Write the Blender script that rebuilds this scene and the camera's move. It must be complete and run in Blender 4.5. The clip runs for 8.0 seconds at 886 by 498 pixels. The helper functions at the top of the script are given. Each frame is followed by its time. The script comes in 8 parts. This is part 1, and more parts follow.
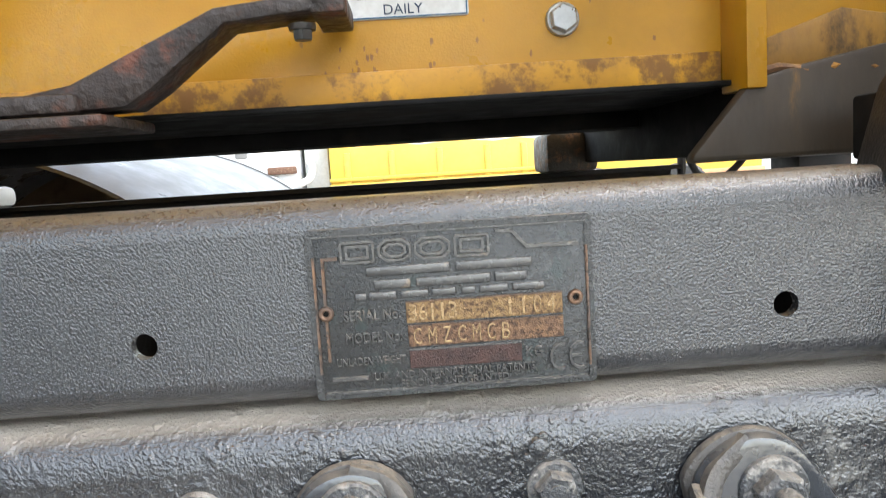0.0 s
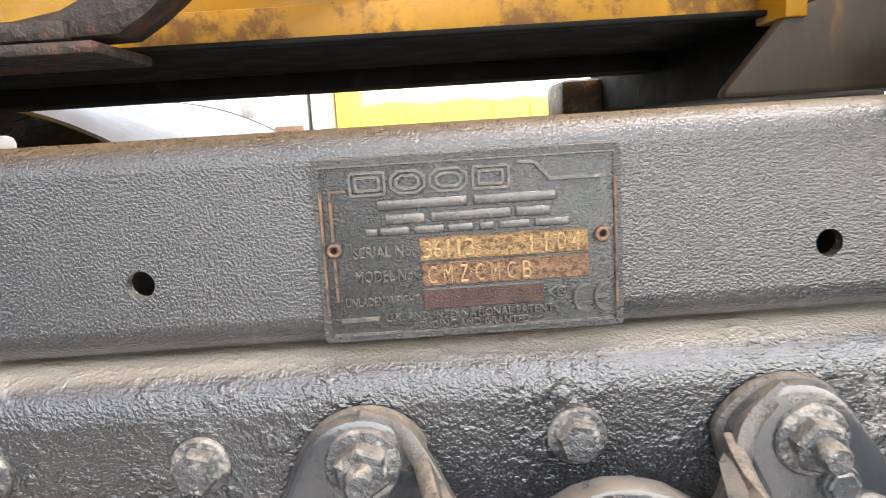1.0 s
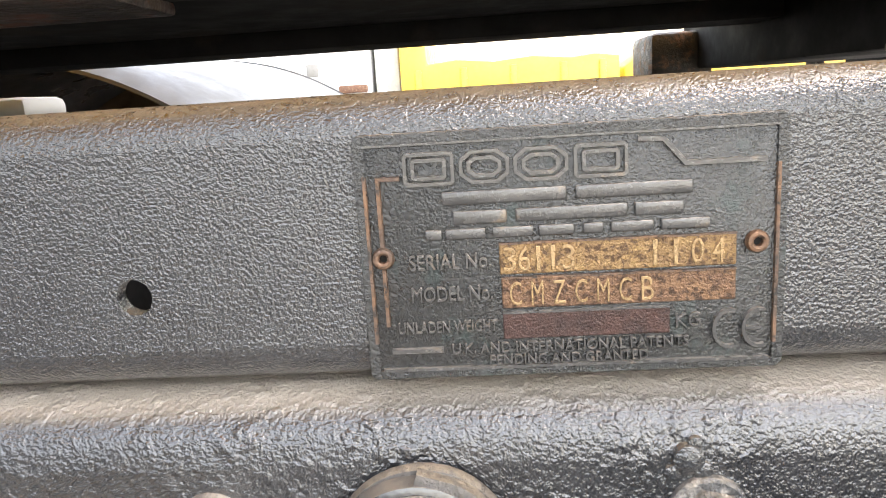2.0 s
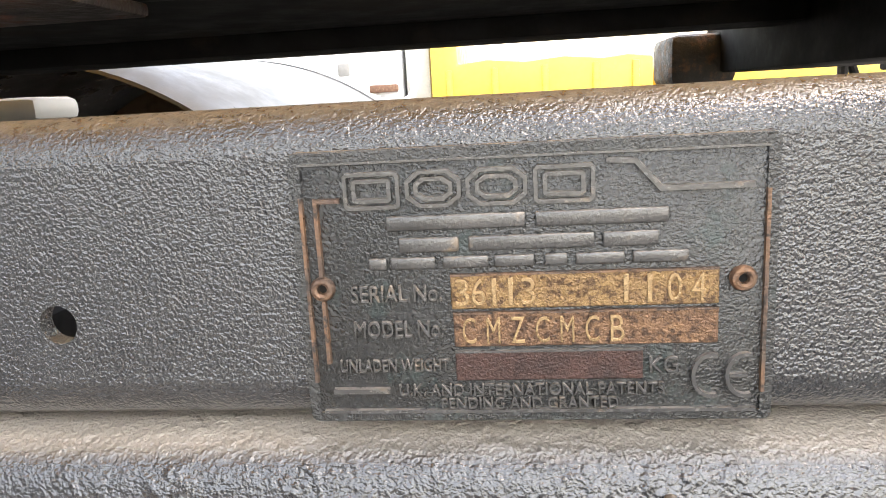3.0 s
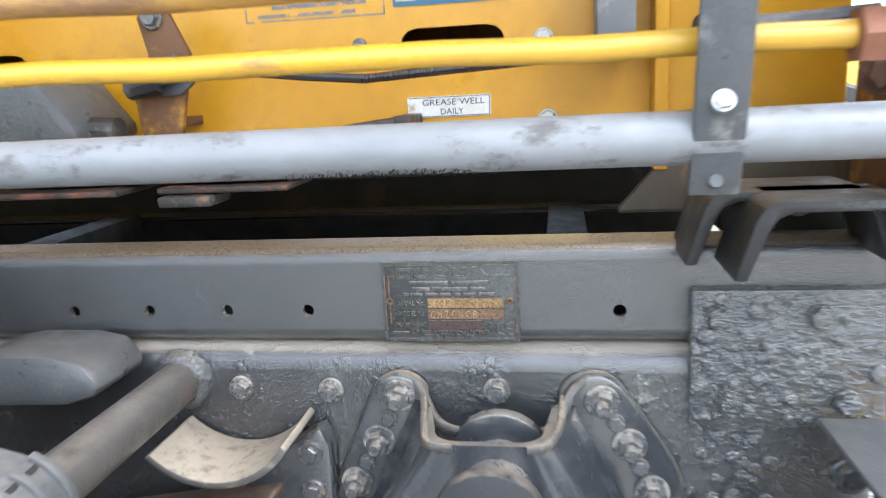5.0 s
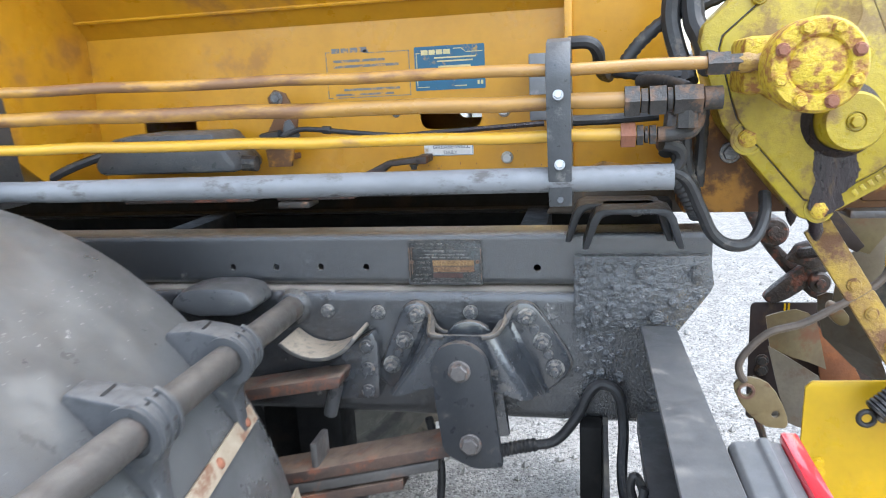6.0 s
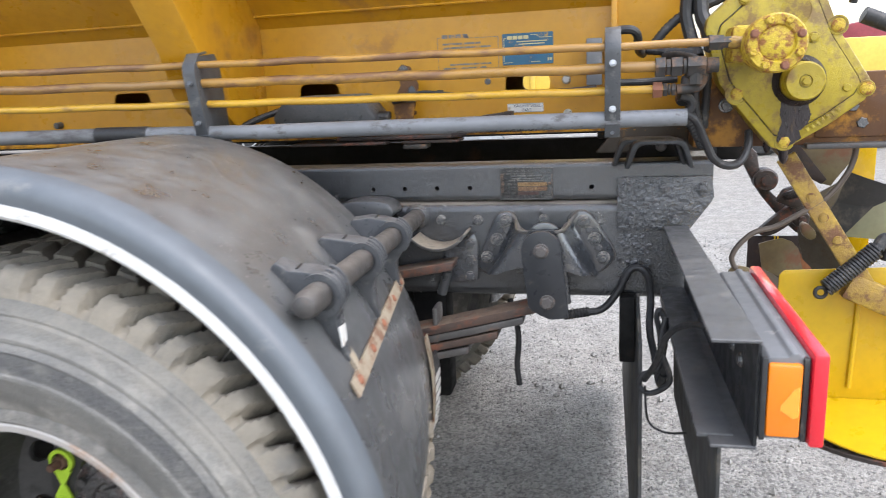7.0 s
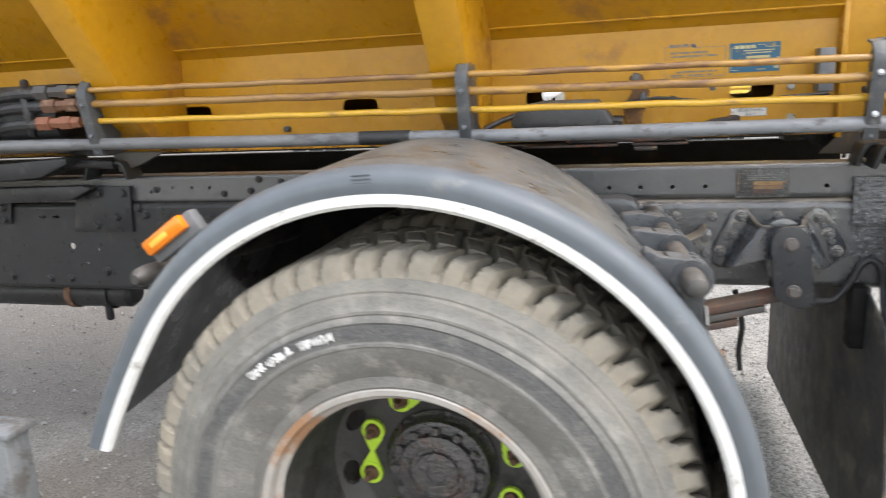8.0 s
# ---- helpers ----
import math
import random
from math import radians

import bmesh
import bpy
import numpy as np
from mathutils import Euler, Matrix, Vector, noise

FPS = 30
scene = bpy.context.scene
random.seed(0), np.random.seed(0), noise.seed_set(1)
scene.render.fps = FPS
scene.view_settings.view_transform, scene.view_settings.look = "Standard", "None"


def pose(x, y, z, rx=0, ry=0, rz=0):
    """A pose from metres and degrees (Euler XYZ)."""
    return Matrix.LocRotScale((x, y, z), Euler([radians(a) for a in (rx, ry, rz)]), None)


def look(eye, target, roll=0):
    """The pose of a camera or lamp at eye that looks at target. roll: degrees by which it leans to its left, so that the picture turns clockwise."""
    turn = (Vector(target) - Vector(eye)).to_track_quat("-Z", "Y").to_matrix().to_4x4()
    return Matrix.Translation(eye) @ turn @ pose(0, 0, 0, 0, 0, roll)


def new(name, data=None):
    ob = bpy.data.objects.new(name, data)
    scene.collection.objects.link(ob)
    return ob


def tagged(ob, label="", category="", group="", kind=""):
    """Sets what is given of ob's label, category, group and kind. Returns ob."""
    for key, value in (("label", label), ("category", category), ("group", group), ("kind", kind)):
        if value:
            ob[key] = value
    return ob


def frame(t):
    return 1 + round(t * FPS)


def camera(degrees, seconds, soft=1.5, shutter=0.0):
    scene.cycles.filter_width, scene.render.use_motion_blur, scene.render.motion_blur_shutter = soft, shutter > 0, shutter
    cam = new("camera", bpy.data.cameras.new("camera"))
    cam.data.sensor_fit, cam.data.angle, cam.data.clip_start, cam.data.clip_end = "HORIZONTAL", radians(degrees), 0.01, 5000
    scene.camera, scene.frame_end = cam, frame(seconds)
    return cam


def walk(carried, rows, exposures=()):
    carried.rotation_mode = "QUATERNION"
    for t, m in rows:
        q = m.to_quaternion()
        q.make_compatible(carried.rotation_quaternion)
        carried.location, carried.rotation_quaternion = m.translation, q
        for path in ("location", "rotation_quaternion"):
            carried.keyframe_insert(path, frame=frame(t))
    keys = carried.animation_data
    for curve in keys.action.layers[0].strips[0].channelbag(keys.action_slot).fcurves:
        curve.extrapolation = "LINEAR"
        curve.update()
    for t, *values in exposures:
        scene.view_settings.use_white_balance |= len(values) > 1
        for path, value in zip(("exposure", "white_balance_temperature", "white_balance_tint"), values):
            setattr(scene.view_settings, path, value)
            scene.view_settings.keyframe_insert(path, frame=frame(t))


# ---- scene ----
cam = camera(63.3, 8.0, soft=0.95, shutter=0.3)
PATH = [
    (0, (-0.0133, -0.3103, 1.1229), (0.0532, 1.6764, 0.9025), -3.66),
    (0.5, (-0.0111, -0.3019, 1.1105), (0.0696, 1.6739, 0.8113), -3.60),
    (1, (-0.0169, -0.2893, 1.1090), (0.0207, 1.6837, 0.7833), -3.56),
    (1.5, (-0.0243, -0.2447, 1.1033), (-0.1002, 1.7238, 0.7576), -3.63),
    (1.7, (-0.0246, -0.2283, 1.1094), (-0.1318, 1.7262, 0.6990), -3.67),
    (2.8, (-0.0052, -0.1853, 1.1122), (-0.2129, 1.7570, 0.6827), -3.39),
    (3, (-0.0012, -0.1839, 1.1130), (-0.2241, 1.7591, 0.6945), -3.24),
    (3.5, (0.0063, -0.1853, 1.1145), (-0.2442, 1.7516, 0.6837), -3.19),
    (4, (0.0089, -0.2203, 1.1273), (-0.2634, 1.7158, 0.7060), -2.99),
    (4.3, (0.0202, -0.2950, 1.1695), (-0.2588, 1.6200, 0.6644), -3.38),
    (4.5, (0.0351, -0.3787, 1.1917), (-0.2565, 1.5440, 0.7247), -3.15),
    (4.7, (0.0534, -0.4711, 1.2163), (-0.2471, 1.4556, 0.7721), -3.06),
    (5.8, (0.2256, -1.0152, 1.3351), (-0.1663, 0.8941, 0.8868), -3.01),
    (6, (0.2330, -1.1176, 1.3465), (-0.1681, 0.7903, 0.9002), -2.95),
    (6.5, (0.2416, -1.4291, 1.3519), (-0.1828, 0.4730, 0.9025), -2.80),
    (7, (0.1823, -1.6797, 1.3113), (-0.2591, 0.2160, 0.8517), -2.79),
    (7.5, (-0.0129, -1.8495, 1.3147), (-0.4809, 0.0388, 0.8507), -2.77),
    (8, (-0.3212, -1.9561, 1.3547), (-0.8272, -0.0752, 0.9003), -2.99),
]
EXPOSURES = [(0.0, 2.31, 6650, 10), (0.5, 2.6, 7130, 15), (1.0, 2.65, 7230, 15), (1.6, 2.65, 7230, 15), (3.0, 2.55, 7280, 15), (3.6, 2.55, 7280, 15), (4.2, 2.54, 7230, 15), (4.6, 2.66, 6750, 10), (5.8, 2.03, 5950, 10), (6.6, 1.82, 6000, 8), (7.2, 1.54, 6650, 16), (8.0, 1.6, 6850, 12)]
walk(cam, [(t, look(eye, target, roll)) for t, eye, target, roll in PATH], EXPOSURES)

# ---- light: bright overcast day, soft high sun from behind the tail ----
SUN_EL, SUN_AZ = radians(60), radians(112)
world = bpy.data.worlds.new("overcast")
world.use_nodes = True
scene.world = world
wn = world.node_tree
sky = wn.nodes.new("ShaderNodeTexSky")
sky.sky_type, sky.sun_disc = "NISHITA", False
sky.sun_elevation, sky.sun_rotation = SUN_EL, SUN_AZ
sky.air_density, sky.dust_density, sky.ozone_density = 1.6, 1.5, 1.5
grey = wn.nodes.new("ShaderNodeHueSaturation")
grey.inputs["Saturation"].default_value = 0.54
wn.links.new(sky.outputs[0], grey.inputs["Color"])
wn.links.new(grey.outputs[0], wn.nodes["Background"].inputs[0])
wn.nodes["Background"].inputs[1].default_value = 0.15
sun = new("sun", bpy.data.lights.new("sun", "SUN"))
sun.data.energy, sun.data.angle, sun.data.color = 0.80, radians(60), (1.0, 0.985, 0.965)
sun.matrix_world = look((0, 0, 0), (-math.sin(SUN_AZ) * math.cos(SUN_EL), -math.cos(SUN_AZ) * math.cos(SUN_EL), -math.sin(SUN_EL)))


# ---- materials ----
def mat(name, col, col2=None, rough=0.5, metal=0.0, scale=12.0, contrast=0.5, bump=0.0, bscale=200.0, fine=0.0, fscale=900.0,
        dirt=None, dirt_amt=0.0, dirt_scale=6.0, dust=None, dust_amt=0.0, rvar=0.12, stretch=(1, 1, 1), spec=0.5, coat=0.0, island=0.0,
        dust_from=0.35, rings=None, detail=4.0, coat_rough=0.14, dust_scale=0.0, dust_gap=0.3, lump=0.0, lscale=130.0, lfrom=0.45):
    """Painted, rusted or bare surface: two tones of grain, a dirt or rust layer in patches, settled dust on what faces up, dirt in rings round an axle, two sizes of relief and lumps in patches."""
    m = bpy.data.materials.new(name)
    m.use_nodes = True
    n, l = m.node_tree.nodes, m.node_tree.links
    b = n["Principled BSDF"]
    tc, mp = n.new("ShaderNodeTexCoord"), n.new("ShaderNodeMapping")
    mp.inputs["Scale"].default_value = stretch
    l.new(tc.outputs["Object"], mp.inputs["Vector"])

    def tex(sc, detail=5.0, r=0.6):
        t = n.new("ShaderNodeTexNoise")
        t.inputs["Scale"].default_value, t.inputs["Detail"].default_value, t.inputs["Roughness"].default_value = sc, detail, r
        l.new(mp.outputs[0], t.inputs["Vector"])
        return t.outputs["Fac"]

    def ramp(src, lo, hi):
        r = n.new("ShaderNodeMapRange")
        r.inputs["From Min"].default_value, r.inputs["From Max"].default_value = lo, hi
        r.interpolation_type = "SMOOTHSTEP"
        l.new(src, r.inputs["Value"])
        return r.outputs[0]

    def mix(fac, a, c):
        x = n.new("ShaderNodeMix")
        x.data_type = "RGBA"
        for sock, v in ((x.inputs[0], fac), (x.inputs[6], a), (x.inputs[7], c)):
            if isinstance(v, (tuple, list)):
                sock.default_value = (*v, 1.0)
            elif isinstance(v, float):
                sock.default_value = v
            else:
                l.new(v, sock)
        return x.outputs[2]

    def math_(op, a, c):
        x = n.new("ShaderNodeMath")
        x.operation = op
        for sock, v in zip(x.inputs, (a, c)):
            if isinstance(v, float):
                sock.default_value = v
            else:
                l.new(v, sock)
        return x.outputs[0]

    col2 = col2 or tuple(0.72 * v for v in col)
    c = mix(ramp(tex(scale), 0.5 - contrast / 2, 0.5 + contrast / 2), col2, col)
    fine_f = tex(scale * 9, 3.0)
    c = mix(math_("MULTIPLY", ramp(fine_f, 0.35, 0.75), 0.35), c, tuple(0.8 * v for v in col2))
    rough_src = ramp(tex(scale * 3), 0.3, 0.7)
    rr = n.new("ShaderNodeMapRange")
    rr.inputs["To Min"].default_value, rr.inputs["To Max"].default_value = max(0.03, rough - rvar), min(1.0, rough + rvar)
    l.new(rough_src, rr.inputs["Value"])
    rough_out = rr.outputs[0]
    if island:
        g = n.new("ShaderNodeNewGeometry")
        c = mix(math_("MULTIPLY", g.outputs["Random Per Island"], island), c, tuple(0.35 * v for v in col))
    if dirt:
        f = math_("MULTIPLY", ramp(tex(dirt_scale, 8.0, 0.68), 0.62 - 0.35 * dirt_amt, 0.74 - 0.3 * dirt_amt), 0.9)
        c = mix(f, c, dirt)
        rough_out = math_("ADD", rough_out, math_("MULTIPLY", f, 0.3))
    if dust:
        g = n.new("ShaderNodeNewGeometry")
        sep = n.new("ShaderNodeSeparateXYZ")
        l.new(g.outputs["Normal"], sep.inputs[0])
        up = ramp(sep.outputs[2], dust_from, 1.0)
        f = math_("MULTIPLY", math_("MULTIPLY", up, ramp(tex(dust_scale or dirt_scale * 2.5, 7.0, 0.7), dust_gap, dust_gap + 0.3)), dust_amt)
        c = mix(f, c, dust)
        rough_out = math_("ADD", rough_out, math_("MULTIPLY", f, 0.45))
        if coat:
            l.new(math_("MULTIPLY", math_("SUBTRACT", 1.0, f), coat), b.inputs["Coat Weight"])
    if rings:
        cx, cz, bands = rings
        sp = n.new("ShaderNodeSeparateXYZ")
        l.new(tc.outputs["Object"], sp.inputs[0])
        dx, dz = math_("SUBTRACT", sp.outputs[0], cx), math_("SUBTRACT", sp.outputs[2], cz)
        dist = math_("SQRT", math_("ADD", math_("MULTIPLY", dx, dx), math_("MULTIPLY", dz, dz)), 0.0)
        wob = math_("MULTIPLY", math_("SUBTRACT", tex(9.0, 6.0, 0.7), 0.5), 0.035)
        dist = math_("ADD", dist, wob)
        for r0, r1, tone, amt in bands:
            f = math_("MULTIPLY", ramp(dist, r0 - 0.008, r0 + 0.008), ramp(dist, r1 + 0.008, r1 - 0.008))
            f = math_("MULTIPLY", math_("MULTIPLY", f, ramp(tex(16.0, 7.0, 0.7), 0.28, 0.6)), amt)
            c = mix(f, c, tone)
    l.new(c, b.inputs["Base Color"])
    l.new(rough_out, b.inputs["Roughness"])
    b.inputs["Metallic"].default_value = metal
    b.inputs["Specular IOR Level"].default_value = spec
    b.inputs["Coat Weight"].default_value = coat
    b.inputs["Coat Roughness"].default_value = coat_rough
    normal = None
    if lump:
        bp = n.new("ShaderNodeBump")
        bp.inputs["Strength"].default_value, bp.inputs["Distance"].default_value = 1.0, lump
        patch_f = ramp(tex(lscale * 0.12, 3.0), lfrom, lfrom + 0.18)
        l.new(math_("MULTIPLY", ramp(tex(lscale, 2.0, 0.5), 0.42, 0.72), patch_f), bp.inputs["Height"])
        normal = bp.outputs[0]
    for amount, sc in ((bump, bscale), (fine, fscale)):
        if amount:
            bp = n.new("ShaderNodeBump")
            bp.inputs["Strength"].default_value, bp.inputs["Distance"].default_value = 1.0, amount
            l.new(tex(sc, detail, 0.55), bp.inputs["Height"])
            if normal:
                l.new(normal, bp.inputs["Normal"])
            normal = bp.outputs[0]
    if normal:
        l.new(normal, b.inputs["Normal"])
        l.new(normal, b.inputs["Coat Normal"])
    return m


M_BLACK = mat("black_chassis_paint", (0.040, 0.0425, 0.0465), (0.026, 0.028, 0.032), 0.14, scale=9, bump=0.00068, bscale=840, fine=0.00018, fscale=2000, rvar=0.05, spec=1.0, coat=1.0, coat_rough=0.06, detail=1.0,
              dirt=(0.10, 0.097, 0.092), dirt_amt=0.05, dirt_scale=14, dust=(0.150, 0.112, 0.068), dust_amt=0.95, dust_from=0.50, dust_scale=420.0)
M_FRONT = mat("darker_black_chassis_paint", (0.022, 0.0235, 0.0255), (0.015, 0.016, 0.018), 0.38, scale=9, bump=0.0006, bscale=300, fine=0.0004, fscale=800, spec=0.45,
              dirt=(0.06, 0.057, 0.053), dirt_amt=0.14, dirt_scale=12, dust=(0.11, 0.10, 0.085), dust_amt=0.5)
M_RAIL = mat("black_rail_paint", (0.040, 0.0425, 0.0465), (0.022, 0.024, 0.028), 0.13, scale=12, bump=0.00085, bscale=640, fine=0.00024, fscale=1500, rvar=0.07, spec=1.0, coat=1.0, coat_rough=0.08, detail=1.5,
             dirt=(0.20, 0.19, 0.175), dirt_amt=0.07, dirt_scale=26, dust=(0.42, 0.365, 0.30), dust_amt=0.9, dust_from=0.58, dust_scale=130.0, dust_gap=0.12, lump=0.0007, lscale=170.0, lfrom=0.40)
M_STEEL = mat("smooth_black_steel", (0.052, 0.056, 0.063), (0.032, 0.036, 0.041), 0.20, scale=10, bump=0.0003, bscale=160, fine=0.00012, fscale=700, rvar=0.08, spec=1.0, coat=1.0, coat_rough=0.16,
              dirt=(0.14, 0.125, 0.105), dirt_amt=0.10, dirt_scale=18, dust=(0.24, 0.20, 0.155), dust_amt=0.7, dust_from=0.6)
M_LUMPY = mat("thick_black_underseal", (0.045, 0.049, 0.055), (0.024, 0.027, 0.031), 0.15, scale=20, bump=0.006, bscale=110, fine=0.0014, fscale=380, spec=1.0, coat=1.0, coat_rough=0.1,
              dirt=(0.16, 0.155, 0.148), dirt_amt=0.10, dirt_scale=22, dust=(0.22, 0.195, 0.165), dust_amt=0.5)
M_BOLT = mat("salted_painted_bolt", (0.080, 0.082, 0.085), (0.045, 0.047, 0.050), 0.32, scale=70, bump=0.0020, bscale=330, fine=0.0005, fscale=1200, spec=0.9, coat=0.6, dirt=(0.36, 0.335, 0.30), dirt_amt=0.34, dirt_scale=120, dust=(0.36, 0.31, 0.25), dust_amt=0.7)
M_BOLTD = mat("dark_painted_bolt", (0.070, 0.074, 0.081), (0.042, 0.046, 0.052), 0.22, scale=60, bump=0.0010, bscale=260, spec=0.9, coat=0.8, dirt=(0.22, 0.16, 0.115), dirt_amt=0.22, dirt_scale=60, dust=(0.24, 0.20, 0.155), dust_amt=0.5)
M_ZINC = mat("zinc_plated_steel", (0.55, 0.56, 0.56), None, 0.38, metal=0.75, scale=40, dirt=(0.3, 0.28, 0.24), dirt_amt=0.15, dirt_scale=50)
M_YELLOW = mat("amber_yellow_paint", (0.56, 0.282, 0.011), (0.475, 0.223, 0.009), 0.36, scale=5, contrast=0.7, fine=0.0002, fscale=700, dirt=(0.33, 0.155, 0.03), dirt_amt=0.15, dirt_scale=6, coat=0.2, dust=(0.42, 0.27, 0.09), dust_amt=0.4)
M_YELRUST = mat("rusty_amber_paint", (0.55, 0.26, 0.02), (0.33, 0.15, 0.02), 0.55, scale=10, contrast=0.5, fine=0.0005, fscale=500, dirt=(0.085, 0.042, 0.026), dirt_amt=0.74, dirt_scale=14)
M_SCAB = mat("brown_paint_scab", (0.40, 0.19, 0.03), (0.24, 0.11, 0.03), 0.6, scale=200)
M_LEMON = mat("lemon_yellow_enamel", (0.45, 0.345, 0.014), (0.32, 0.24, 0.016), 0.36, scale=9, bump=0.0012, bscale=90, fine=0.0005, fscale=500, dirt=(0.17, 0.10, 0.03), dirt_amt=0.36, dirt_scale=16, coat=0.25, dust=(0.42, 0.34, 0.10), dust_amt=0.4)
M_LEMRUST = mat("rusty_lemon_enamel", (0.62, 0.47, 0.028), (0.52, 0.35, 0.03), 0.42, scale=22, bump=0.0026, bscale=190, fine=0.001, fscale=420, dirt=(0.26, 0.095, 0.035), dirt_amt=0.46, dirt_scale=58)
M_HIGH = mat("bright_yellow_paint", (0.68, 0.43, 0.003), (0.62, 0.385, 0.003), 0.36, scale=4, fine=0.0002, dirt=(0.40, 0.22, 0.03), dirt_amt=0.05, dirt_scale=14, coat=0.2)
M_PIPE = mat("yellow_painted_pipe", (0.50, 0.265, 0.04), (0.30, 0.17, 0.06), 0.36, scale=7, contrast=0.4, dirt=(0.18, 0.09, 0.045), dirt_amt=0.44, dirt_scale=14, stretch=(0.35, 1, 1), coat=0.4)
M_PIPEC = mat("brighter_yellow_pipe", (0.70, 0.41, 0.025), (0.52, 0.29, 0.04), 0.34, scale=7, dirt=(0.25, 0.13, 0.05), dirt_amt=0.22, dirt_scale=14, stretch=(0.35, 1, 1), coat=0.4)
M_COND = mat("grey_plastic_conduit", (0.235, 0.245, 0.26), (0.16, 0.168, 0.18), 0.42, scale=6, fine=0.0001, dirt=(0.085, 0.08, 0.078), dirt_amt=0.24, dirt_scale=34, stretch=(0.6, 1, 1))
M_CLAMP = mat("dark_grey_clamp_steel", (0.082, 0.086, 0.091), (0.056, 0.060, 0.065), 0.38, scale=20, bump=0.0006, bscale=200, dirt=(0.17, 0.168, 0.16), dirt_amt=0.14, dirt_scale=30, dust=(0.2, 0.195, 0.185), dust_amt=0.45)
M_GUARD = mat("weathered_black_plastic", (0.104, 0.107, 0.109), (0.070, 0.0725, 0.074), 0.34, rvar=0.18, scale=3.2, contrast=0.45, bump=0.0006, bscale=30, fine=0.0003, fscale=450, dirt=(0.125, 0.123, 0.116), dirt_amt=0.12, dirt_scale=7, dust=(0.165, 0.163, 0.152), dust_amt=0.5, coat=0.4, spec=0.8)
M_TUBE = mat("grimy_stay_tube", (0.078, 0.071, 0.065), (0.05, 0.047, 0.045), 0.4, scale=14, bump=0.0006, bscale=200, dirt=(0.085, 0.066, 0.055), dirt_amt=0.2, dirt_scale=22, dust=(0.17, 0.155, 0.135), dust_amt=0.5, spec=0.6)
M_SPECK = mat("pale_dried_splash", (0.42, 0.41, 0.39), None, 0.8, scale=60)
# guard plastic made lighter and bluer, as the sky reflects in the lip
M_GLIP = mat("sky_tinted_grey_plastic", (0.120, 0.136, 0.152), (0.095, 0.108, 0.121), 0.42, scale=3, dirt=(0.21, 0.21, 0.205), dirt_amt=0.1, dirt_scale=7)
M_WHITE = mat("white_rubber_trim", (0.74, 0.735, 0.715), (0.60, 0.595, 0.575), 0.5, scale=10, dirt=(0.30, 0.275, 0.24), dirt_amt=0.14, dirt_scale=20)
M_TYRE = mat("dusty_tyre_rubber", (0.200, 0.193, 0.178), (0.130, 0.127, 0.118), 0.55, scale=6, contrast=0.6, bump=0.004, bscale=40, fine=0.0022, fscale=170, dirt=(0.29, 0.275, 0.25), dirt_amt=0.34, dirt_scale=16, spec=0.45,
             rings=(-0.718, 0.541, ((0.455, 0.56, (0.24, 0.225, 0.195), 0.75), (0.432, 0.452, (0.25, 0.24, 0.215), 0.6), (0.392, 0.424, (0.055, 0.057, 0.062), 0.8), (0.372, 0.386, (0.20, 0.197, 0.185), 0.5), (0.27, 0.31, (0.18, 0.162, 0.14), 0.45))))
M_TREAD = mat("muddy_tread_rubber", (0.36, 0.315, 0.25), (0.26, 0.235, 0.195), 0.8, scale=6, bump=0.003, bscale=80, dirt=(0.22, 0.205, 0.18), dirt_amt=0.36, dirt_scale=9, spec=0.3)
M_RIM = mat("dirty_black_wheel", (0.062, 0.060, 0.058), (0.036, 0.035, 0.034), 0.4, scale=10, bump=0.0012, bscale=120, dirt=(0.022, 0.02, 0.019), dirt_amt=0.38, dirt_scale=9, dust=(0.12, 0.11, 0.1), dust_amt=0.4)
M_NUTRING = mat("rust_brown_wheel_face", (0.105, 0.036, 0.022), (0.045, 0.020, 0.015), 0.36, scale=20, bump=0.0015, bscale=140, dirt=(0.020, 0.016, 0.014), dirt_amt=0.45, dirt_scale=16)
M_RIMEDGE = mat("bare_rusting_rim_edge", (0.50, 0.48, 0.45), (0.40, 0.37, 0.34), 0.45, metal=0.2, scale=10, dirt=(0.34, 0.17, 0.075), dirt_amt=0.36, dirt_scale=5)
M_GREASE = mat("wet_black_grease", (0.045, 0.040, 0.038), (0.018, 0.016, 0.015), 0.16, scale=40, bump=0.006, bscale=110, fine=0.001, fscale=500, spec=1.0, coat=1.0, dirt=(0.07, 0.032, 0.022), dirt_amt=0.3, dirt_scale=14)
M_PURPLE = mat("dried_dark_grease", (0.030, 0.020, 0.022), (0.012, 0.008, 0.009), 0.34, scale=60, bump=0.0018, bscale=170, fine=0.001, fscale=500, stretch=(1.0, 1.0, 0.3), spec=0.5, dirt=(0.07, 0.042, 0.015), dirt_amt=0.15, dirt_scale=60)
M_GREEN = mat("fluorescent_nut_indicator", (0.56, 0.82, 0.06), (0.45, 0.68, 0.05), 0.45, scale=30)
M_RUSTY = mat("brown_rusted_steel", (0.20, 0.10, 0.06), (0.11, 0.06, 0.04), 0.75, scale=30, bump=0.0008, bscale=300, dirt=(0.3, 0.2, 0.13), dirt_amt=0.3, dirt_scale=40)
M_RUSTDK = mat("dark_rusted_steel", (0.095, 0.088, 0.083), (0.055, 0.052, 0.05), 0.42, scale=14, bump=0.0014, bscale=160, dirt=(0.165, 0.09, 0.06), dirt_amt=0.16, dirt_scale=18, spec=0.7)
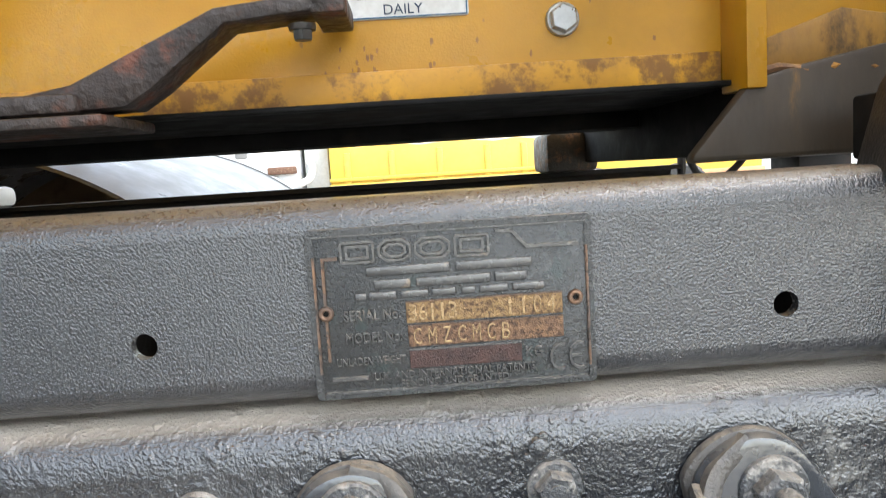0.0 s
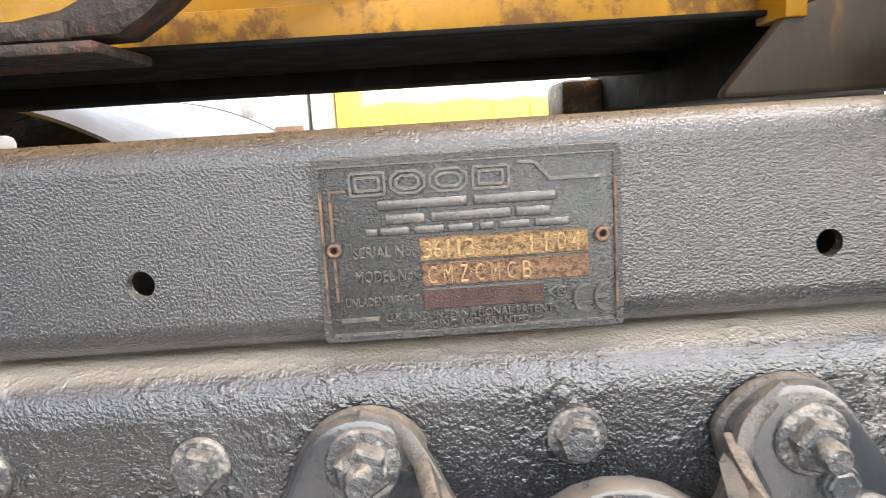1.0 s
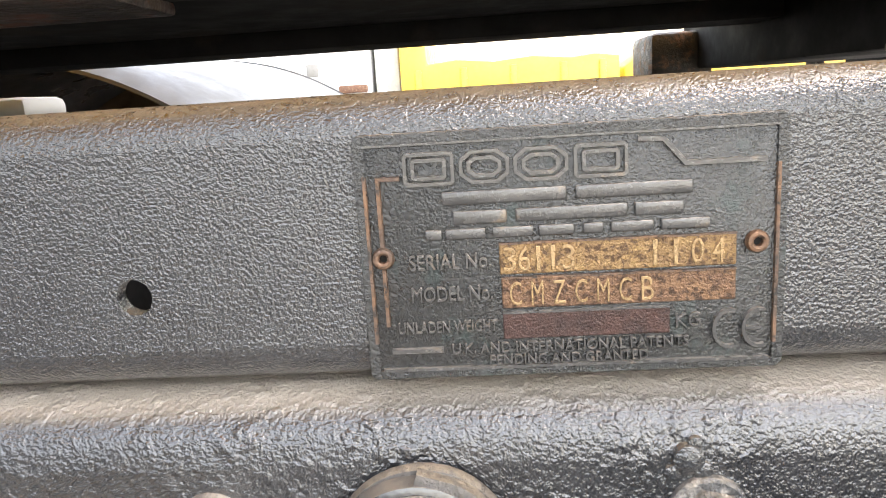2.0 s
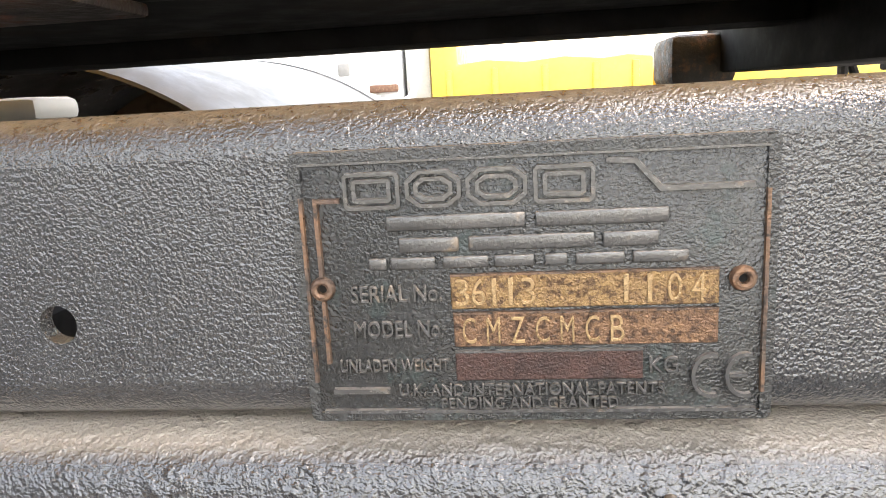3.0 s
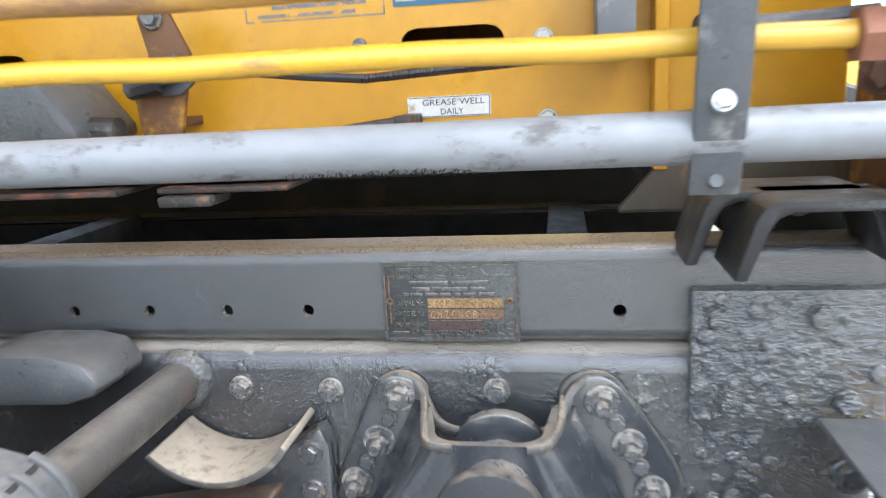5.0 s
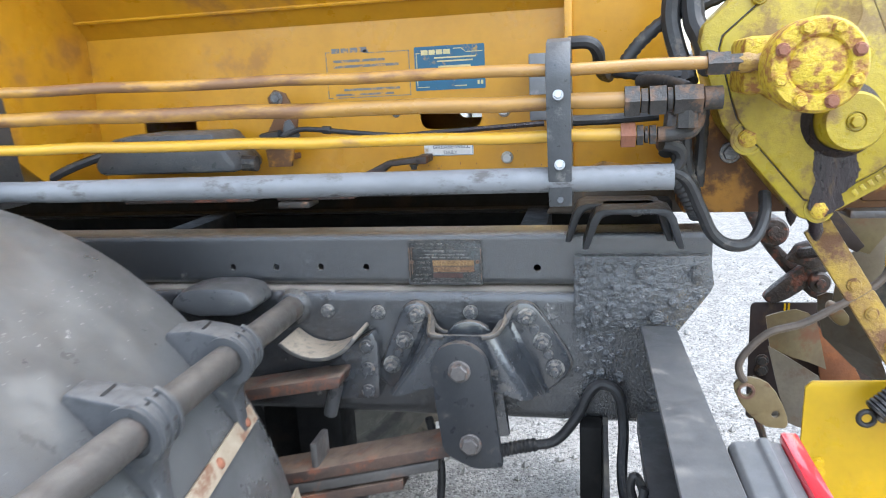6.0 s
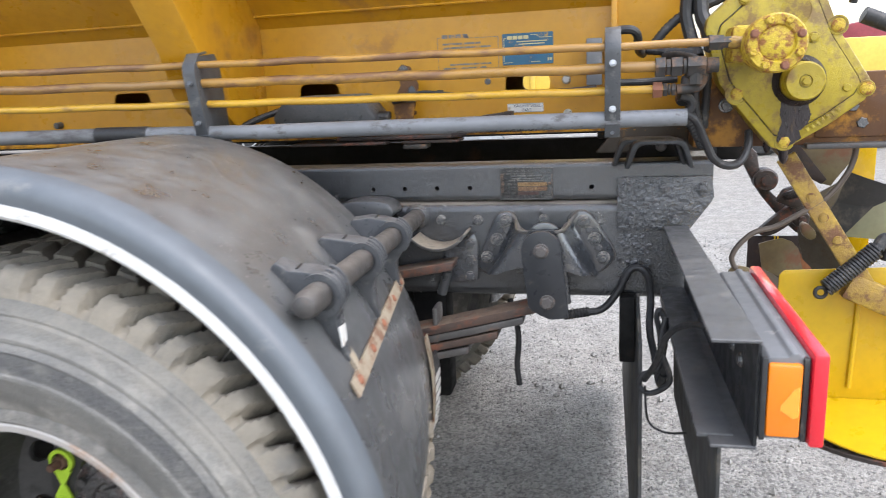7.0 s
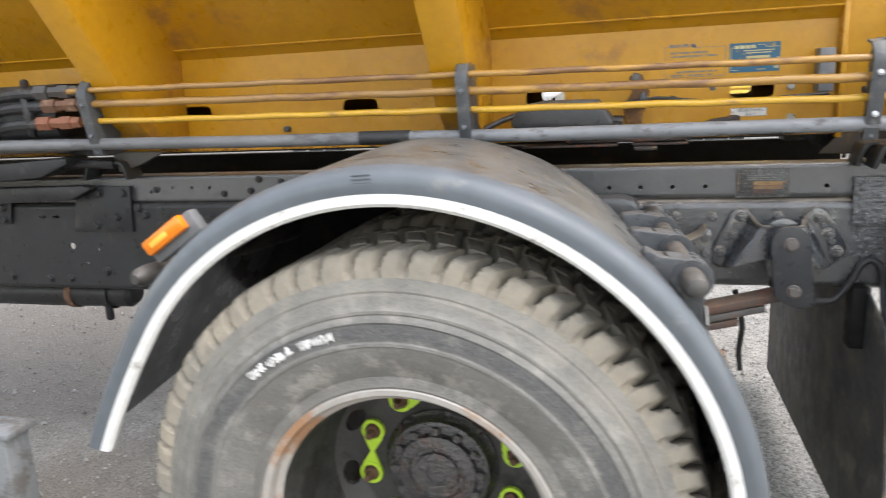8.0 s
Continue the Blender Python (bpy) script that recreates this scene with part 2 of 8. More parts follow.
M_SKIRT = mat("mud_brown_skirt", (0.26, 0.18, 0.10), (0.18, 0.12, 0.07), 0.6, scale=5, dirt=(0.10, 0.07, 0.045), dirt_amt=0.2, dirt_scale=8)
M_EDGE = mat("dust_brown_plate_edge", (0.10, 0.088, 0.075), (0.055, 0.051, 0.047), 0.45, scale=60, bump=0.0012, bscale=420, fine=0.0003, fscale=1400, spec=0.7, coat=0.4, dirt=(0.05, 0.05, 0.05), dirt_amt=0.3, dirt_scale=90, dust=(0.32, 0.26, 0.19), dust_amt=0.7)
M_LINKP = mat("flat_black_link_paint", (0.034, 0.036, 0.040), (0.024, 0.026, 0.029), 0.36, scale=14, bump=0.0003, bscale=300, fine=0.0001, fscale=900, spec=0.45, dirt=(0.09, 0.08, 0.07), dirt_amt=0.1, dirt_scale=30, dust=(0.2, 0.17, 0.14), dust_amt=0.7)
M_SADDLE = mat("cream_dusted_saddle", (0.10, 0.095, 0.088), (0.06, 0.058, 0.055), 0.5, scale=20, dirt=(0.28, 0.24, 0.19), dirt_amt=0.3, dirt_scale=30, dust=(0.34, 0.29, 0.225), dust_amt=0.9, dust_from=0.2, dust_gap=0.25)
M_SPRING = mat("rust_streaked_spring_steel", (0.10, 0.062, 0.045), (0.045, 0.036, 0.033), 0.5, scale=12, bump=0.0014, bscale=160, dirt=(0.20, 0.075, 0.04), dirt_amt=0.35, dirt_scale=16, dust=(0.22, 0.165, 0.12), dust_amt=0.6, spec=0.5)
M_BOLSTER = mat("brown_overspray_steel", (0.056, 0.037, 0.019), (0.030, 0.022, 0.014), 0.55, scale=9, contrast=0.6, bump=0.0005, bscale=120, dirt=(0.22, 0.115, 0.02), dirt_amt=0.16, dirt_scale=9, stretch=(1.6, 1, 0.5))
M_STRAP = mat("peeling_cream_strap", (0.37, 0.315, 0.235), (0.26, 0.21, 0.15), 0.6, scale=25, dirt=(0.17, 0.08, 0.045), dirt_amt=0.36, dirt_scale=22)
M_RUBBER = mat("black_hose_rubber", (0.030, 0.031, 0.033), (0.02, 0.02, 0.021), 0.5, scale=30, dirt=(0.11, 0.1, 0.085), dirt_amt=0.2, dirt_scale=30)
M_FLAP = mat("grey_rubber_mudflap", (0.055, 0.054, 0.052), (0.04, 0.04, 0.039), 0.62, scale=6, dirt=(0.15, 0.135, 0.11), dirt_amt=0.35, dirt_scale=9)
M_BRKT = mat("dusty_black_bracket", (0.088, 0.090, 0.093), (0.062, 0.064, 0.067), 0.36, scale=12, bump=0.0004, bscale=300, dirt=(0.16, 0.15, 0.135), dirt_amt=0.16, dirt_scale=16, dust=(0.15, 0.147, 0.14), dust_amt=0.3, spec=0.7)
# near-black base: the shade under the lorry is put into this colour
M_DARK = mat("shade_dark_steel", (0.009, 0.0088, 0.0085), None, 0.75, scale=10, dirt=(0.028, 0.023, 0.019), dirt_amt=0.25, dirt_scale=10, spec=0.25)
# darker copy of the subframe paint, with the gap's shade in its colour
M_INNER = mat("brown_black_shade_steel", (0.014, 0.0125, 0.0115), (0.009, 0.0085, 0.008), 0.6, scale=10, bump=0.0008, bscale=120, spec=0.3, dirt=(0.045, 0.032, 0.024), dirt_amt=0.2, dirt_scale=12, dust=(0.11, 0.10, 0.09), dust_amt=0.6, dust_from=0.6)
M_LAMPGREY = mat("grey_lamp_housing", (0.17, 0.175, 0.18), (0.13, 0.135, 0.14), 0.55, scale=8, fine=0.0002, dirt=(0.3, 0.29, 0.27), dirt_amt=0.15, dirt_scale=20)
M_VANE = mat("grey_brown_vane_steel", (0.15, 0.135, 0.11), (0.10, 0.088, 0.072), 0.45, scale=8, bump=0.0006, bscale=120, dirt=(0.11, 0.065, 0.04), dirt_amt=0.3, dirt_scale=9)
M_BACKP = mat("dark_maroon_plate", (0.030, 0.016, 0.014), (0.018, 0.011, 0.010), 0.45, scale=10, bump=0.0008, bscale=90, dirt=(0.07, 0.045, 0.025), dirt_amt=0.2, dirt_scale=14)
M_RUSTORANGE = mat("orange_rust", (0.24, 0.085, 0.025), (0.14, 0.05, 0.02), 0.7, scale=12, bump=0.001, bscale=100)
M_BLUE = mat("faded_blue_sticker", (0.012, 0.085, 0.17), (0.02, 0.12, 0.20), 0.4, scale=20, dirt=(0.5, 0.3, 0.05), dirt_amt=0.1, dirt_scale=40)
M_PRINTB = mat("faded_blue_print", (0.16, 0.17, 0.19), None, 0.5, scale=60, dirt=(0.6, 0.3, 0.03), dirt_amt=0.35, dirt_scale=80)
M_PRINTG = mat("cream_print", (0.62, 0.55, 0.28), None, 0.5, scale=60)
M_STICK = mat("scuffed_white_sticker", (0.72, 0.72, 0.70), (0.55, 0.54, 0.5), 0.45, scale=30, dirt=(0.35, 0.25, 0.15), dirt_amt=0.15, dirt_scale=50)
M_INK = mat("navy_print", (0.02, 0.04, 0.08), None, 0.5, scale=60)
M_PLATE = mat("tarnished_brass_plate", (0.040, 0.041, 0.041), (0.024, 0.026, 0.027), 0.20, metal=0.15, scale=40, bump=0.0005, bscale=1200, fine=0.00014, fscale=2600, spec=0.8, dirt=(0.030, 0.048, 0.046), dirt_amt=0.25, dirt_scale=45, coat=0.45, coat_rough=0.14, detail=1.5, dust=(0.26, 0.19, 0.12), dust_amt=0.8)
# worn plate metal, lightened so the relief's edge highlights sit in its colour
M_PLATEHI = mat("worn_highlit_relief", (0.098, 0.096, 0.094), (0.056, 0.057, 0.058), 0.2, metal=0.25, scale=90, bump=0.0002, bscale=1200, spec=1.0, dirt=(0.19, 0.14, 0.095), dirt_amt=0.15, dirt_scale=90, coat=0.8, coat_rough=0.1, dust=(0.36, 0.32, 0.28), dust_amt=0.6, dust_from=0.2)
M_COPPER = mat("worn_copper_edge", (0.30, 0.17, 0.10), (0.13, 0.10, 0.085), 0.36, metal=0.5, scale=70, contrast=0.4, bump=0.0005, bscale=1200, dirt=(0.05, 0.05, 0.05), dirt_amt=0.36, dirt_scale=240)
M_BRASS1 = mat("stamped_brass_field", (0.42, 0.27, 0.12), (0.27, 0.165, 0.085), 0.36, metal=0.45, scale=130, bump=0.0006, bscale=1500, detail=2.0, dirt=(0.10, 0.06, 0.04), dirt_amt=0.42, dirt_scale=420)
M_BRASS2 = mat("stamped_copper_field", (0.31, 0.18, 0.10), (0.20, 0.115, 0.075), 0.36, metal=0.45, scale=130, bump=0.0006, bscale=1500, detail=2.0, dirt=(0.075, 0.048, 0.036), dirt_amt=0.46, dirt_scale=420)
M_BRASS3 = mat("dark_copper_field", (0.12, 0.065, 0.055), (0.06, 0.040, 0.037), 0.36, metal=0.4, scale=130, bump=0.0006, bscale=1500, detail=2.0)
# brightened above the brass field, in place of the characters' shaded edges
M_STAMP = mat("stamped_character", (0.53, 0.37, 0.20), (0.40, 0.27, 0.145), 0.3, metal=0.5, scale=140, bump=0.0002, bscale=1500)
M_LINK = mat("scaled_rust_black_steel", (0.050, 0.036, 0.030), (0.028, 0.023, 0.021), 0.5, scale=30, bump=0.003, bscale=120, dirt=(0.17, 0.065, 0.04), dirt_amt=0.3, dirt_scale=24)
M_GRIME = mat("grimed_amber_paint", (0.36, 0.175, 0.014), (0.21, 0.10, 0.014), 0.5, scale=16, contrast=0.6, bump=0.0008, bscale=200, dirt=(0.055, 0.034, 0.016), dirt_amt=0.55, dirt_scale=20, stretch=(1, 1, 0.6))
M_PEACH = mat("faded_orange_paint", (0.72, 0.36, 0.17), None, 0.5, scale=3)
M_SILL = mat("rust_flecked_amber_paint", (0.66, 0.33, 0.016), (0.50, 0.24, 0.02), 0.45, scale=14, dirt=(0.20, 0.095, 0.03), dirt_amt=0.42, dirt_scale=40)
M_PIN = mat("rust_tinged_pin", (0.125, 0.115, 0.108), (0.085, 0.078, 0.074), 0.36, scale=60, bump=0.001, bscale=300, dirt=(0.20, 0.12, 0.085), dirt_amt=0.22, dirt_scale=60)
M_CHUTE = mat("olive_brown_chute_steel", (0.20, 0.165, 0.085), (0.115, 0.085, 0.05), 0.42, scale=9, contrast=0.6, dirt=(0.17, 0.075, 0.04), dirt_amt=0.3, dirt_scale=12)
M_OLIVE = mat("dusty_olive_panel", (0.34, 0.33, 0.20), (0.26, 0.25, 0.15), 0.5, scale=6, dirt=(0.16, 0.12, 0.07), dirt_amt=0.2, dirt_scale=10)
M_LUG = mat("tan_olive_lug", (0.20, 0.145, 0.062), (0.14, 0.10, 0.045), 0.5, scale=20, dirt=(0.11, 0.06, 0.03), dirt_amt=0.2, dirt_scale=30)
M_STRAPY = mat("rust_worn_yellow_strap", (0.52, 0.34, 0.04), (0.30, 0.18, 0.05), 0.42, scale=18, bump=0.0025, bscale=150, fine=0.001, fscale=500, dirt=(0.15, 0.068, 0.04), dirt_amt=0.45, dirt_scale=20)
M_CABLE = mat("brown_dusty_cable", (0.13, 0.10, 0.075), (0.085, 0.068, 0.055), 0.55, scale=20)
M_COND2 = mat("grimy_dark_conduit", (0.20, 0.204, 0.21), (0.12, 0.122, 0.127), 0.42, scale=7, dirt=(0.055, 0.05, 0.047), dirt_amt=0.36, dirt_scale=9, stretch=(0.4, 1, 1))
M_MOULD = mat("black_mould", (0.03, 0.028, 0.026), None, 0.8, scale=60)
M_GREY = mat("grey_cast_fitting", (0.055, 0.052, 0.049), (0.03, 0.028, 0.026), 0.45, scale=40, bump=0.0012, bscale=300, dirt=(0.17, 0.10, 0.06), dirt_amt=0.38, dirt_scale=45)
M_COPRUST = mat("rust_red_fitting", (0.30, 0.12, 0.065), (0.2, 0.08, 0.045), 0.6, scale=50, bump=0.001, bscale=300)
M_GALV = mat("galvanised_sheet", (0.27, 0.28, 0.29), (0.20, 0.21, 0.22), 0.5, metal=0.4, scale=20, dirt=(0.13, 0.12, 0.11), dirt_amt=0.3, dirt_scale=14)
M_BGWHITE = mat("white_lorry_paint", (0.82, 0.83, 0.83), (0.75, 0.76, 0.77), 0.35, scale=3)
M_BGYEL = mat("pale_yellow_lorry_paint", (0.75, 0.51, 0.075), (0.65, 0.42, 0.055), 0.4, scale=2, dirt=(0.5, 0.3, 0.1), dirt_amt=0.2, dirt_scale=3)
M_BGARCH = mat("pale_grey_plastic", (0.55, 0.55, 0.53), (0.45, 0.45, 0.43), 0.5, scale=3)
M_BGGREY = mat("grey_underframe", (0.30, 0.30, 0.29), None, 0.6, scale=3)
M_RED = mat("dull_red_lorry_paint", (0.30, 0.035, 0.045), None, 0.45, scale=3)
M_BRICK = mat("far_brick_wall", (0.42, 0.23, 0.16), (0.33, 0.18, 0.13), 0.85, scale=3, bump=0.01, bscale=12)
M_ROOF = mat("pale_sheet_roof", (0.55, 0.56, 0.57), None, 0.5, scale=2)



def lens(name, col, rough=0.18):
    m = bpy.data.materials.new(name)
    m.use_nodes = True
    b = m.node_tree.nodes["Principled BSDF"]
    b.inputs["Base Color"].default_value = (*col, 1)
    b.inputs["Roughness"].default_value = rough
    b.inputs["Coat Weight"].default_value = 0.6
    w = m.node_tree.nodes.new("ShaderNodeTexNoise")
    w.inputs["Scale"].default_value = 45.0
    r = m.node_tree.nodes.new("ShaderNodeMapRange")
    r.inputs["To Min"].default_value, r.inputs["To Max"].default_value = rough, rough + 0.25
    m.node_tree.links.new(w.outputs["Fac"], r.inputs["Value"])
    m.node_tree.links.new(r.outputs[0], b.inputs["Roughness"])
    return m


M_AMBER = lens("amber_lens", (0.86, 0.215, 0.003), 0.10)
# paler amber for highlights drawn on the lenses
M_AMBERHI = lens("amber_highlight", (0.95, 0.50, 0.06), 0.2)
M_REDLENS = lens("red_reflector", (0.72, 0.015, 0.03))


def ground_mat():
    m = bpy.data.materials.new("chip_sealed_yard")
    m.use_nodes = True
    n, l = m.node_tree.nodes, m.node_tree.links
    b = n["Principled BSDF"]
    tc = n.new("ShaderNodeTexCoord")
    v = n.new("ShaderNodeTexVoronoi")
    v.inputs["Scale"].default_value = 95.0
    l.new(tc.outputs["Object"], v.inputs["Vector"])
    v2 = n.new("ShaderNodeTexVoronoi")
    v2.inputs["Scale"].default_value = 210.0
    l.new(tc.outputs["Object"], v2.inputs["Vector"])
    big, mid = n.new("ShaderNodeTexNoise"), n.new("ShaderNodeTexNoise")
    big.inputs["Scale"].default_value, big.inputs["Detail"].default_value = 0.9, 7.0
    mid.inputs["Scale"].default_value, mid.inputs["Detail"].default_value = 9.0, 6.0
    for t in (big, mid):
        l.new(tc.outputs["Object"], t.inputs["Vector"])
    ramp = n.new("ShaderNodeValToRGB")
    ramp.color_ramp.elements[0].color = (0.125, 0.120, 0.112, 1)
    ramp.color_ramp.elements[1].color = (0.40, 0.378, 0.345, 1)
    e = ramp.color_ramp.elements.new(0.5)
    e.color = (0.305, 0.288, 0.260, 1)
    l.new(v.outputs["Color"], ramp.inputs[0])
    mx = n.new("ShaderNodeMix")
    mx.data_type = "RGBA"
    rb = n.new("ShaderNodeMapRange")
    rb.inputs["From Min"].default_value, rb.inputs["From Max"].default_value = 0.42, 0.68
    l.new(big.outputs["Fac"], rb.inputs["Value"])
    mm = n.new("ShaderNodeMath")
    mm.operation = "MULTIPLY"
    l.new(rb.outputs[0], mm.inputs[0])
    mm.inputs[1].default_value = 0.55
    l.new(mm.outputs[0], mx.inputs[0])
    l.new(ramp.outputs[0], mx.inputs[6])
    mx.inputs[7].default_value = (0.285, 0.262, 0.228, 1)
    mz = n.new("ShaderNodeMix")
    mz.data_type, mz.blend_type = "RGBA", "OVERLAY"
    mz.inputs[0].default_value = 0.5
    l.new(mx.outputs[2], mz.inputs[6])
    l.new(mid.outputs["Fac"], mz.inputs[7])
    pits = n.new("ShaderNodeTexNoise")
    pits.inputs["Scale"].default_value, pits.inputs["Detail"].default_value = 62.0, 3.0
    l.new(tc.outputs["Object"], pits.inputs["Vector"])
    pr = n.new("ShaderNodeMapRange")
    pr.inputs["From Min"].default_value, pr.inputs["From Max"].default_value, pr.inputs["To Max"].default_value = 0.53, 0.66, 0.62
    l.new(pits.outputs["Fac"], pr.inputs["Value"])
    mp = n.new("ShaderNodeMix")
    mp.data_type = "RGBA"
    l.new(pr.outputs[0], mp.inputs[0])
    l.new(mz.outputs[2], mp.inputs[6])
    mp.inputs[7].default_value = (0.075, 0.071, 0.066, 1)
    sx = n.new("ShaderNodeSeparateXYZ")
    l.new(tc.outputs["Object"], sx.inputs[0])
    wob = n.new("ShaderNodeMath")
    wob.operation = "MULTIPLY_ADD"
    l.new(big.outputs["Fac"], wob.inputs[0])
    wob.inputs[1].default_value = 6.0
    l.new(sx.outputs[0], wob.inputs[2])
    # blends to dark brown towards low x, edge broken by noise
    brown_end = n.new("ShaderNodeMapRange")
    brown_end.interpolation_type = "SMOOTHSTEP"
    brown_end.inputs["From Min"].default_value, brown_end.inputs["From Max"].default_value = 2.2, 0.4
    l.new(wob.outputs[0], brown_end.inputs["Value"])
    sm = n.new("ShaderNodeMath")
    sm.operation = "MULTIPLY"
    l.new(brown_end.outputs[0], sm.inputs[0])
    sm.inputs[1].default_value = 0.75
    my = n.new("ShaderNodeMix")
    my.data_type = "RGBA"
    l.new(sm.outputs[0], my.inputs[0])
    l.new(mp.outputs[2], my.inputs[6])
    my.inputs[7].default_value = (0.118, 0.095, 0.073, 1)
    l.new(my.outputs[2], b.inputs["Base Color"])
    b.inputs["Roughness"].default_value = 0.75
    b1, b2 = n.new("ShaderNodeBump"), n.new("ShaderNodeBump")
    b1.inputs["Distance"].default_value, b2.inputs["Distance"].default_value = 0.005, 0.0025
    b1.invert = b2.invert = True
    l.new(v.outputs["Distance"], b1.inputs["Height"])
    l.new(v2.outputs["Distance"], b2.inputs["Height"])
    l.new(b1.outputs[0], b2.inputs["Normal"])
    l.new(b2.outputs[0], b.inputs["Normal"])
    return m


M_GROUND = ground_mat()
M_STONE = mat("loose_stone_chips", (0.46, 0.445, 0.42), (0.28, 0.27, 0.255), 0.8, scale=30, island=0.8)


# ---- mesh tools ----
def under(parent):
    """The thing or part that may carry a further piece: no fourth level."""
    return parent.parent if parent and parent.parent and parent.parent.parent else parent


def part(name, bm, material, parent, label="", sharp=35.0):
    """Links a bmesh as one mesh object under a thing or a part."""
    me = bpy.data.meshes.new(name)
    bmesh.ops.recalc_face_normals(bm, faces=bm.faces)
    bm.to_mesh(me)
    bm.free()
    me.polygons.foreach_set("use_smooth", [True] * len(me.polygons))
    me.set_sharp_from_angle(angle=radians(sharp))
    me.materials.append(material)
    ob = new(name, me)
    ob.parent = under(parent)
    return tagged(ob, label) if label else ob


def thing(name, label, category, group="", kind="", at=(0, 0, 0)):
    ob = new(name)
    ob.location = at
    return tagged(ob, label, category, group, kind)


def box(bm, x0, x1, y0, y1, z0, z1, bev=0.0, seg=2):
    made = bmesh.ops.create_cube(bm, size=1.0, matrix=Matrix.LocRotScale(((x0 + x1) / 2, (y0 + y1) / 2, (z0 + z1) / 2), None, (abs(x1 - x0), abs(y1 - y0), abs(z1 - z0))))
    if bev:
        edges = {e for v in made["verts"] for e in v.link_edges}
        bmesh.ops.bevel(bm, geom=list(edges), offset=bev, segments=seg, affect="EDGES", profile=0.5)
    return bm


def basis(d):
    d = Vector(d).normalized()
    s = d.cross(Vector((0, 0, 1)) if abs(d.z) < 0.9 else Vector((1, 0, 0))).normalized()
    return s, d.cross(s), d


def sweep(bm, pts, r, seg=12, caps=True):
    """A round bar or hose along a row of points; r may be a row of radii."""
    pts = [Vector(p) for p in pts]
    rad = r if isinstance(r, (list, tuple)) else [r] * len(pts)
    rings, side = [], None
    for i, p in enumerate(pts):
        d = (pts[min(i + 1, len(pts) - 1)] - pts[max(i - 1, 0)]).normalized()
        if side is None:
            side = basis(d)[0]
        side = (side - d * side.dot(d)).normalized()
        up = d.cross(side)
        rings.append([bm.verts.new(p + rad[i] * (math.cos(a) * side + math.sin(a) * up)) for a in (2 * math.pi * k / seg for k in range(seg))])
    for a, b in zip(rings, rings[1:]):
        for k in range(seg):
            bm.faces.new((a[k], a[(k + 1) % seg], b[(k + 1) % seg], b[k]))
    if caps:
        bm.faces.new(list(reversed(rings[0])))
        bm.faces.new(rings[-1])
    return bm


def bend(pts, n=8):
    """A smooth row of points through the given ones."""
    p = [Vector(q) for q in pts]
    p = [2 * p[0] - p[1], *p, 2 * p[-1] - p[-2]]
    out = []
    for a, b, c, d in zip(p, p[1:], p[2:], p[3:]):
        for k in range(n):
            t = k / n
            out.append(0.5 * (2 * b + (c - a) * t + (2 * a - 5 * b + 4 * c - d) * t * t + (3 * b - a - 3 * c + d) * t ** 3))
    return [*out, p[-2]]


def hose(bm, pts, r, ribs=0.0, n=8, seg=10):
    line = bend(pts, n)
    if ribs:
        fine = []
        for a, b in zip(line, line[1:]):
            k = max(1, int((b - a).length / ribs))
            fine += [a.lerp(b, i / k) for i in range(k)]
        line = [*fine, line[-1]]
        return sweep(bm, line, [r * (1.0 if i % 2 else 0.86) for i in range(len(line))], seg)
    return sweep(bm, line, r, seg)


def prism(bm, outline, d0, d1, plane="xz", holes=(), bev=0.0):
    """A plate: an outline in a plane, with holes, between two depths along the third axis."""
    def put(u, v, d):
        return {"xz": (u, d, v), "yz": (d, u, v), "xy": (u, v, d)}[plane]
    tmp = bmesh.new()
    edges = []
    for loop in (outline, *holes):
        vs = [tmp.verts.new(put(u, v, d0)) for u, v in loop]
        edges += [tmp.edges.new((a, b)) for a, b in zip(vs, vs[1:] + vs[:1])]
    if holes:
        bmesh.ops.triangle_fill(tmp, edges=edges, use_beauty=True)
    else:
        tmp.faces.new(tmp.verts[:])
    faces = tmp.faces[:]
    ext = bmesh.ops.extrude_face_region(tmp, geom=faces)
    shift = Vector(put(0, 0, d1)) - Vector(put(0, 0, d0))
    bmesh.ops.translate(tmp, verts=[g for g in ext["geom"] if isinstance(g, bmesh.types.BMVert)], vec=shift)
    bmesh.ops.recalc_face_normals(tmp, faces=tmp.faces)
    if bev:
        sharp = [e for e in tmp.edges if len(e.link_faces) == 2 and e.calc_face_angle(0) > 0.6]
        bmesh.ops.bevel(tmp, geom=sharp, offset=bev, segments=2, affect="EDGES", profile=0.5)
    return merge(bm, tmp)


def merge(bm, other, m=None):
    vs = [bm.verts.new(m @ v.co if m else v.co) for v in other.verts]
    other.verts.index_update()
    for f in other.faces:
        bm.faces.new([vs[v.index] for v in f.verts])
    other.free()
    return bm


def ring(cx, cz, r, n=20, sx=1.0, sz=1.0):
    return [(cx + r * sx * math.cos(2 * math.pi * k / n), cz + r * sz * math.sin(2 * math.pi * k / n)) for k in range(n)]


def rounded(x0, x1, z0, z1, r, n=4):
    out = []
    for cx, cz, a0 in ((x1 - r, z1 - r, 0), (x0 + r, z1 - r, 90), (x0 + r, z0 + r, 180), (x1 - r, z0 + r, 270)):
        out += [(cx + r * math.cos(radians(a0 + 90 * k / n)), cz + r * math.sin(radians(a0 + 90 * k / n))) for k in range(n + 1)]
    return out


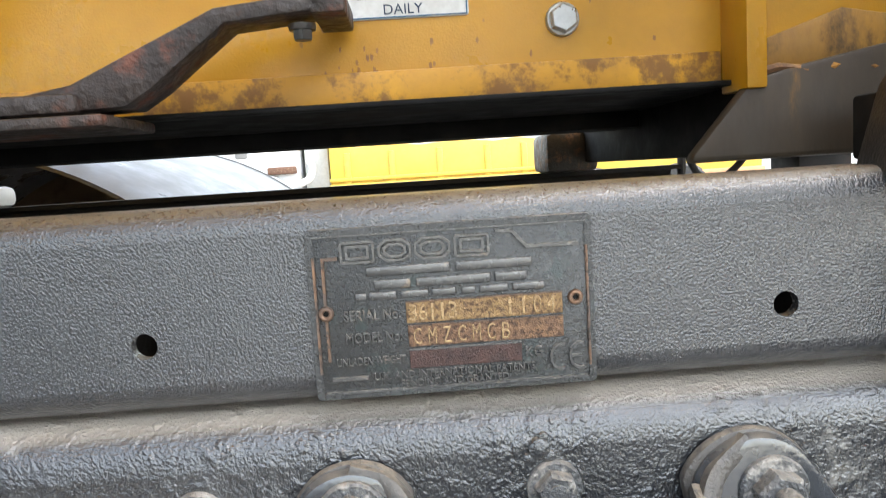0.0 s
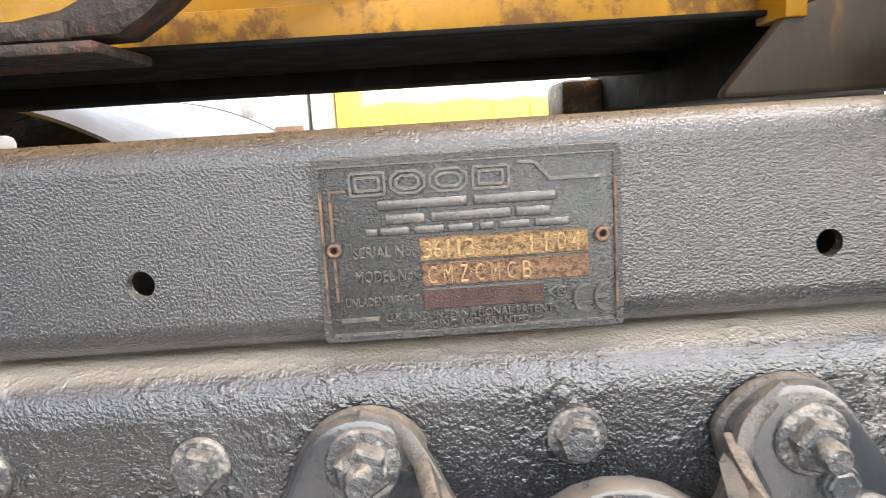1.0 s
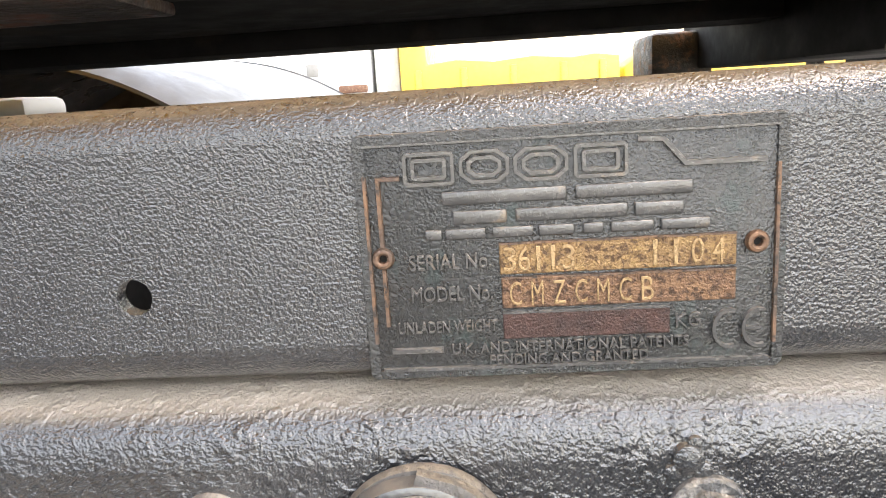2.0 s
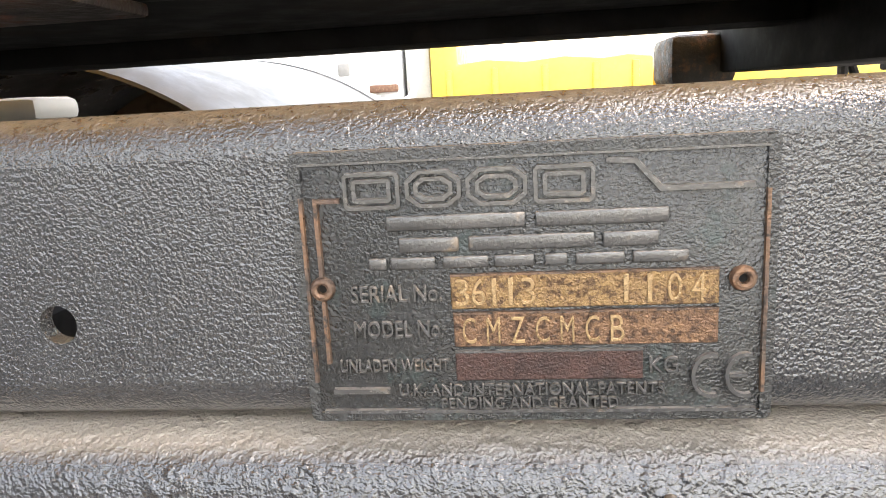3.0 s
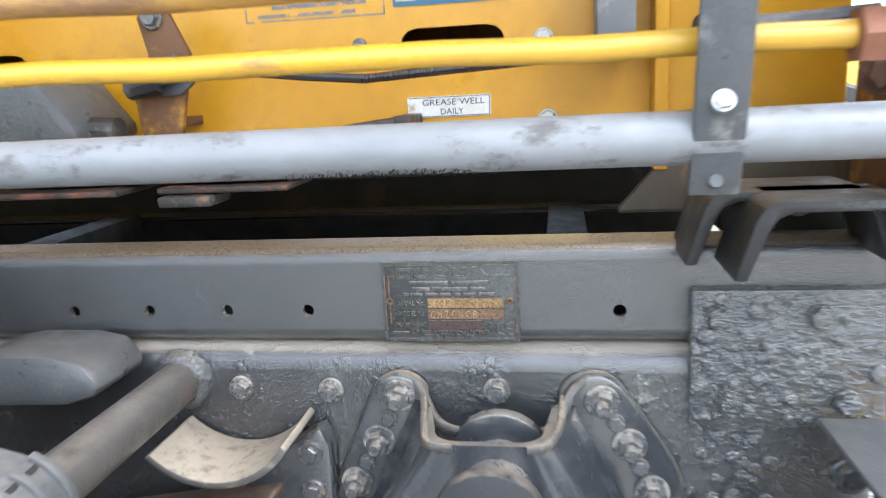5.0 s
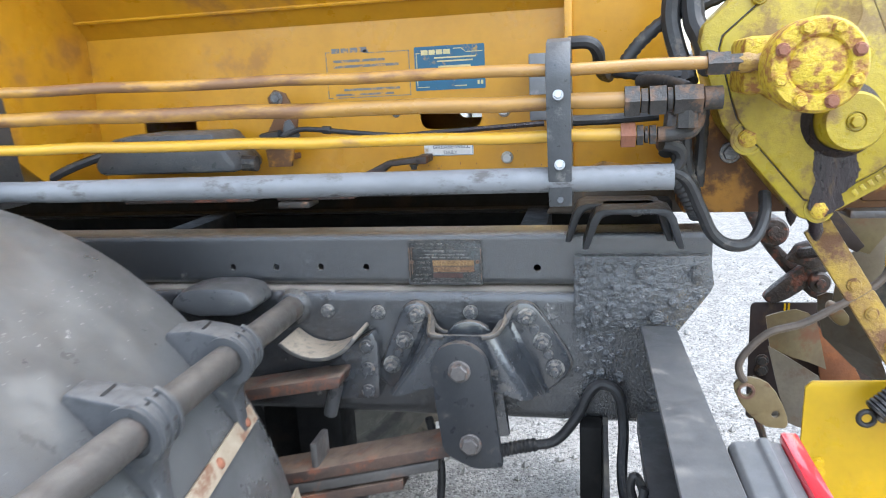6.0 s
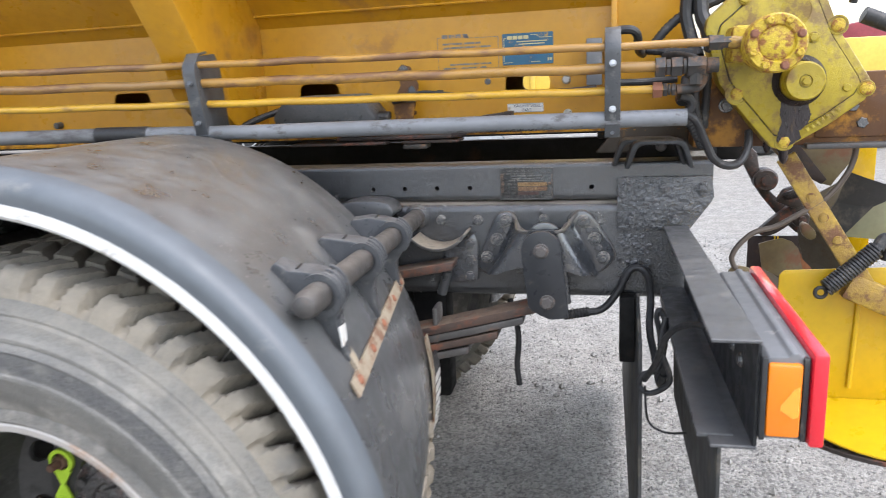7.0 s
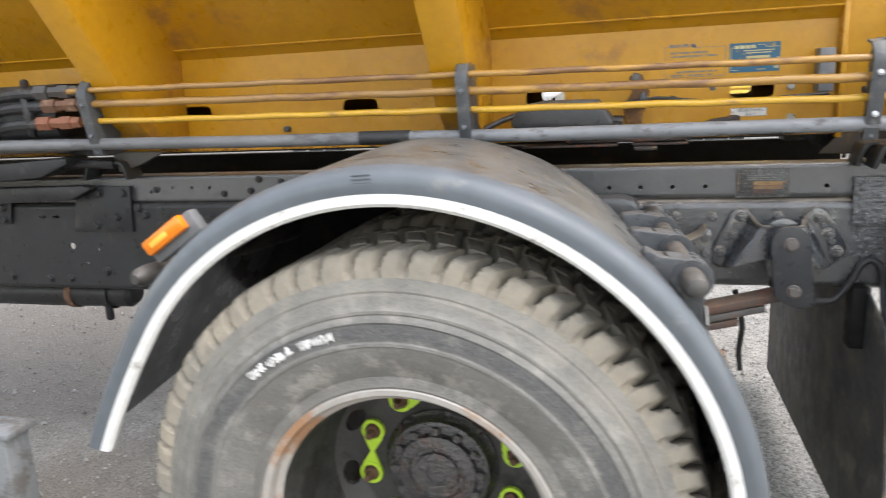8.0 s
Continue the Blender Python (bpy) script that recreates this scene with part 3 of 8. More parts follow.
def lathe(bm, profile, centre, axis=(0, -1, 0), seg=48, a0=0.0, a1=360.0):
    """A turned form: rows of (radius, height along the axis) round a centre."""
    s, u, d = basis(axis)
    c, full = Vector(centre), abs(a1 - a0) >= 359.9
    n = seg if full else seg + 1
    rows = []
    for r, h in profile:
        rows.append([bm.verts.new(c + d * h + r * (math.cos(a) * s + math.sin(a) * u)) for a in (radians(a0 + (a1 - a0) * k / seg) for k in range(n))] if r > 1e-6 else [bm.verts.new(c + d * h)])
    for a, b in zip(rows, rows[1:]):
        for k in range(seg):
            k2 = (k + 1) % n
            if len(a) == 1 and len(b) > 1:
                bm.faces.new((a[0], b[k], b[k2]))
            elif len(b) == 1 and len(a) > 1:
                bm.faces.new((a[k], b[0], a[k2]))
            elif len(a) > 1:
                bm.faces.new((a[k], b[k], b[k2], a[k2]))
    return bm


BOLTS = {}


def bolt(parent, pos, r=0.012, h=0.010, material=None, axis=(0, -1, 0), stud=0.0, washer=1.35, name="bolt", label=""):
    """A hexagon bolt or nut on a washer; alike ones share one mesh."""
    material = material or M_BOLT
    key = (r, h, stud, washer, material.name)
    if key not in BOLTS:
        bm = bmesh.new()
        lathe(bm, [(0, 0), (r * washer, 0), (r * washer, 0.0022), (r * washer * 0.93, 0.0034), (r * 0.8, 0.0034)], (0, 0, 0), (0, 0, 1), 20)
        lathe(bm, [(r, 0.003), (r, h * 0.85), (r * 0.86, h), (0, h)], (0, 0, 0), (0, 0, 1), 6)
        if stud:
            lathe(bm, [(r * 0.52, h * 0.9), (r * 0.52, h + stud * 0.85), (r * 0.44, h + stud), (0, h + stud)], (0, 0, 0), (0, 0, 1), 14)
        me = bpy.data.meshes.new(name)
        bm.to_mesh(me)
        bm.free()
        me.polygons.foreach_set("use_smooth", [True] * len(me.polygons))
        me.set_sharp_from_angle(angle=radians(35))
        me.materials.append(material)
        BOLTS[key] = me
    ob = new(name, BOLTS[key])
    s, u, d = basis(axis)
    spin = 37.0 * (pos[0] * 91 + pos[2] * 57)
    ob.matrix_world = Matrix.Translation(pos) @ Matrix((s, u, d)).transposed().to_4x4() @ Matrix.Rotation(spin, 4, "Z")
    ob.parent = under(parent)
    return tagged(ob, label) if label else ob


def words(name, text, x0, x1, z0, z1, y, depth, material, parent, label="", bevel=0.0, thin=0.0):
    """Raised lettering in the built-in font, standing in the plane y, filling a box."""
    cu = bpy.data.curves.new(name, "FONT")
    cu.body, cu.extrude, cu.resolution_u = text, 0.02, 3
    cu.bevel_depth, cu.bevel_resolution, cu.offset = bevel, 1, -thin
    tmp = new(name, cu)
    me = bpy.data.meshes.new_from_object(tmp.evaluated_get(bpy.context.evaluated_depsgraph_get()))
    bpy.data.objects.remove(tmp)
    co = np.empty(len(me.vertices) * 3)
    me.vertices.foreach_get("co", co)
    co = co.reshape(-1, 3)
    lo, hi = co.min(0), co.max(0)
    sx, sz = (x1 - x0) / (hi[0] - lo[0]), (z1 - z0) / (hi[1] - lo[1])
    out = np.stack([x0 + (co[:, 0] - lo[0]) * sx, y - depth * (co[:, 2] - lo[2]) / (hi[2] - lo[2]), z0 + (co[:, 1] - lo[1]) * sz], 1)
    me.vertices.foreach_set("co", out.ravel())
    me.materials.clear()
    me.materials.append(material)
    ob = new(name, me)
    ob.parent = under(parent)
    return tagged(ob, label) if label else ob


# ---- the yard ----
def make_ground():
    bm = bmesh.new()
    bmesh.ops.create_grid(bm, x_segments=2, y_segments=2, size=400)
    ob = part("ground", bm, M_GROUND, None)
    return tagged(ob, "pale grey chip-sealed yard with loose stone", "ground", kind="structure")


make_ground()


def make_stones():
    rng = np.random.default_rng(5)
    n = 14000
    c = np.stack([rng.uniform(-4.5, 2.2, n), rng.uniform(-0.9, 4.2, n), np.zeros(n)], 1)
    s = rng.uniform(0.0025, 0.008, n) * (1 + 1.2 * (rng.random(n) < 0.06))
    oct_ = np.array([(1, 0, 0), (0, 1, 0), (-1, 0, 0), (0, -1, 0), (0, 0, 1), (0, 0, -1)], float)
    v = oct_[None] * s[:, None, None] * rng.uniform(0.6, 1.25, (n, 6, 3)) + c[:, None]
    v[:, :, 2] += (s * 0.35)[:, None]
    f0 = np.array([(0, 1, 4), (1, 2, 4), (2, 3, 4), (3, 0, 4), (1, 0, 5), (2, 1, 5), (3, 2, 5), (0, 3, 5)])
    f = (f0[None] + 6 * np.arange(n)[:, None, None]).reshape(-1, 3)
    me = bpy.data.meshes.new("loose_stone")
    me.from_pydata(v.reshape(-1, 3).tolist(), [], f.tolist())
    me.materials.append(M_STONE)
    tagged(new("loose_stone", me), "loose grey stone chips scattered over the yard", "gravel", kind="stuff")


make_stones()

# ---- the lorry: chassis, rear wheels, mudguard, lamps ----
lorry = thing("lorry", "black-painted gritting lorry chassis with rear wheels and mudguards", "lorry")


def channel(bm, x0, x1, y_out, z0, z1, t=0.008, r=0.014, flange=0.07, sgn=1, holes=(), steps=6):
    """A C-section rail with rounded corners; its back faces -y (sgn 1) or +y (sgn -1)."""
    prism(bm, [(x0, z0 + r), (x1, z0 + r), (x1, z1 - r), (x0, z1 - r)], y_out, y_out + sgn * t, "xz", holes)
    for zc, s, a0 in ((z1 - r, 1, 0), (z0 + r, -1, 0)):
        prof = [(y_out + sgn * (r - r * math.cos(radians(90 * k / steps))), zc + s * r * math.sin(radians(90 * k / steps))) for k in range(steps + 1)]
        prof.append((y_out + sgn * flange, zc + s * r))
        ri = r - t if r > t else 0.0005
        prof += [(y_out + sgn * flange, zc + s * ri)]
        prof += [(y_out + sgn * (r - ri * math.cos(radians(90 * k / steps))), zc + s * ri * math.sin(radians(90 * k / steps))) for k in range(steps, -1, -1)]
        prism(bm, prof, x0, x1, "yz")
    return bm


# lower main rails
FACE = -0.004
rail = part("chassis_rail", channel(bmesh.new(), -1.25, 0.362, FACE, 0.787, 1.019, r=0.022), M_RAIL, lorry, "thickly painted black chassis rail")
FRONT_HOLES = [ring(-2.126, 0.882, 0.012, 16), ring(-2.026, 0.871, 0.006, 12), ring(-2.079, 0.823, 0.006, 12), ring(-2.225, 0.981, 0.009, 12, 1.6, 0.6), ring(-2.171, 0.981, 0.009, 12, 1.6, 0.6)]
front_rail = part("chassis_rail", channel(bmesh.new(), -3.6, -1.25, FACE, 0.733, 1.024, r=0.015, holes=FRONT_HOLES), M_FRONT, lorry, "darker black front length of chassis rail")
# far rail and crossmembers carry the underframe's shade in their colour
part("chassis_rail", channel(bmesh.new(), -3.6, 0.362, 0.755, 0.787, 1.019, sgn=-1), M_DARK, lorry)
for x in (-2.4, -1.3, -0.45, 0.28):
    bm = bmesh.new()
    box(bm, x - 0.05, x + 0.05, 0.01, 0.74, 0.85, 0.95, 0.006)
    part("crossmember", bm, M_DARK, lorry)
# rows of chassis bolts
for x, z in ((-0.208, 0.978), (-0.118, 0.977), (0.040, 0.979), (-0.262, 0.975)):
    bolt(rail, (x, FACE, z), 0.0098, 0.0105, M_BOLT, washer=1.28, stud=0.001)
for x, z in ((-0.2085, 1.0), (0.034, 0.997)):
    bm = bmesh.new()
    for dx, dz, r in ((0, 0, 0.0056), (0.0042, -0.004, 0.0036), (-0.0048, -0.0045, 0.003), (0.002, 0.005, 0.0026)):
        lathe(bm, [(r, -0.0006), (r * 0.86, r * 0.26), (r * 0.5, r * 0.42), (0, r * 0.46)], (x + dx, FACE, z + dz), seg=11)
    part("paint_blister", bm, M_BLACK, rail)
for x, z in ((-2.392, 0.774), (-2.235, 0.768), (-2.152, 0.770), (-2.003, 0.796), (-1.824, 0.987), (-1.738, 0.977), (-1.652, 0.983), (-1.769, 0.953), (-1.848, 1.008), (-1.59, 0.975), (-1.52, 0.985), (-1.45, 0.978), (-2.55, 0.772)):
    bolt(front_rail, (x, FACE, z), 0.0115, 0.011, M_FRONT)
for outline, studs in (([(-2.096, 0.933), (-1.872, 0.933), (-1.862, 1.080), (-2.066, 1.081)], ((-2.003, 0.953), (-1.925, 0.982), (-1.979, 1.061), (-1.889, 1.060))), ([(-2.62, 0.958), (-2.350, 0.958), (-2.332, 1.035), (-2.62, 1.037)], ((-2.37, 0.975), (-2.37, 1.015)))):
    fish = part("fish_plate", prism(bmesh.new(), outline, FACE - 0.010, FACE - 0.001, bev=0.002), M_FRONT, lorry, "black bolted fish plate")
    for x, z in studs:
        bolt(fish, (x, FACE - 0.010, z), 0.012, 0.011, M_FRONT)
bm = bmesh.new()
sweep(bm, [(-3.4, 0.12, 0.682), (-2.28, 0.12, 0.684), (-2.02, 0.12, 0.686), (-2.0, 0.12, 0.686)], [0.052, 0.052, 0.050, 0.035], 20)
tank_ = part("air_tank", bm, M_FRONT, lorry, "black air tank slung under the rail")
for x in (-2.25, -2.10):
    bm = bmesh.new()
    lathe(bm, [(0.054, -0.014), (0.057, -0.012), (0.057, 0.012), (0.054, 0.014)], (x, 0.12, 0.684), (1, 0, 0), 24)
    part("tank_strap", bm, M_RUSTY if x < -2.2 else M_FRONT, tank_)
bm = bmesh.new()
lathe(bm, [(0.014, 0), (0.014, 0.05), (0.010, 0.056), (0, 0.056)], (-2.11, 0.10, 0.645), (0, 0, -1), 10)
part("drain_plug", bm, M_FRONT, tank_)
# rear gusset plate, clogged with underseal
PATCH = [(0.208, 1.076), (0.411, 1.076), (0.417, 1.03), (0.412, 1.018), (0.366, 0.954), (0.207, 0.951)]
patch = part("gusset_plate", prism(bmesh.new(), PATCH, FACE - 0.010, FACE + 0.004, bev=0.003), M_LUMPY, lorry, "gusset plate clogged with lumpy black underseal")
for x, z in ((0.229, 1.053), (0.309, 1.053), (0.392, 1.051), (0.24, 0.977), (0.334, 0.978)):
    bolt(patch, (x, FACE - 0.010, z), 0.0100, 0.009, M_LUMPY, washer=1.12)
rng = random.Random(4)
bm = bmesh.new()
for _ in range(46):
    x, z = rng.uniform(0.212, 0.40), rng.uniform(0.955, 1.07)
    if x > 0.36 and z < 1.0:
        continue
    r = rng.uniform(0.003, 0.010)
    lathe(bm, [(r, 0), (r * 0.8, r * 0.28), (r * 0.4, r * 0.42), (0, r * 0.46)], (x, FACE - 0.0095, z), seg=9)
for _ in range(46):
    x, z, r = rng.gauss(0.245, 0.016), rng.uniform(0.865, 0.95), rng.uniform(0.003, 0.008)
    lathe(bm, [(r, 0), (r * 0.8, r * 0.3), (r * 0.4, r * 0.42), (0, r * 0.46)], (x, FACE + 0.0003, z), seg=9)
tagged(part("underseal", bm, M_LUMPY, patch), kind="stuff")
# bump stop under the top flange
bm = bmesh.new()
prism(bm, [(-0.455, 1.004), (-0.45, 1.018), (-0.432, 1.034), (-0.40, 1.040), (-0.345, 1.040), (-0.318, 1.034), (-0.303, 1.016), (-0.305, 1.002), (-0.34, 0.992), (-0.41, 0.990)], -0.085, -0.005, bev=0.008)
part("bump_stop", bm, M_BRKT, lorry, "dusty black rubber bump stop")
# spring hanger casting with two bolted ears
left_ear = [(-0.120, 0.862), (-0.117, 0.885), (-0.078, 0.978), (-0.066, 0.994), (-0.048, 0.999), (-0.032, 0.992), (-0.022, 0.975), (-0.082, 0.842), (-0.10, 0.846)]
right_ear = [(0.096, 0.972), (0.104, 0.990), (0.122, 1.001), (0.142, 0.998), (0.157, 0.980), (0.203, 0.905), (0.200, 0.885), (0.184, 0.866), (0.156, 0.845)]


def eased(pts, rounds=2):
    """The outline with its corners cut round."""
    for _ in range(rounds):
        pts = [(p[0] * (1 - f) + q[0] * f, p[1] * (1 - f) + q[1] * f) for p, q in zip(pts, pts[1:] + pts[:1]) for f in (0.25, 0.75)]
    return pts


left_ear, right_ear = eased(left_ear), eased(right_ear)
hanger = part("spring_hanger", prism(bmesh.new(), left_ear, FACE - 0.013, FACE - 0.001, bev=0.004), M_STEEL, lorry, "black cast spring hanger with nuts")
part("hanger_ear", prism(bmesh.new(), right_ear, FACE - 0.013, FACE - 0.001, bev=0.004), M_STEEL, hanger)
for ear in (left_ear, right_ear):
    mx, mz = sum(p[0] for p in ear) / len(ear), sum(p[1] for p in ear) / len(ear)
    part("packing_plate", prism(bmesh.new(), [(mx + (x - mx) * 1.07, mz + (z - mz) * 1.03) for x, z in ear], FACE - 0.007, FACE - 0.0005, bev=0.0025), M_EDGE, hanger)


def hat(k, inset):
    """One level of the pressed saddle: from ear to ear round its front, k from top to bottom."""
    le, re = -0.024 - 0.060 * k, 0.097 + 0.061 * k
    lf, rf = -0.016 - 0.058 * k - 0.014 * k * k + inset, 0.090 + 0.046 * k + 0.012 * k * k - inset
    ze, zf, yf, r = 0.975 - 0.128 * k, 0.968 - 0.104 * k, -0.088 + inset, 0.020
    pts = [(le - 0.010, FACE - 0.0135 + inset * 0.5, ze), (le - 0.003 + inset * 0.4, FACE - 0.017 + inset * 0.3, ze), (le + inset, FACE - 0.026, ze)]
    for a in range(0, 91, 15):
        pts.append((lf + r - r * math.cos(radians(a)), yf + r - r * math.sin(radians(a)), zf))
    for i in range(1, 5):
        u = i / 5
        pts.append((lf + r + (rf - lf - 2 * r) * u, yf, zf + 0.022 * k * math.sin(math.pi * u)))
    for a in range(90, -1, -15):
        pts.append((rf - r + r * math.cos(radians(a)), yf + r - r * math.sin(radians(a)), zf))
    return pts + [(re - inset, FACE - 0.026, ze), (re + 0.003 - inset * 0.4, FACE - 0.017 + inset * 0.3, ze), (re + 0.010, FACE - 0.0135 + inset * 0.5, ze)]


bm = bmesh.new()
levels = [k / 8 for k in range(9)]
outer = [[bm.verts.new(p) for p in hat(k, 0.0)] for k in levels]
inside = [[bm.verts.new(p) for p in hat(k, 0.007)] for k in levels]
for rows in (outer, inside):
    for a, b in zip(rows, rows[1:]):
        for i in range(len(a) - 1):
            bm.faces.new((a[i], a[i + 1], b[i + 1], b[i]))
for i in range(len(outer[0]) - 1):
    for k in (0, -1):
        bm.faces.new((outer[k][i], outer[k][i + 1], inside[k][i + 1], inside[k][i]))
part("hanger_saddle", bm, M_STEEL, hanger, sharp=50)
bm = bmesh.new()
lathe(bm, [(0, 0.0), (0.031, 0.0), (0.031, 0.09), (0.027, 0.094), (0, 0.094)], (0.045, -0.038, 0.926), seg=28)
part("spring_bush", bm, M_BOLTD, hanger)


def plate_edge(bm, pts, w, h):
    """A worn plate edge: a flat bar, w deep and h high, bent along a row of points."""
    line = bend(pts, 5)
    rows = []
    for i, p in enumerate(line):
        d = (line[min(i + 1, len(line) - 1)] - line[max(i - 1, 0)]).normalized()
        s_ = Vector((0, 1, 0)) - d * d.y
        s_.normalize()
        u_ = s_.cross(d)
        rows.append([bm.verts.new(p + s_ * w * a_ + u_ * h * b_) for a_, b_ in ((-0.5, -0.3), (-0.35, -0.5), (0.35, -0.5), (0.5, -0.3), (0.5, 0.3), (0.35, 0.5), (-0.35, 0.5), (-0.5, 0.3))])
    for p, q in zip(rows, rows[1:]):
        for k in range(8):
            bm.faces.new((p[k], p[(k + 1) % 8], q[(k + 1) % 8], q[k]))
    bm.faces.new(rows[0])
    bm.faces.new(list(reversed(rows[-1])))
    return bm


# the plate's upper edges: one falls to the hood, one runs across behind the bush
bm = bmesh.new()
plate_edge(bm, [(-0.050, -0.012, 0.996), (-0.034, -0.013, 0.990), (-0.024, -0.020, 0.977), (-0.014, -0.030, 0.962), (0.004, -0.034, 0.953), (0.045, -0.035, 0.951), (0.084, -0.034, 0.954), (0.098, -0.026, 0.967), (0.108, -0.017, 0.985), (0.124, -0.012, 0.997)], 0.007, 0.008)
part("upper_edge", bm, M_EDGE, hanger, "dusty brown upper plate edge")
for pts in ([(-0.026, -0.016, 0.980), (-0.022, -0.036, 0.973), (-0.019, -0.060, 0.969), (-0.012, -0.084, 0.967), (0.010, -0.089, 0.966)], [(0.100, -0.016, 0.978), (0.098, -0.036, 0.972), (0.095, -0.060, 0.969), (0.086, -0.084, 0.967), (0.070, -0.089, 0.966)]):
    bm = bmesh.new()
    plate_edge(bm, pts, 0.006, 0.007)
    part("hood_edge", bm, M_EDGE, hanger)
for x, z in ((-0.049, 0.979), (-0.071, 0.933), (-0.096, 0.889), (0.133, 0.976), (0.157, 0.935), (0.177, 0.890)):
    bolt(hanger, (x, FACE - 0.013, z), 0.0115, 0.012, M_BOLT, stud=0.010, washer=1.35, name="nut")
for x, z in ((-0.06, 0.956), (-0.084, 0.911), (0.145, 0.956), (0.166, 0.914)):
    bolt(hanger, (x, FACE - 0.013, z), 0.007, 0.006, M_BOLTD, washer=1.2)
# shackle link
ax, az, bx, bz, hw = 0.045, 0.937, 0.057, 0.821, 0.0435
d = Vector((bx - ax, bz - az)).normalized()
sd = Vector((-d.y, d.x))
round_end = [(math.cos(radians(a)), math.sin(radians(a))) for a in range(180, 361, 15)]
square_end = [(1.0, 0.0), (1.0, 0.84), (0.97, 0.90), (0.90, 0.93), (0.15, 0.95), (-0.05, 0.90), (-0.45, 0.68), (-0.80, 0.42), (-0.94, 0.24), (-1.0, 0.0)]
outline = []
for at, end in ((Vector((ax, az)), round_end), (Vector((bx, bz)), square_end)):
    outline += [tuple(at + hw * (a * sd + b * d)) for a, b in end]
bm = prism(bmesh.new(), outline, -0.153, -0.139, bev=0.0012)
link = part("shackle_link", bm, M_LINKP, lorry, "black steel spring shackle link")
part("shackle_link", prism(bmesh.new(), outline, -0.055, -0.042, bev=0.0025), M_STEEL, lorry)
for x, z in ((ax, az), (bx, bz)):
    bolt(link, (x, -0.153, z), 0.0135, 0.011, M_PIN, stud=0.0, washer=1.25, name="shackle_pin", label="rust-tinged shackle pin head")
# leaf spring
bm = bmesh.new()


def leaf(bm, x0, x1, top, t, y0=-0.128, y1=-0.058):
    prof = []
    for k in range(13):
        x = x0 + (x1 - x0) * k / 12
        prof.append((x, top(x)))
    prof += [(x, z - t) for x, z in reversed(prof)]
    return prism(bm, prof, y0, y1, bev=0.0015)


curve = lambda x: 0.812 - 0.26 * (0.05 - x) + 0.05 * (0.05 - x) ** 2
leaf(bm, -1.45, 0.045, lambda x: curve(x) if x > -0.7 else curve(-1.4 - x), 0.020)
spring = part("leaf_spring", bm, M_SPRING, lorry, "rust-streaked black leaf spring")
for k, (a, b) in enumerate(((-1.40, 0.0), (-1.32, -0.06), (-1.24, -0.13))):
    bm = bmesh.new()
    leaf(bm, a, b, lambda x, k=k: (curve(x) if x > -0.7 else curve(-1.4 - x)) - 0.0225 * (k + 1), 0.017)
    part("leaf", bm, M_SPRING if k % 2 else M_RUSTDK, spring)
bm = bmesh.new()
lathe(bm, [(0.0, 0), (0.026, 0), (0.026, 0.075), (0, 0.075)], (bx, -0.055, bz), seg=20)
part("spring_eye", bm, M_RUSTDK, spring)
bm = bmesh.new()
box(bm, -0.214, -0.202, -0.122, -0.066, 0.69, 0.79, 0.003)
part("spring_clip", bm, M_RUSTDK, spring)
bm = bmesh.new()
hose(bm, [(-0.05, 0.03, 0.77), (-0.03, 0.02, 0.68), (-0.035, 0.02, 0.60), (-0.03, 0.02, 0.545)], 0.008, 0.004)
part("brake_hose", bm, M_RUBBER, lorry, "hanging black rubber hose")
# axle, its colour darkened for the shade beneath the lorry
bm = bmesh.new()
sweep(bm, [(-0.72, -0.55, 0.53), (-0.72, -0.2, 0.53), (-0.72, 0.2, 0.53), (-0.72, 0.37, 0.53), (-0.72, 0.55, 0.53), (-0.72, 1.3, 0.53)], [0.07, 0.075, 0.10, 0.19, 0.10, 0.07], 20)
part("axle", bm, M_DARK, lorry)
# saddle bracket beside the hanger
bm = prism(bmesh.new(), [(-0.205, 0.826), (-0.118, 0.832), (-0.116, 0.930), (-0.124, 0.950), (-0.150, 0.935), (-0.205, 0.915)], FACE - 0.026, FACE - 0.001, bev=0.004)
saddle = part("stay_bracket", bm, M_STEEL, lorry, "black bracket with a dusty curved saddle")
bm = bmesh.new()
arc = [(-0.205 + 0.085 * math.cos(radians(a)), 1.003 + 0.085 * math.sin(radians(a))) for a in range(222, 329, 7)]
arc += [(-0.205 + 0.078 * math.cos(radians(a)), 1.003 + 0.078 * math.sin(radians(a))) for a in range(328, 221, -7)]
prism(bm, arc, FACE - 0.083, FACE - 0.003, bev=0.002)
part("saddle", bm, M_SADDLE, saddle, "dusty curved saddle plate")
for x, z in ((-0.135, 0.925), (-0.135, 0.885), (-0.137, 0.845)):
    bolt(saddle, (x, FACE - 0.026, z), 0.009, 0.008, M_BOLTD)
bm = bmesh.new()
prism(bm, [(-0.36, 0.838), (-0.17, 0.872), (-0.165, 0.890), (-0.168, 0.893), (-0.36, 0.858)], -0.085, -0.02, bev=0.002)
part("angle_strip", bm, M_SPRING, saddle, "rust-edged angle strip")
# bracket toned near black for the shade behind the spring
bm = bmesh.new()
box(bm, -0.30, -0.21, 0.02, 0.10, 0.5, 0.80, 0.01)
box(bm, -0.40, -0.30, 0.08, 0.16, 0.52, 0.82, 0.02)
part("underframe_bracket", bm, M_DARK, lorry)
bm = bmesh.new()
sweep(bm, [(-0.21, -0.03, 0.80), (-0.19, -0.04, 0.86)], 0.012)
part("damper", bm, M_BRKT, lorry)

# ---- wheels ----
WX, WZ = -0.718, 0.541


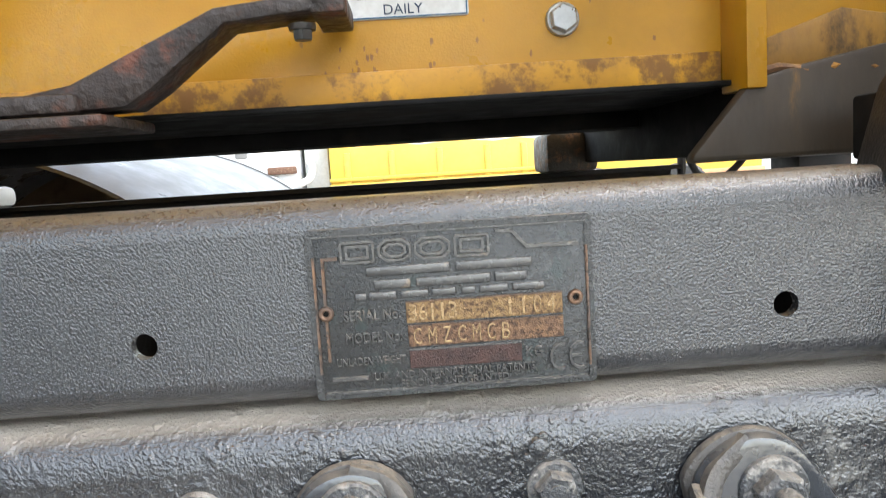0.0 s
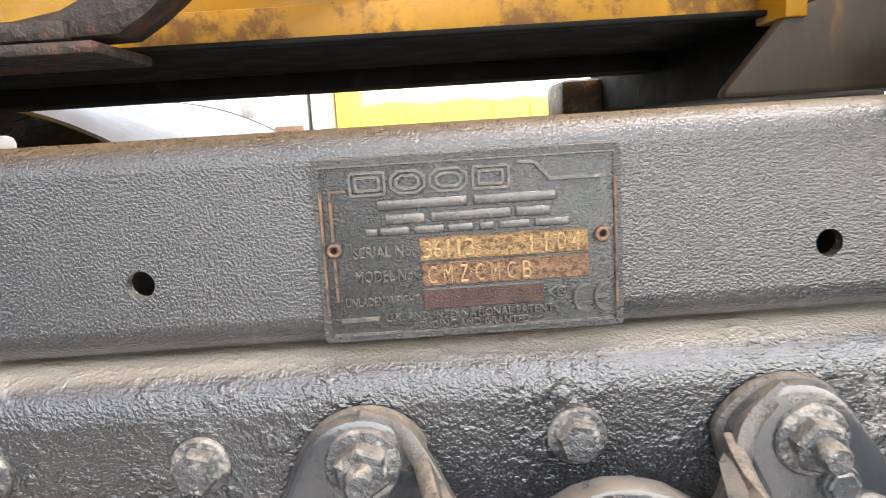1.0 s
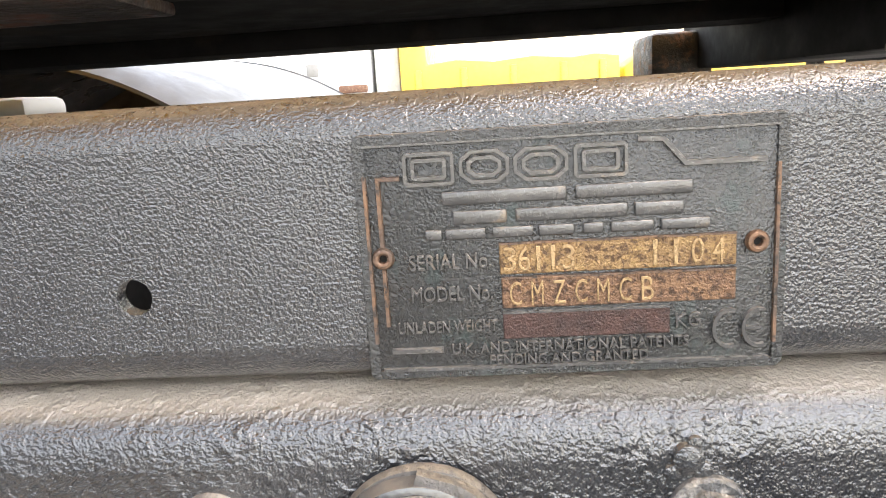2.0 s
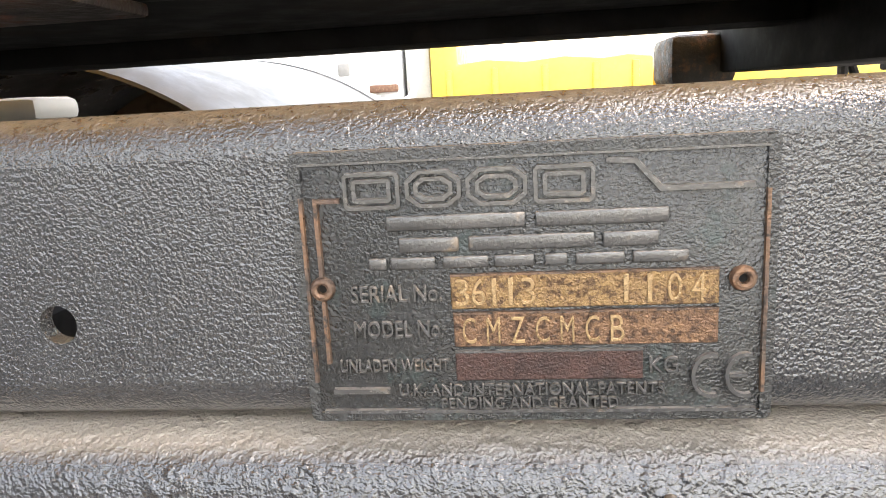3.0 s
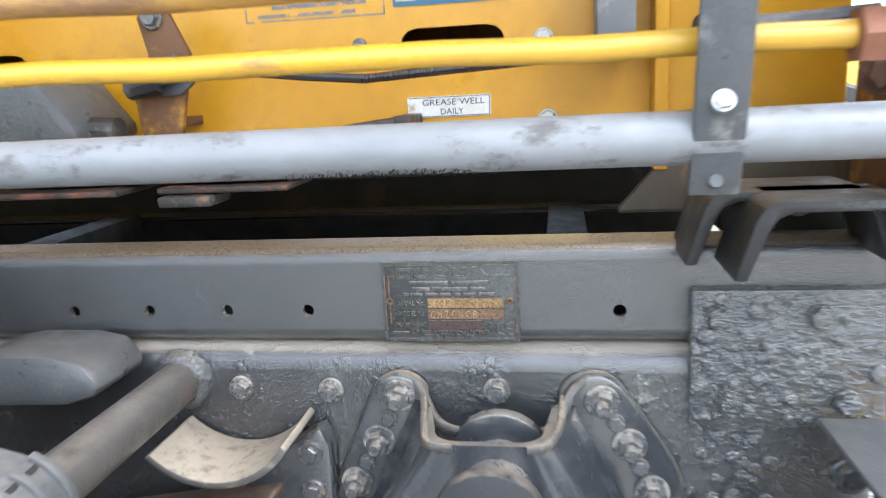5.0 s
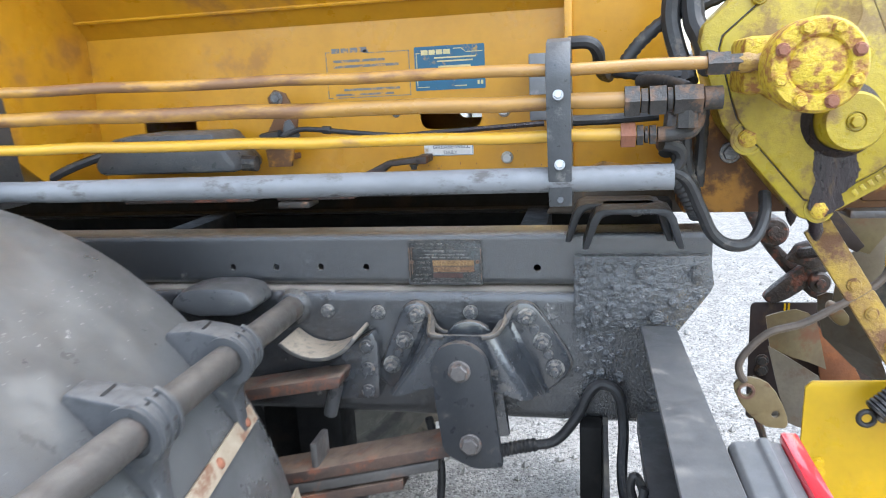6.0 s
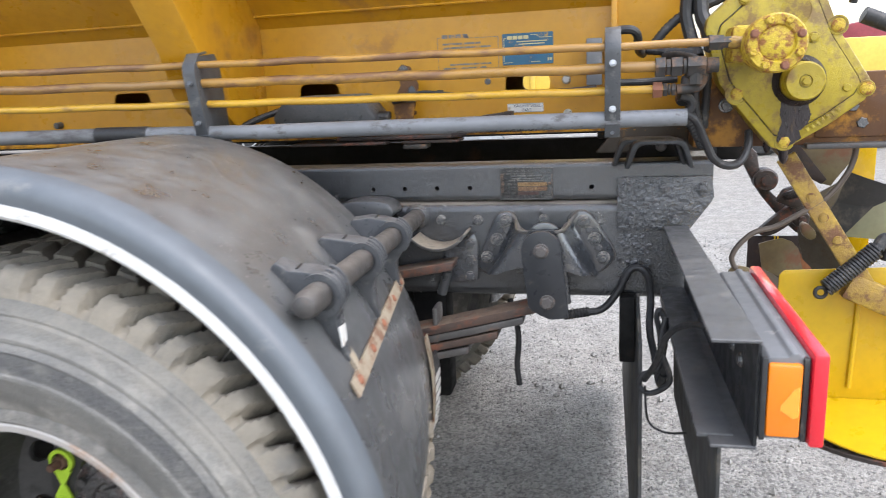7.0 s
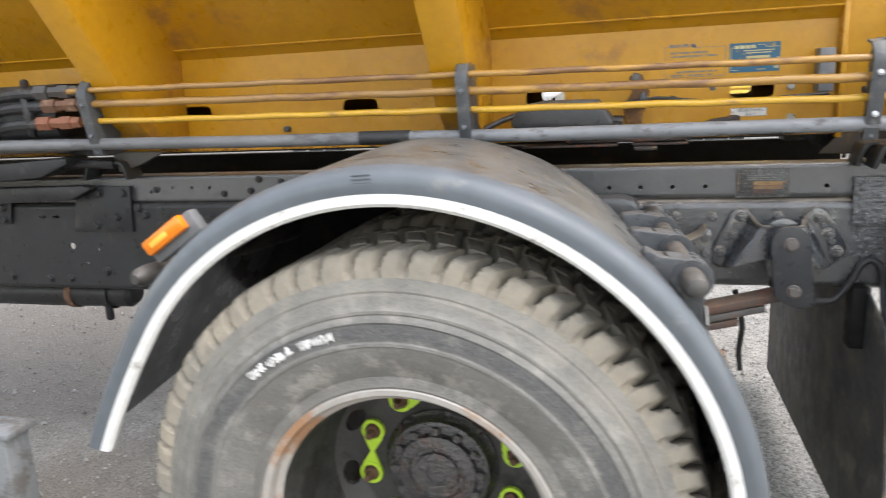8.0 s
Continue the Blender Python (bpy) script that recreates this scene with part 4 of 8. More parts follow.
def tyre_mesh():
    bm = bmesh.new()
    prof = [(0.494, 0.0045), (0.484, 0.001), (0.474, -0.005), (0.470, -0.0045), (0.466, -0.009), (0.452, -0.013), (0.446, -0.0165), (0.443, -0.0195), (0.438, -0.0195), (0.435, -0.0175), (0.428, -0.0215), (0.424, -0.0245), (0.420, -0.0225), (0.405, -0.0245),
            (0.390, -0.0245), (0.387, -0.0265), (0.382, -0.0265), (0.379, -0.0225), (0.36, -0.018), (0.335, -0.008), (0.315, 0.004), (0.303, 0.002), (0.297, -0.001), (0.291, 0.002), (0.287, 0.012), (0.283, 0.03), (0.283, 0.25), (0.32, 0.285), (0.385, 0.30), (0.47, 0.285), (0.512, 0.262)]
    lathe(bm, [(r, -h) for r, h in prof], (0, 0, 0), (0, -1, 0), 120)
    return bm


LUGS = 60


def tread_mesh():
    """The crown of the tyre: slanted slots carved between shoulder blocks and staggered centre blocks."""
    prof = [(0.494, 0.0045), (0.503, 0.0050), (0.512, 0.0065), (0.521, 0.0085), (0.531, 0.013), (0.5375, 0.020), (0.539, 0.028)] + [(0.540, 0.038 + 0.012 * k) for k in range(4)]
    prof += [(0.540, 0.083), (0.524, 0.086), (0.524, 0.092), (0.540, 0.095)] + [(0.541, 0.107 + 0.014 * k) for k in range(4)]
    prof += [(0.540, 0.161), (0.524, 0.164), (0.524, 0.170), (0.540, 0.173), (0.540, 0.20), (0.539, 0.23), (0.532, 0.25), (0.512, 0.262)]
    per = 12
    n = LUGS * per
    rng = np.random.default_rng(8)
    wear = rng.uniform(-0.002, 0.001, LUGS + 1)
    bm = bmesh.new()
    rows = []
    for r, y in prof:
        row = []
        for k in range(n):
            lug_no, a = k // per, 2 * math.pi * k / n
            if y < 0.09:
                ph = (k / per + 9.0 * y + 0.10 * math.sin(lug_no * 2.1)) % 1.0
            elif y < 0.168:
                ph = (k / per + 0.5 - 6.0 * (y - 0.09)) % 1.0
            else:
                ph = (k / per + 7.0 * (y - 0.168)) % 1.0
            d = abs(ph - 0.5) * 2
            cut_ = min(1.0, max(0.0, (0.34 - d) / 0.12))
            floor_ = 0.509
            rr = r + wear[lug_no] * (r > 0.52)
            rr = rr - cut_ * max(0.0, rr - floor_)
            yy = y + cut_ * max(0.0, 0.018 - y) * (r > 0.500)
            row.append(bm.verts.new((rr * math.cos(a), yy, rr * math.sin(a))))
        rows.append(row)
    for a, b in zip(rows, rows[1:]):
        for k in range(n):
            bm.faces.new((a[k], a[(k + 1) % n], b[(k + 1) % n], b[k]))
    return bm


def wheel(name, y_out, sgn, front):
    """A dual-wheel tyre whose outer wall stands at y_out; sgn 1 faces -y."""
    turn = Matrix.Translation((WX, y_out + sgn * 0.0265, WZ)) @ Matrix.Diagonal((1, sgn, 1, 1))
    bm = bmesh.new()
    merge(bm, tyre_mesh(), turn)
    ty = tagged(new("wheel"), "dusty lug-treaded tyre on an oily black wheel" if front else "dusty twin wheel")
    ty.parent = lorry
    part("tyre", bm, M_TYRE, ty, "dusty worn rubber tyre with lug tread", sharp=25)
    bm = bmesh.new()
    merge(bm, tread_mesh(), turn)
    part("tread", bm, M_TREAD, ty, "tread blocks caked with dried mud", sharp=40)
    if not front:
        return ty
    bm = bmesh.new()
    tmp = bmesh.new()
    lathe(tmp, [(0.296, 0.004), (0.290, -0.001), (0.280, 0.0), (0.275, 0.008), (0.274, 0.022), (0.262, 0.030)], (0, 0, 0), (0, 1, 0), 96)
    merge(bm, tmp, turn)
    part("rim_flange", bm, M_RIMEDGE, ty, "bare metal rim edge with rust")
    bm = bmesh.new()
    tmp = bmesh.new()
    # dished disc with hand holes
    lathe(tmp, [(0.264, 0.028), (0.258, 0.06), (0.254, 0.16), (0.250, 0.205), (0.238, 0.235)], (0, 0, 0), (0, 1, 0), 96)
    holes = []
    for k in range(10):
        a = radians(36 * k + 10)
        c = (0.212 * math.cos(a), 0.212 * math.sin(a))
        holes.append([(c[0] + 0.030 * math.cos(b) * -math.sin(a) + 0.017 * math.sin(b) * math.cos(a), c[1] + 0.030 * math.cos(b) * math.cos(a) + 0.017 * math.sin(b) * math.sin(a)) for b in (2 * math.pi * j / 14 for j in range(14))])
    disc = bmesh.new()
    prism(disc, ring(0, 0, 0.239, 60), 0.0, 0.012, "xz", holes)
    for v in disc.verts:
        r = math.hypot(v.co.x, v.co.z)
        v.co.y += 0.235 + 0.045 * min(1.0, max(0.0, (0.239 - r) / 0.055))
    merge(tmp, disc)
    merge(bm, tmp, turn)
    part("wheel_disc", bm, M_RIM, ty, "oily black dished wheel disc with hand holes")
    bm = bmesh.new()
    tmp = bmesh.new()
    lathe(tmp, [(0.192, 0.282), (0.190, 0.275), (0.130, 0.273), (0.128, 0.282)], (0, 0, 0), (0, 1, 0), 60)
    merge(bm, tmp, turn)
    part("nut_ring", bm, M_NUTRING, ty, "rust-brown ring under the wheel nuts")
    bm = bmesh.new()
    tmp = bmesh.new()
    lathe(tmp, [(0.128, 0.29), (0.126, 0.262), (0.118, 0.255), (0.112, 0.235), (0.104, 0.232), (0.100, 0.238), (0.088, 0.236), (0.084, 0.222), (0.062, 0.218), (0.058, 0.226), (0.05, 0.226), (0.047, 0.218), (0.022, 0.216), (0.019, 0.221), (0, 0.221)], (0, 0, 0), (0, 1, 0), 60)
    merge(bm, tmp, turn)
    part("hub", bm, M_GREASE, ty, "greasy black wheel hub")
    for k in range(12):
        a = radians(30 * k)
        bolt(ty, (WX + 0.094 * math.cos(a), y_out + 0.0265 + 0.238, WZ + 0.094 * math.sin(a)), 0.011, 0.014, M_GREASE, washer=1.2, name="hub_bolt")
    for k in range(10):
        a = radians(36 * k + 18 - 6)
        c = (WX + 0.1675 * math.cos(a), y_out + 0.0265 + 0.274, WZ + 0.1675 * math.sin(a))
        bolt(ty, c, 0.0165, 0.022, M_RUSTY, stud=0.022, washer=1.25, name="wheel_nut", label="rust-brown wheel nut")
        if k % 2 == 0:
            a2 = a + radians(36)
            c2 = (WX + 0.1675 * math.cos(a2), c[1], WZ + 0.1675 * math.sin(a2))
            bm = bmesh.new()
            for p in (c, c2):
                lathe(bm, [(0.0185, 0.006), (0.0185, 0.016), (0.0265, 0.016), (0.0265, 0.006), (0.0185, 0.006)], p, (0, -1, 0), 24)
            m0, m1 = Vector(c), Vector(c2)
            w = (m1 - m0).normalized()
            s = Vector((-w.z, 0, w.x))
            mid = (m0 + m1) / 2
            for p, q in ((m0, 1), (m1, -1)):
                e = p + w * q * 0.020
                quad = [e + s * 0.021, e - s * 0.021, mid - s * 0.004, mid + s * 0.004]
                f = [bm.verts.new(v + Vector((0, -0.008, 0))) for v in quad] + [bm.verts.new(v + Vector((0, -0.014, 0))) for v in quad]
                for idx in ((0, 1, 2, 3), (4, 7, 6, 5), (0, 4, 5, 1), (1, 5, 6, 2), (2, 6, 7, 3), (3, 7, 4, 0)):
                    bm.faces.new([f[i] for i in idx])
            part("nut_indicator", bm, M_GREEN, ty, "fluorescent yellow-green linked nut indicator")
    return ty


near = wheel("wheel", -0.8765, 1, True)
wheel("wheel", -0.552, 1, False)
wheel("wheel", 1.32, 1, False)
wheel("wheel", 0.995, 1, False)
# chalked marks on the tyre wall, too worn to read: bars along the ring
rng = random.Random(12)
bm = bmesh.new()
for a0, count in ((131.0, 3), (124.0, 4), (114.0, 5)):
    for k in range(count):
        for _ in range(2):
            a, r = radians(a0 - 2.0 * k + rng.uniform(-0.4, 0.4)), 0.408 + rng.uniform(-0.003, 0.003)
            pts = []
            for i in range(7):
                t = a - radians(0.26 * i + rng.uniform(-0.35, 0.35))
                q = r + 0.008 * math.sin(i * rng.uniform(1.1, 2.0) + k)
                pts.append((WX + q * math.cos(t), -0.8745, WZ + q * math.sin(t)))
            sweep(bm, pts, 0.0017, 5)
tagged(part("chalk_mark", bm, M_WHITE, near, "white chalk marks on the tyre wall"), kind="stuff")

# ---- mudguards ----
GX, GZ, GR = -0.7147, 0.6045, 0.619
YO, YI = -0.872, -0.172


def guard_at(a, r, y):
    """A point of the guard, whose drum leans forward and in towards its inner edge; its front end straightens out."""
    f = (y - YO) / (YI - YO) if y < 0.3 else (1.66 - y) / 0.80
    f = min(1.0, max(0.0, f))
    t = radians(a)
    r = r - 0.030 * f + 0.050 * (max(0.0, a - 146.0) / 28.0) ** 2 * (r > 0.3)
    return Vector((GX - 0.083 * f + r * math.cos(t), y, GZ + 0.0234 * f + r * math.sin(t)))


def mudguard(y_out, y_in, a0, a1, label):
    """A half-round guard with a rolled outer lip; y_out is the lip's plane."""
    s = 1 if y_in > y_out else -1
    prof = [(GR - 0.043, y_out + s * 0.012), (GR - 0.041, y_out + s * 0.003), (GR - 0.026, y_out), (GR - 0.014, y_out + s * 0.003), (GR - 0.004, y_out + s * 0.016), (GR, y_out + s * 0.036), (GR + 0.002, y_out + s * 0.08)]
    prof += [(GR + 0.003, y_out + s * 0.2), (GR + 0.003, y_in - s * 0.2), (GR + 0.001, y_in - s * 0.03), (GR - 0.012, y_in), (GR - 0.018, y_in)]
    prof += [(GR - 0.012, y_in - s * 0.05), (GR - 0.004, y_in - s * 0.2), (GR - 0.004, y_out + s * 0.08), (GR - 0.012, y_out + s * 0.02), (GR - 0.037, y_out + s * 0.014)]
    bm = bmesh.new()
    n = 72
    rows = [[bm.verts.new(guard_at(a0 + (a1 - a0) * k / n, r, y)) for k in range(n + 1)] for r, y in prof]
    for a, b in zip(rows, rows[1:] + rows[:1]):
        for k in range(n):
            bm.faces.new((a[k], a[k + 1], b[k + 1], b[k]))
    bm.faces.new([r[0] for r in rows])
    bm.faces.new([r[-1] for r in reversed(rows)])
    return part("mudguard", bm, M_GUARD, lorry, label, sharp=50)


guard = mudguard(YO, YI, -14, 173.5, "dusty black plastic mudguard with a white edge")
far_guard = mudguard(1.66, 0.86, -14, 173.5, "dusty dark plastic mudguard on the other side")
for g, y0, s in ((guard, YO, 1), (far_guard, 1.66, -1)):
    bm = bmesh.new()
    n = 72
    prof = [(GR - 0.040, y0 - s * 0.003), (GR - 0.056, y0 - s * 0.004), (GR - 0.062, y0 + s * 0.002), (GR - 0.060, y0 + s * 0.014), (GR - 0.041, y0 + s * 0.013)]
    rows = [[bm.verts.new(guard_at(-14 + 187.5 * k / n, r, y)) for k in range(n + 1)] for r, y in prof]
    for a, b in zip(rows, rows[1:] + rows[:1]):
        for k in range(n):
            bm.faces.new((a[k], a[k + 1], b[k + 1], b[k]))
    bm.faces.new([r[0] for r in rows])
    bm.faces.new([r[-1] for r in reversed(rows)])
    part("edge_trim", bm, M_WHITE, g, "white rubber edge trim")
    # smooth outer lip face, the sky's reflection tinted into its colour
    bm = bmesh.new()
    prof = [(GR - 0.0405, y0 - s * 0.0008), (GR - 0.026, y0 - s * 0.003), (GR - 0.012, y0 + s * 0.0), (GR - 0.001, y0 + s * 0.016), (GR + 0.0035, y0 + s * 0.042), (GR - 0.002, y0 + s * 0.044)]
    rows = [[bm.verts.new(guard_at(-14 + 187.5 * k / n, r, y)) for k in range(n + 1)] for r, y in prof]
    for a, b in zip(rows, rows[1:]):
        for k in range(n):
            bm.faces.new((a[k], a[k + 1], b[k + 1], b[k]))
    part("rolled_lip", bm, M_GLIP, g, "smooth rolled lip, grey tinted with the sky's sheen", sharp=60)


bm = bmesh.new()
n = 40
rows = [[bm.verts.new((GX + r * math.cos(t), y, GZ + r * math.sin(t))) for t in (radians(5 + 160 * k / n) for k in range(n + 1))] for r, y in ((GR - 0.01, 1.63), (0.47, 1.63), (0.47, 1.638), (GR - 0.01, 1.638))]
for a, b in zip(rows, rows[1:] + rows[:1]):
    for k in range(n):
        bm.faces.new((a[k], a[k + 1], b[k + 1], b[k]))
part("spray_skirt", bm, M_SKIRT, far_guard, "mud-brown inner skirt")


# added near-black sheet that stands for the darkness inside the arch
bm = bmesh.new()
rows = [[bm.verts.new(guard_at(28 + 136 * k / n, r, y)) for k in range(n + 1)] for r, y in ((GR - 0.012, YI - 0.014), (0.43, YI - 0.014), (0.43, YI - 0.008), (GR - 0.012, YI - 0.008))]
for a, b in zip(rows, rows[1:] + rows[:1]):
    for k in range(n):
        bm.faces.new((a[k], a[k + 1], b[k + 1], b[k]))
part("arch_shade_sheet", bm, M_DARK, guard)


def on_guard(a, dr, y):
    return guard_at(a, GR + 0.003 + dr, y)


# stay tubes and their saddle clamps
bm = bmesh.new()
sweep(bm, [(-0.268, -0.0, 0.986), (-0.262, -0.1, 0.99), (-0.222, -0.775, 1.016), (-0.2205, -0.795, 1.0165), (-0.219, -0.81, 1.0165), (-0.2185, -0.815, 1.0165)], [0.021, 0.021, 0.021, 0.0205, 0.016, 0.008], 20)
part("stay_tube", bm, M_TUBE, guard, "black steel mudguard stay tube")
bm = bmesh.new()
lathe(bm, [(0.032, 0), (0.031, 0.006), (0.027, 0.012), (0.022, 0.014)], (-0.268, FACE, 0.986), seg=20)
part("weld_collar", bm, M_LUMPY, guard)
bm = bmesh.new()
sweep(bm, [(-1.19, 0.0, 0.97), (-1.30, -0.70, 0.992), (-1.302, -0.73, 0.992), (-1.303, -0.745, 0.992)], [0.022, 0.022, 0.020, 0.010], 18)
part("stay_tube", bm, M_TUBE, guard)


def clamp(y):
    """A moulded saddle clamp over the stay tube, with a flat tongue up the guard and a leg down it."""
    f = (y + 0.1) / -0.675
    c = Vector((-0.262 + 0.04 * f, y, 0.99 + 0.026 * f))
    mid = guard_at(0, 0, y)
    mid.x += 0.030 * min(1.0, (y - YO) / (YI - YO))
    a0 = math.degrees(math.atan2(c.z - mid.z, c.x - mid.x))
    rr = (on_guard(a0, 0, y) - mid).length
    hc = math.hypot(c.x - mid.x, c.z - mid.z) - rr
    out = [(-0.104, -0.002), (-0.105, 0.004), (-0.070, 0.013), (-0.046, 0.024), (-0.031, hc + 0.002)]
    out += [(0.0305 * math.cos(radians(a)), hc + 0.0305 * math.sin(radians(a))) for a in range(170, 54, -10)]
    out += [(0.036, hc + 0.008), (0.058, hc - 0.014), (0.076, 0.014), (0.080, 0.010), (0.078, -0.002)]
    bm = bmesh.new()
    prism(bm, out, -0.027, 0.027, "xz", bev=0.004)
    def lay(mesh):
        for v in mesh.verts:
            u, d, w = v.co
            if u < -0.036:
                d = d * (1.0 - 0.72 * (-u - 0.036) / 0.069) - 0.006 * (-u - 0.036) / 0.069
            elif u > 0.045:
                d *= 1.0 - 0.25 * (u - 0.045) / 0.035
            v.co = on_guard(a0 + math.degrees(u / rr), w, y + d)
        return mesh

    cl = part("saddle_clamp", lay(bm), M_CLAMP, lorry, "ribbed dark grey plastic tube clamp")
    for k, up in ((-0.0215, 0.034), (0.0, 0.0335), (0.0215, 0.034)):
        arc = [(up * math.cos(radians(a)), hc + up * math.sin(radians(a))) for a in range(178, 44, -8)] + [(0.022 * math.cos(radians(a)), hc + 0.022 * math.sin(radians(a))) for a in range(50, 178, 8)]
        part("rib", lay(prism(bmesh.new(), arc, k - 0.004, k + 0.004, "xz", bev=0.001)), M_CLAMP, cl)
    bm = bmesh.new()
    lathe(bm, [(0.032, 0), (0.032, 0.005), (0.022, 0.005)], (0.0, -0.026, hc), (0, -1, 0), 28)
    part("collar", lay(bm), M_CLAMP, cl)
    slots = [(0.050, hc - 0.006, 0.0, 0.028), (-0.040, 0.0275, 0.012, 0.016), (-0.040, 0.0275, -0.013, 0.016)]
    slots += [(0.0305 * math.cos(radians(a)), hc + 0.0305 * math.sin(radians(a)), d, 0.009) for a in (118, 62) for d in (-0.0108, 0.0108)]
    for u0, h, d0, w0 in slots:
        bm = bmesh.new()
        box(bm, u0 - 0.0016, u0 + 0.0016, d0 - w0 / 2, d0 + w0 / 2, h - 0.004, h + 0.0022)
        for v in bm.verts:
            v.co = on_guard(a0 + math.degrees(v.co.x / rr), v.co.z, y + v.co.y)
        part("slot", bm, M_RUBBER, cl)
    return a0 - math.degrees(0.074 / rr)


for y in (-0.715, -0.482, -0.252):
    low = clamp(y)
    bm = bmesh.new()
    rows = [[bm.verts.new(on_guard(low + (27.0 - low) * k / 5, dr, y + dy)) for dy, dr in ((-0.011, -0.001), (-0.011, 0.006), (0.011, 0.006), (0.011, -0.001))] for k in range(6)]
    for p, q in zip(rows, rows[1:]):
        for k in range(4):
            bm.faces.new((p[k], p[(k + 1) % 4], q[(k + 1) % 4], q[k]))
    bm.faces.new(rows[0])
    bm.faces.new(list(reversed(rows[-1])))
    part("tie_strap", bm, M_STRAP, guard, "cream strap with rust spots")
bm = bmesh.new()
rng = random.Random(31)
for q in range(260):
    if q < 70:
        a, y, r = rng.uniform(42, 95), rng.uniform(-0.82, -0.26), rng.uniform(0.0008, 0.0030)
    else:
        y = rng.uniform(-0.80, -0.24)
        a, r = rng.gauss(52.0, 3.5), rng.uniform(0.0006, 0.0018)
    k0 = rng.uniform(0, 6)
    ring_ = [on_guard(a + math.degrees(r * (0.6 + 0.5 * math.sin(j * 2.3 + k0)) * math.cos(j) / GR), 0.0006, y + 1.5 * r * (0.7 + 0.4 * math.sin(j * 1.7 + k0)) * math.sin(j)) for j in (2 * math.pi * i / 8 for i in range(8))]
    bm.faces.new([bm.verts.new(p) for p in ring_])
tagged(part("dried_splash", bm, M_SPECK, guard, "pale dried splashes"), kind="stuff")
bm = bmesh.new()
vs = []
for h in (0.0, 0.0025):
    for u, d, w in ((-0.086, -0.027, 0.0085), (-0.086, 0.004, 0.0085), (-0.064, 0.008, 0.0205), (-0.058, -0.027, 0.0225)):
        vs.append(bm.verts.new(on_guard(39.2 + math.degrees(u / 0.62), w + h, -0.715 + d)))
for f in ((3, 2, 1, 0), (4, 5, 6, 7), (0, 1, 5, 4), (1, 2, 6, 5), (2, 3, 7, 6), (3, 0, 4, 7)):
    bm.faces.new([vs[i] for i in f])
part("scuff", bm, M_STICK, guard, "white scuffed patch on a clamp leg")
bm = bmesh.new()
a_, b_ = 27.4, 25.0
rows = []
for y in np.linspace(-0.775, -0.215, 14):
    rows.append([bm.verts.new(on_guard(a, dr, y)) for a, dr in ((a_, 0.0025), (a_, 0.0065), (b_, 0.0065), (b_, 0.0025))])
for p, q in zip(rows, rows[1:]):
    for k in range(4):
        bm.faces.new((p[k], p[(k + 1) % 4], q[(k + 1) % 4], q[k]))
bm.faces.new(rows[0])
bm.faces.new(list(reversed(rows[-1])))
strap = part("cross_strap", bm, M_STRAP, lorry, "peeling cream cross strap with rusty rivets")
for y in (-0.74, -0.62, -0.50, -0.36, -0.25):
    bm = bmesh.new()
    c = on_guard(26.2, 0.006, y)
    lathe(bm, [(0.008, 0), (0.007, 0.003), (0.003, 0.0045), (0, 0.005)], c, (c - Vector((GX, y, GZ))), 12)
    part("rivet", bm, M_COPRUST, strap)
# lower back panel strip
bm = bmesh.new()
rows = []
for a in np.linspace(12, -14, 12):
    rows.append([bm.verts.new(on_guard(a, dr, y)) for y, dr in ((YI - 0.057, 0.0015), (YI - 0.057, 0.0055), (YI - 0.014, 0.0055), (YI - 0.014, 0.0015))])
for p, q in zip(rows, rows[1:]):
    for k in range(4):
        bm.faces.new((p[k], p[(k + 1) % 4], q[(k + 1) % 4], q[k]))
bm.faces.new(rows[0])
bm.faces.new(list(reversed(rows[-1])))
part("edge_strip", bm, M_STRAP, guard)
bm = bmesh.new()
rows = [[bm.verts.new(on_guard(a, dr, y)) for y, dr in ((YI - 0.014, -0.004), (YI - 0.014, 0.002), (YI + 0.058, 0.002), (YI + 0.058, -0.004))] for a in np.linspace(6, -14, 10)]
for p, q in zip(rows, rows[1:]):
    for k in range(4):
        bm.faces.new((p[k], p[(k + 1) % 4], q[(k + 1) % 4], q[k]))
bm.faces.new(rows[0])
bm.faces.new(list(reversed(rows[-1])))
spray = part("spray_flap", bm, M_RUBBER, lorry, "black spray flap with worn white bars")
for k in range(6):
    bm = bmesh.new()
    a = 1.0 - 2.4 * k
    vs = [bm.verts.new(on_guard(a + da, 0.0045, y)) for y, da in ((YI - 0.006, 0.0), (YI + 0.050, 0.5), (YI + 0.050, -0.9), (YI - 0.006, -1.4))]
    vs += [bm.verts.new(on_guard(a + da, 0.0015, y)) for y, da in ((YI - 0.006, 0.0), (YI + 0.050, 0.5), (YI + 0.050, -0.9), (YI - 0.006, -1.4))]
    for f in ((0, 1, 2, 3), (7, 6, 5, 4), (0, 4, 5, 1), (1, 5, 6, 2), (2, 6, 7, 3), (3, 7, 4, 0)):
        bm.faces.new([vs[i] for i in f])
    part("printed_bar", bm, M_STICK, spray)
# moulded mark on the lip: plain bars
bm = bmesh.new()
for k in range(3):
    r0 = GR - 0.008 - 0.0065 * k
    t0, t1 = radians(91.2), radians(94.2)
    vs = [bm.verts.new((GX + r * math.cos(t), YO - 0.0015 - (0.0012 if r == r0 else 0), GZ + r * math.sin(t))) for r, t in ((r0, t0), (r0, t1), (r0 - 0.003, t1), (r0 - 0.003, t0))]
    bm.faces.new(vs)
part("moulded_mark", bm, M_GLIP, guard)
# side marker lamp
bm = bmesh.new()
dirn = Vector((0.093, 0, 0.062)).normalized()
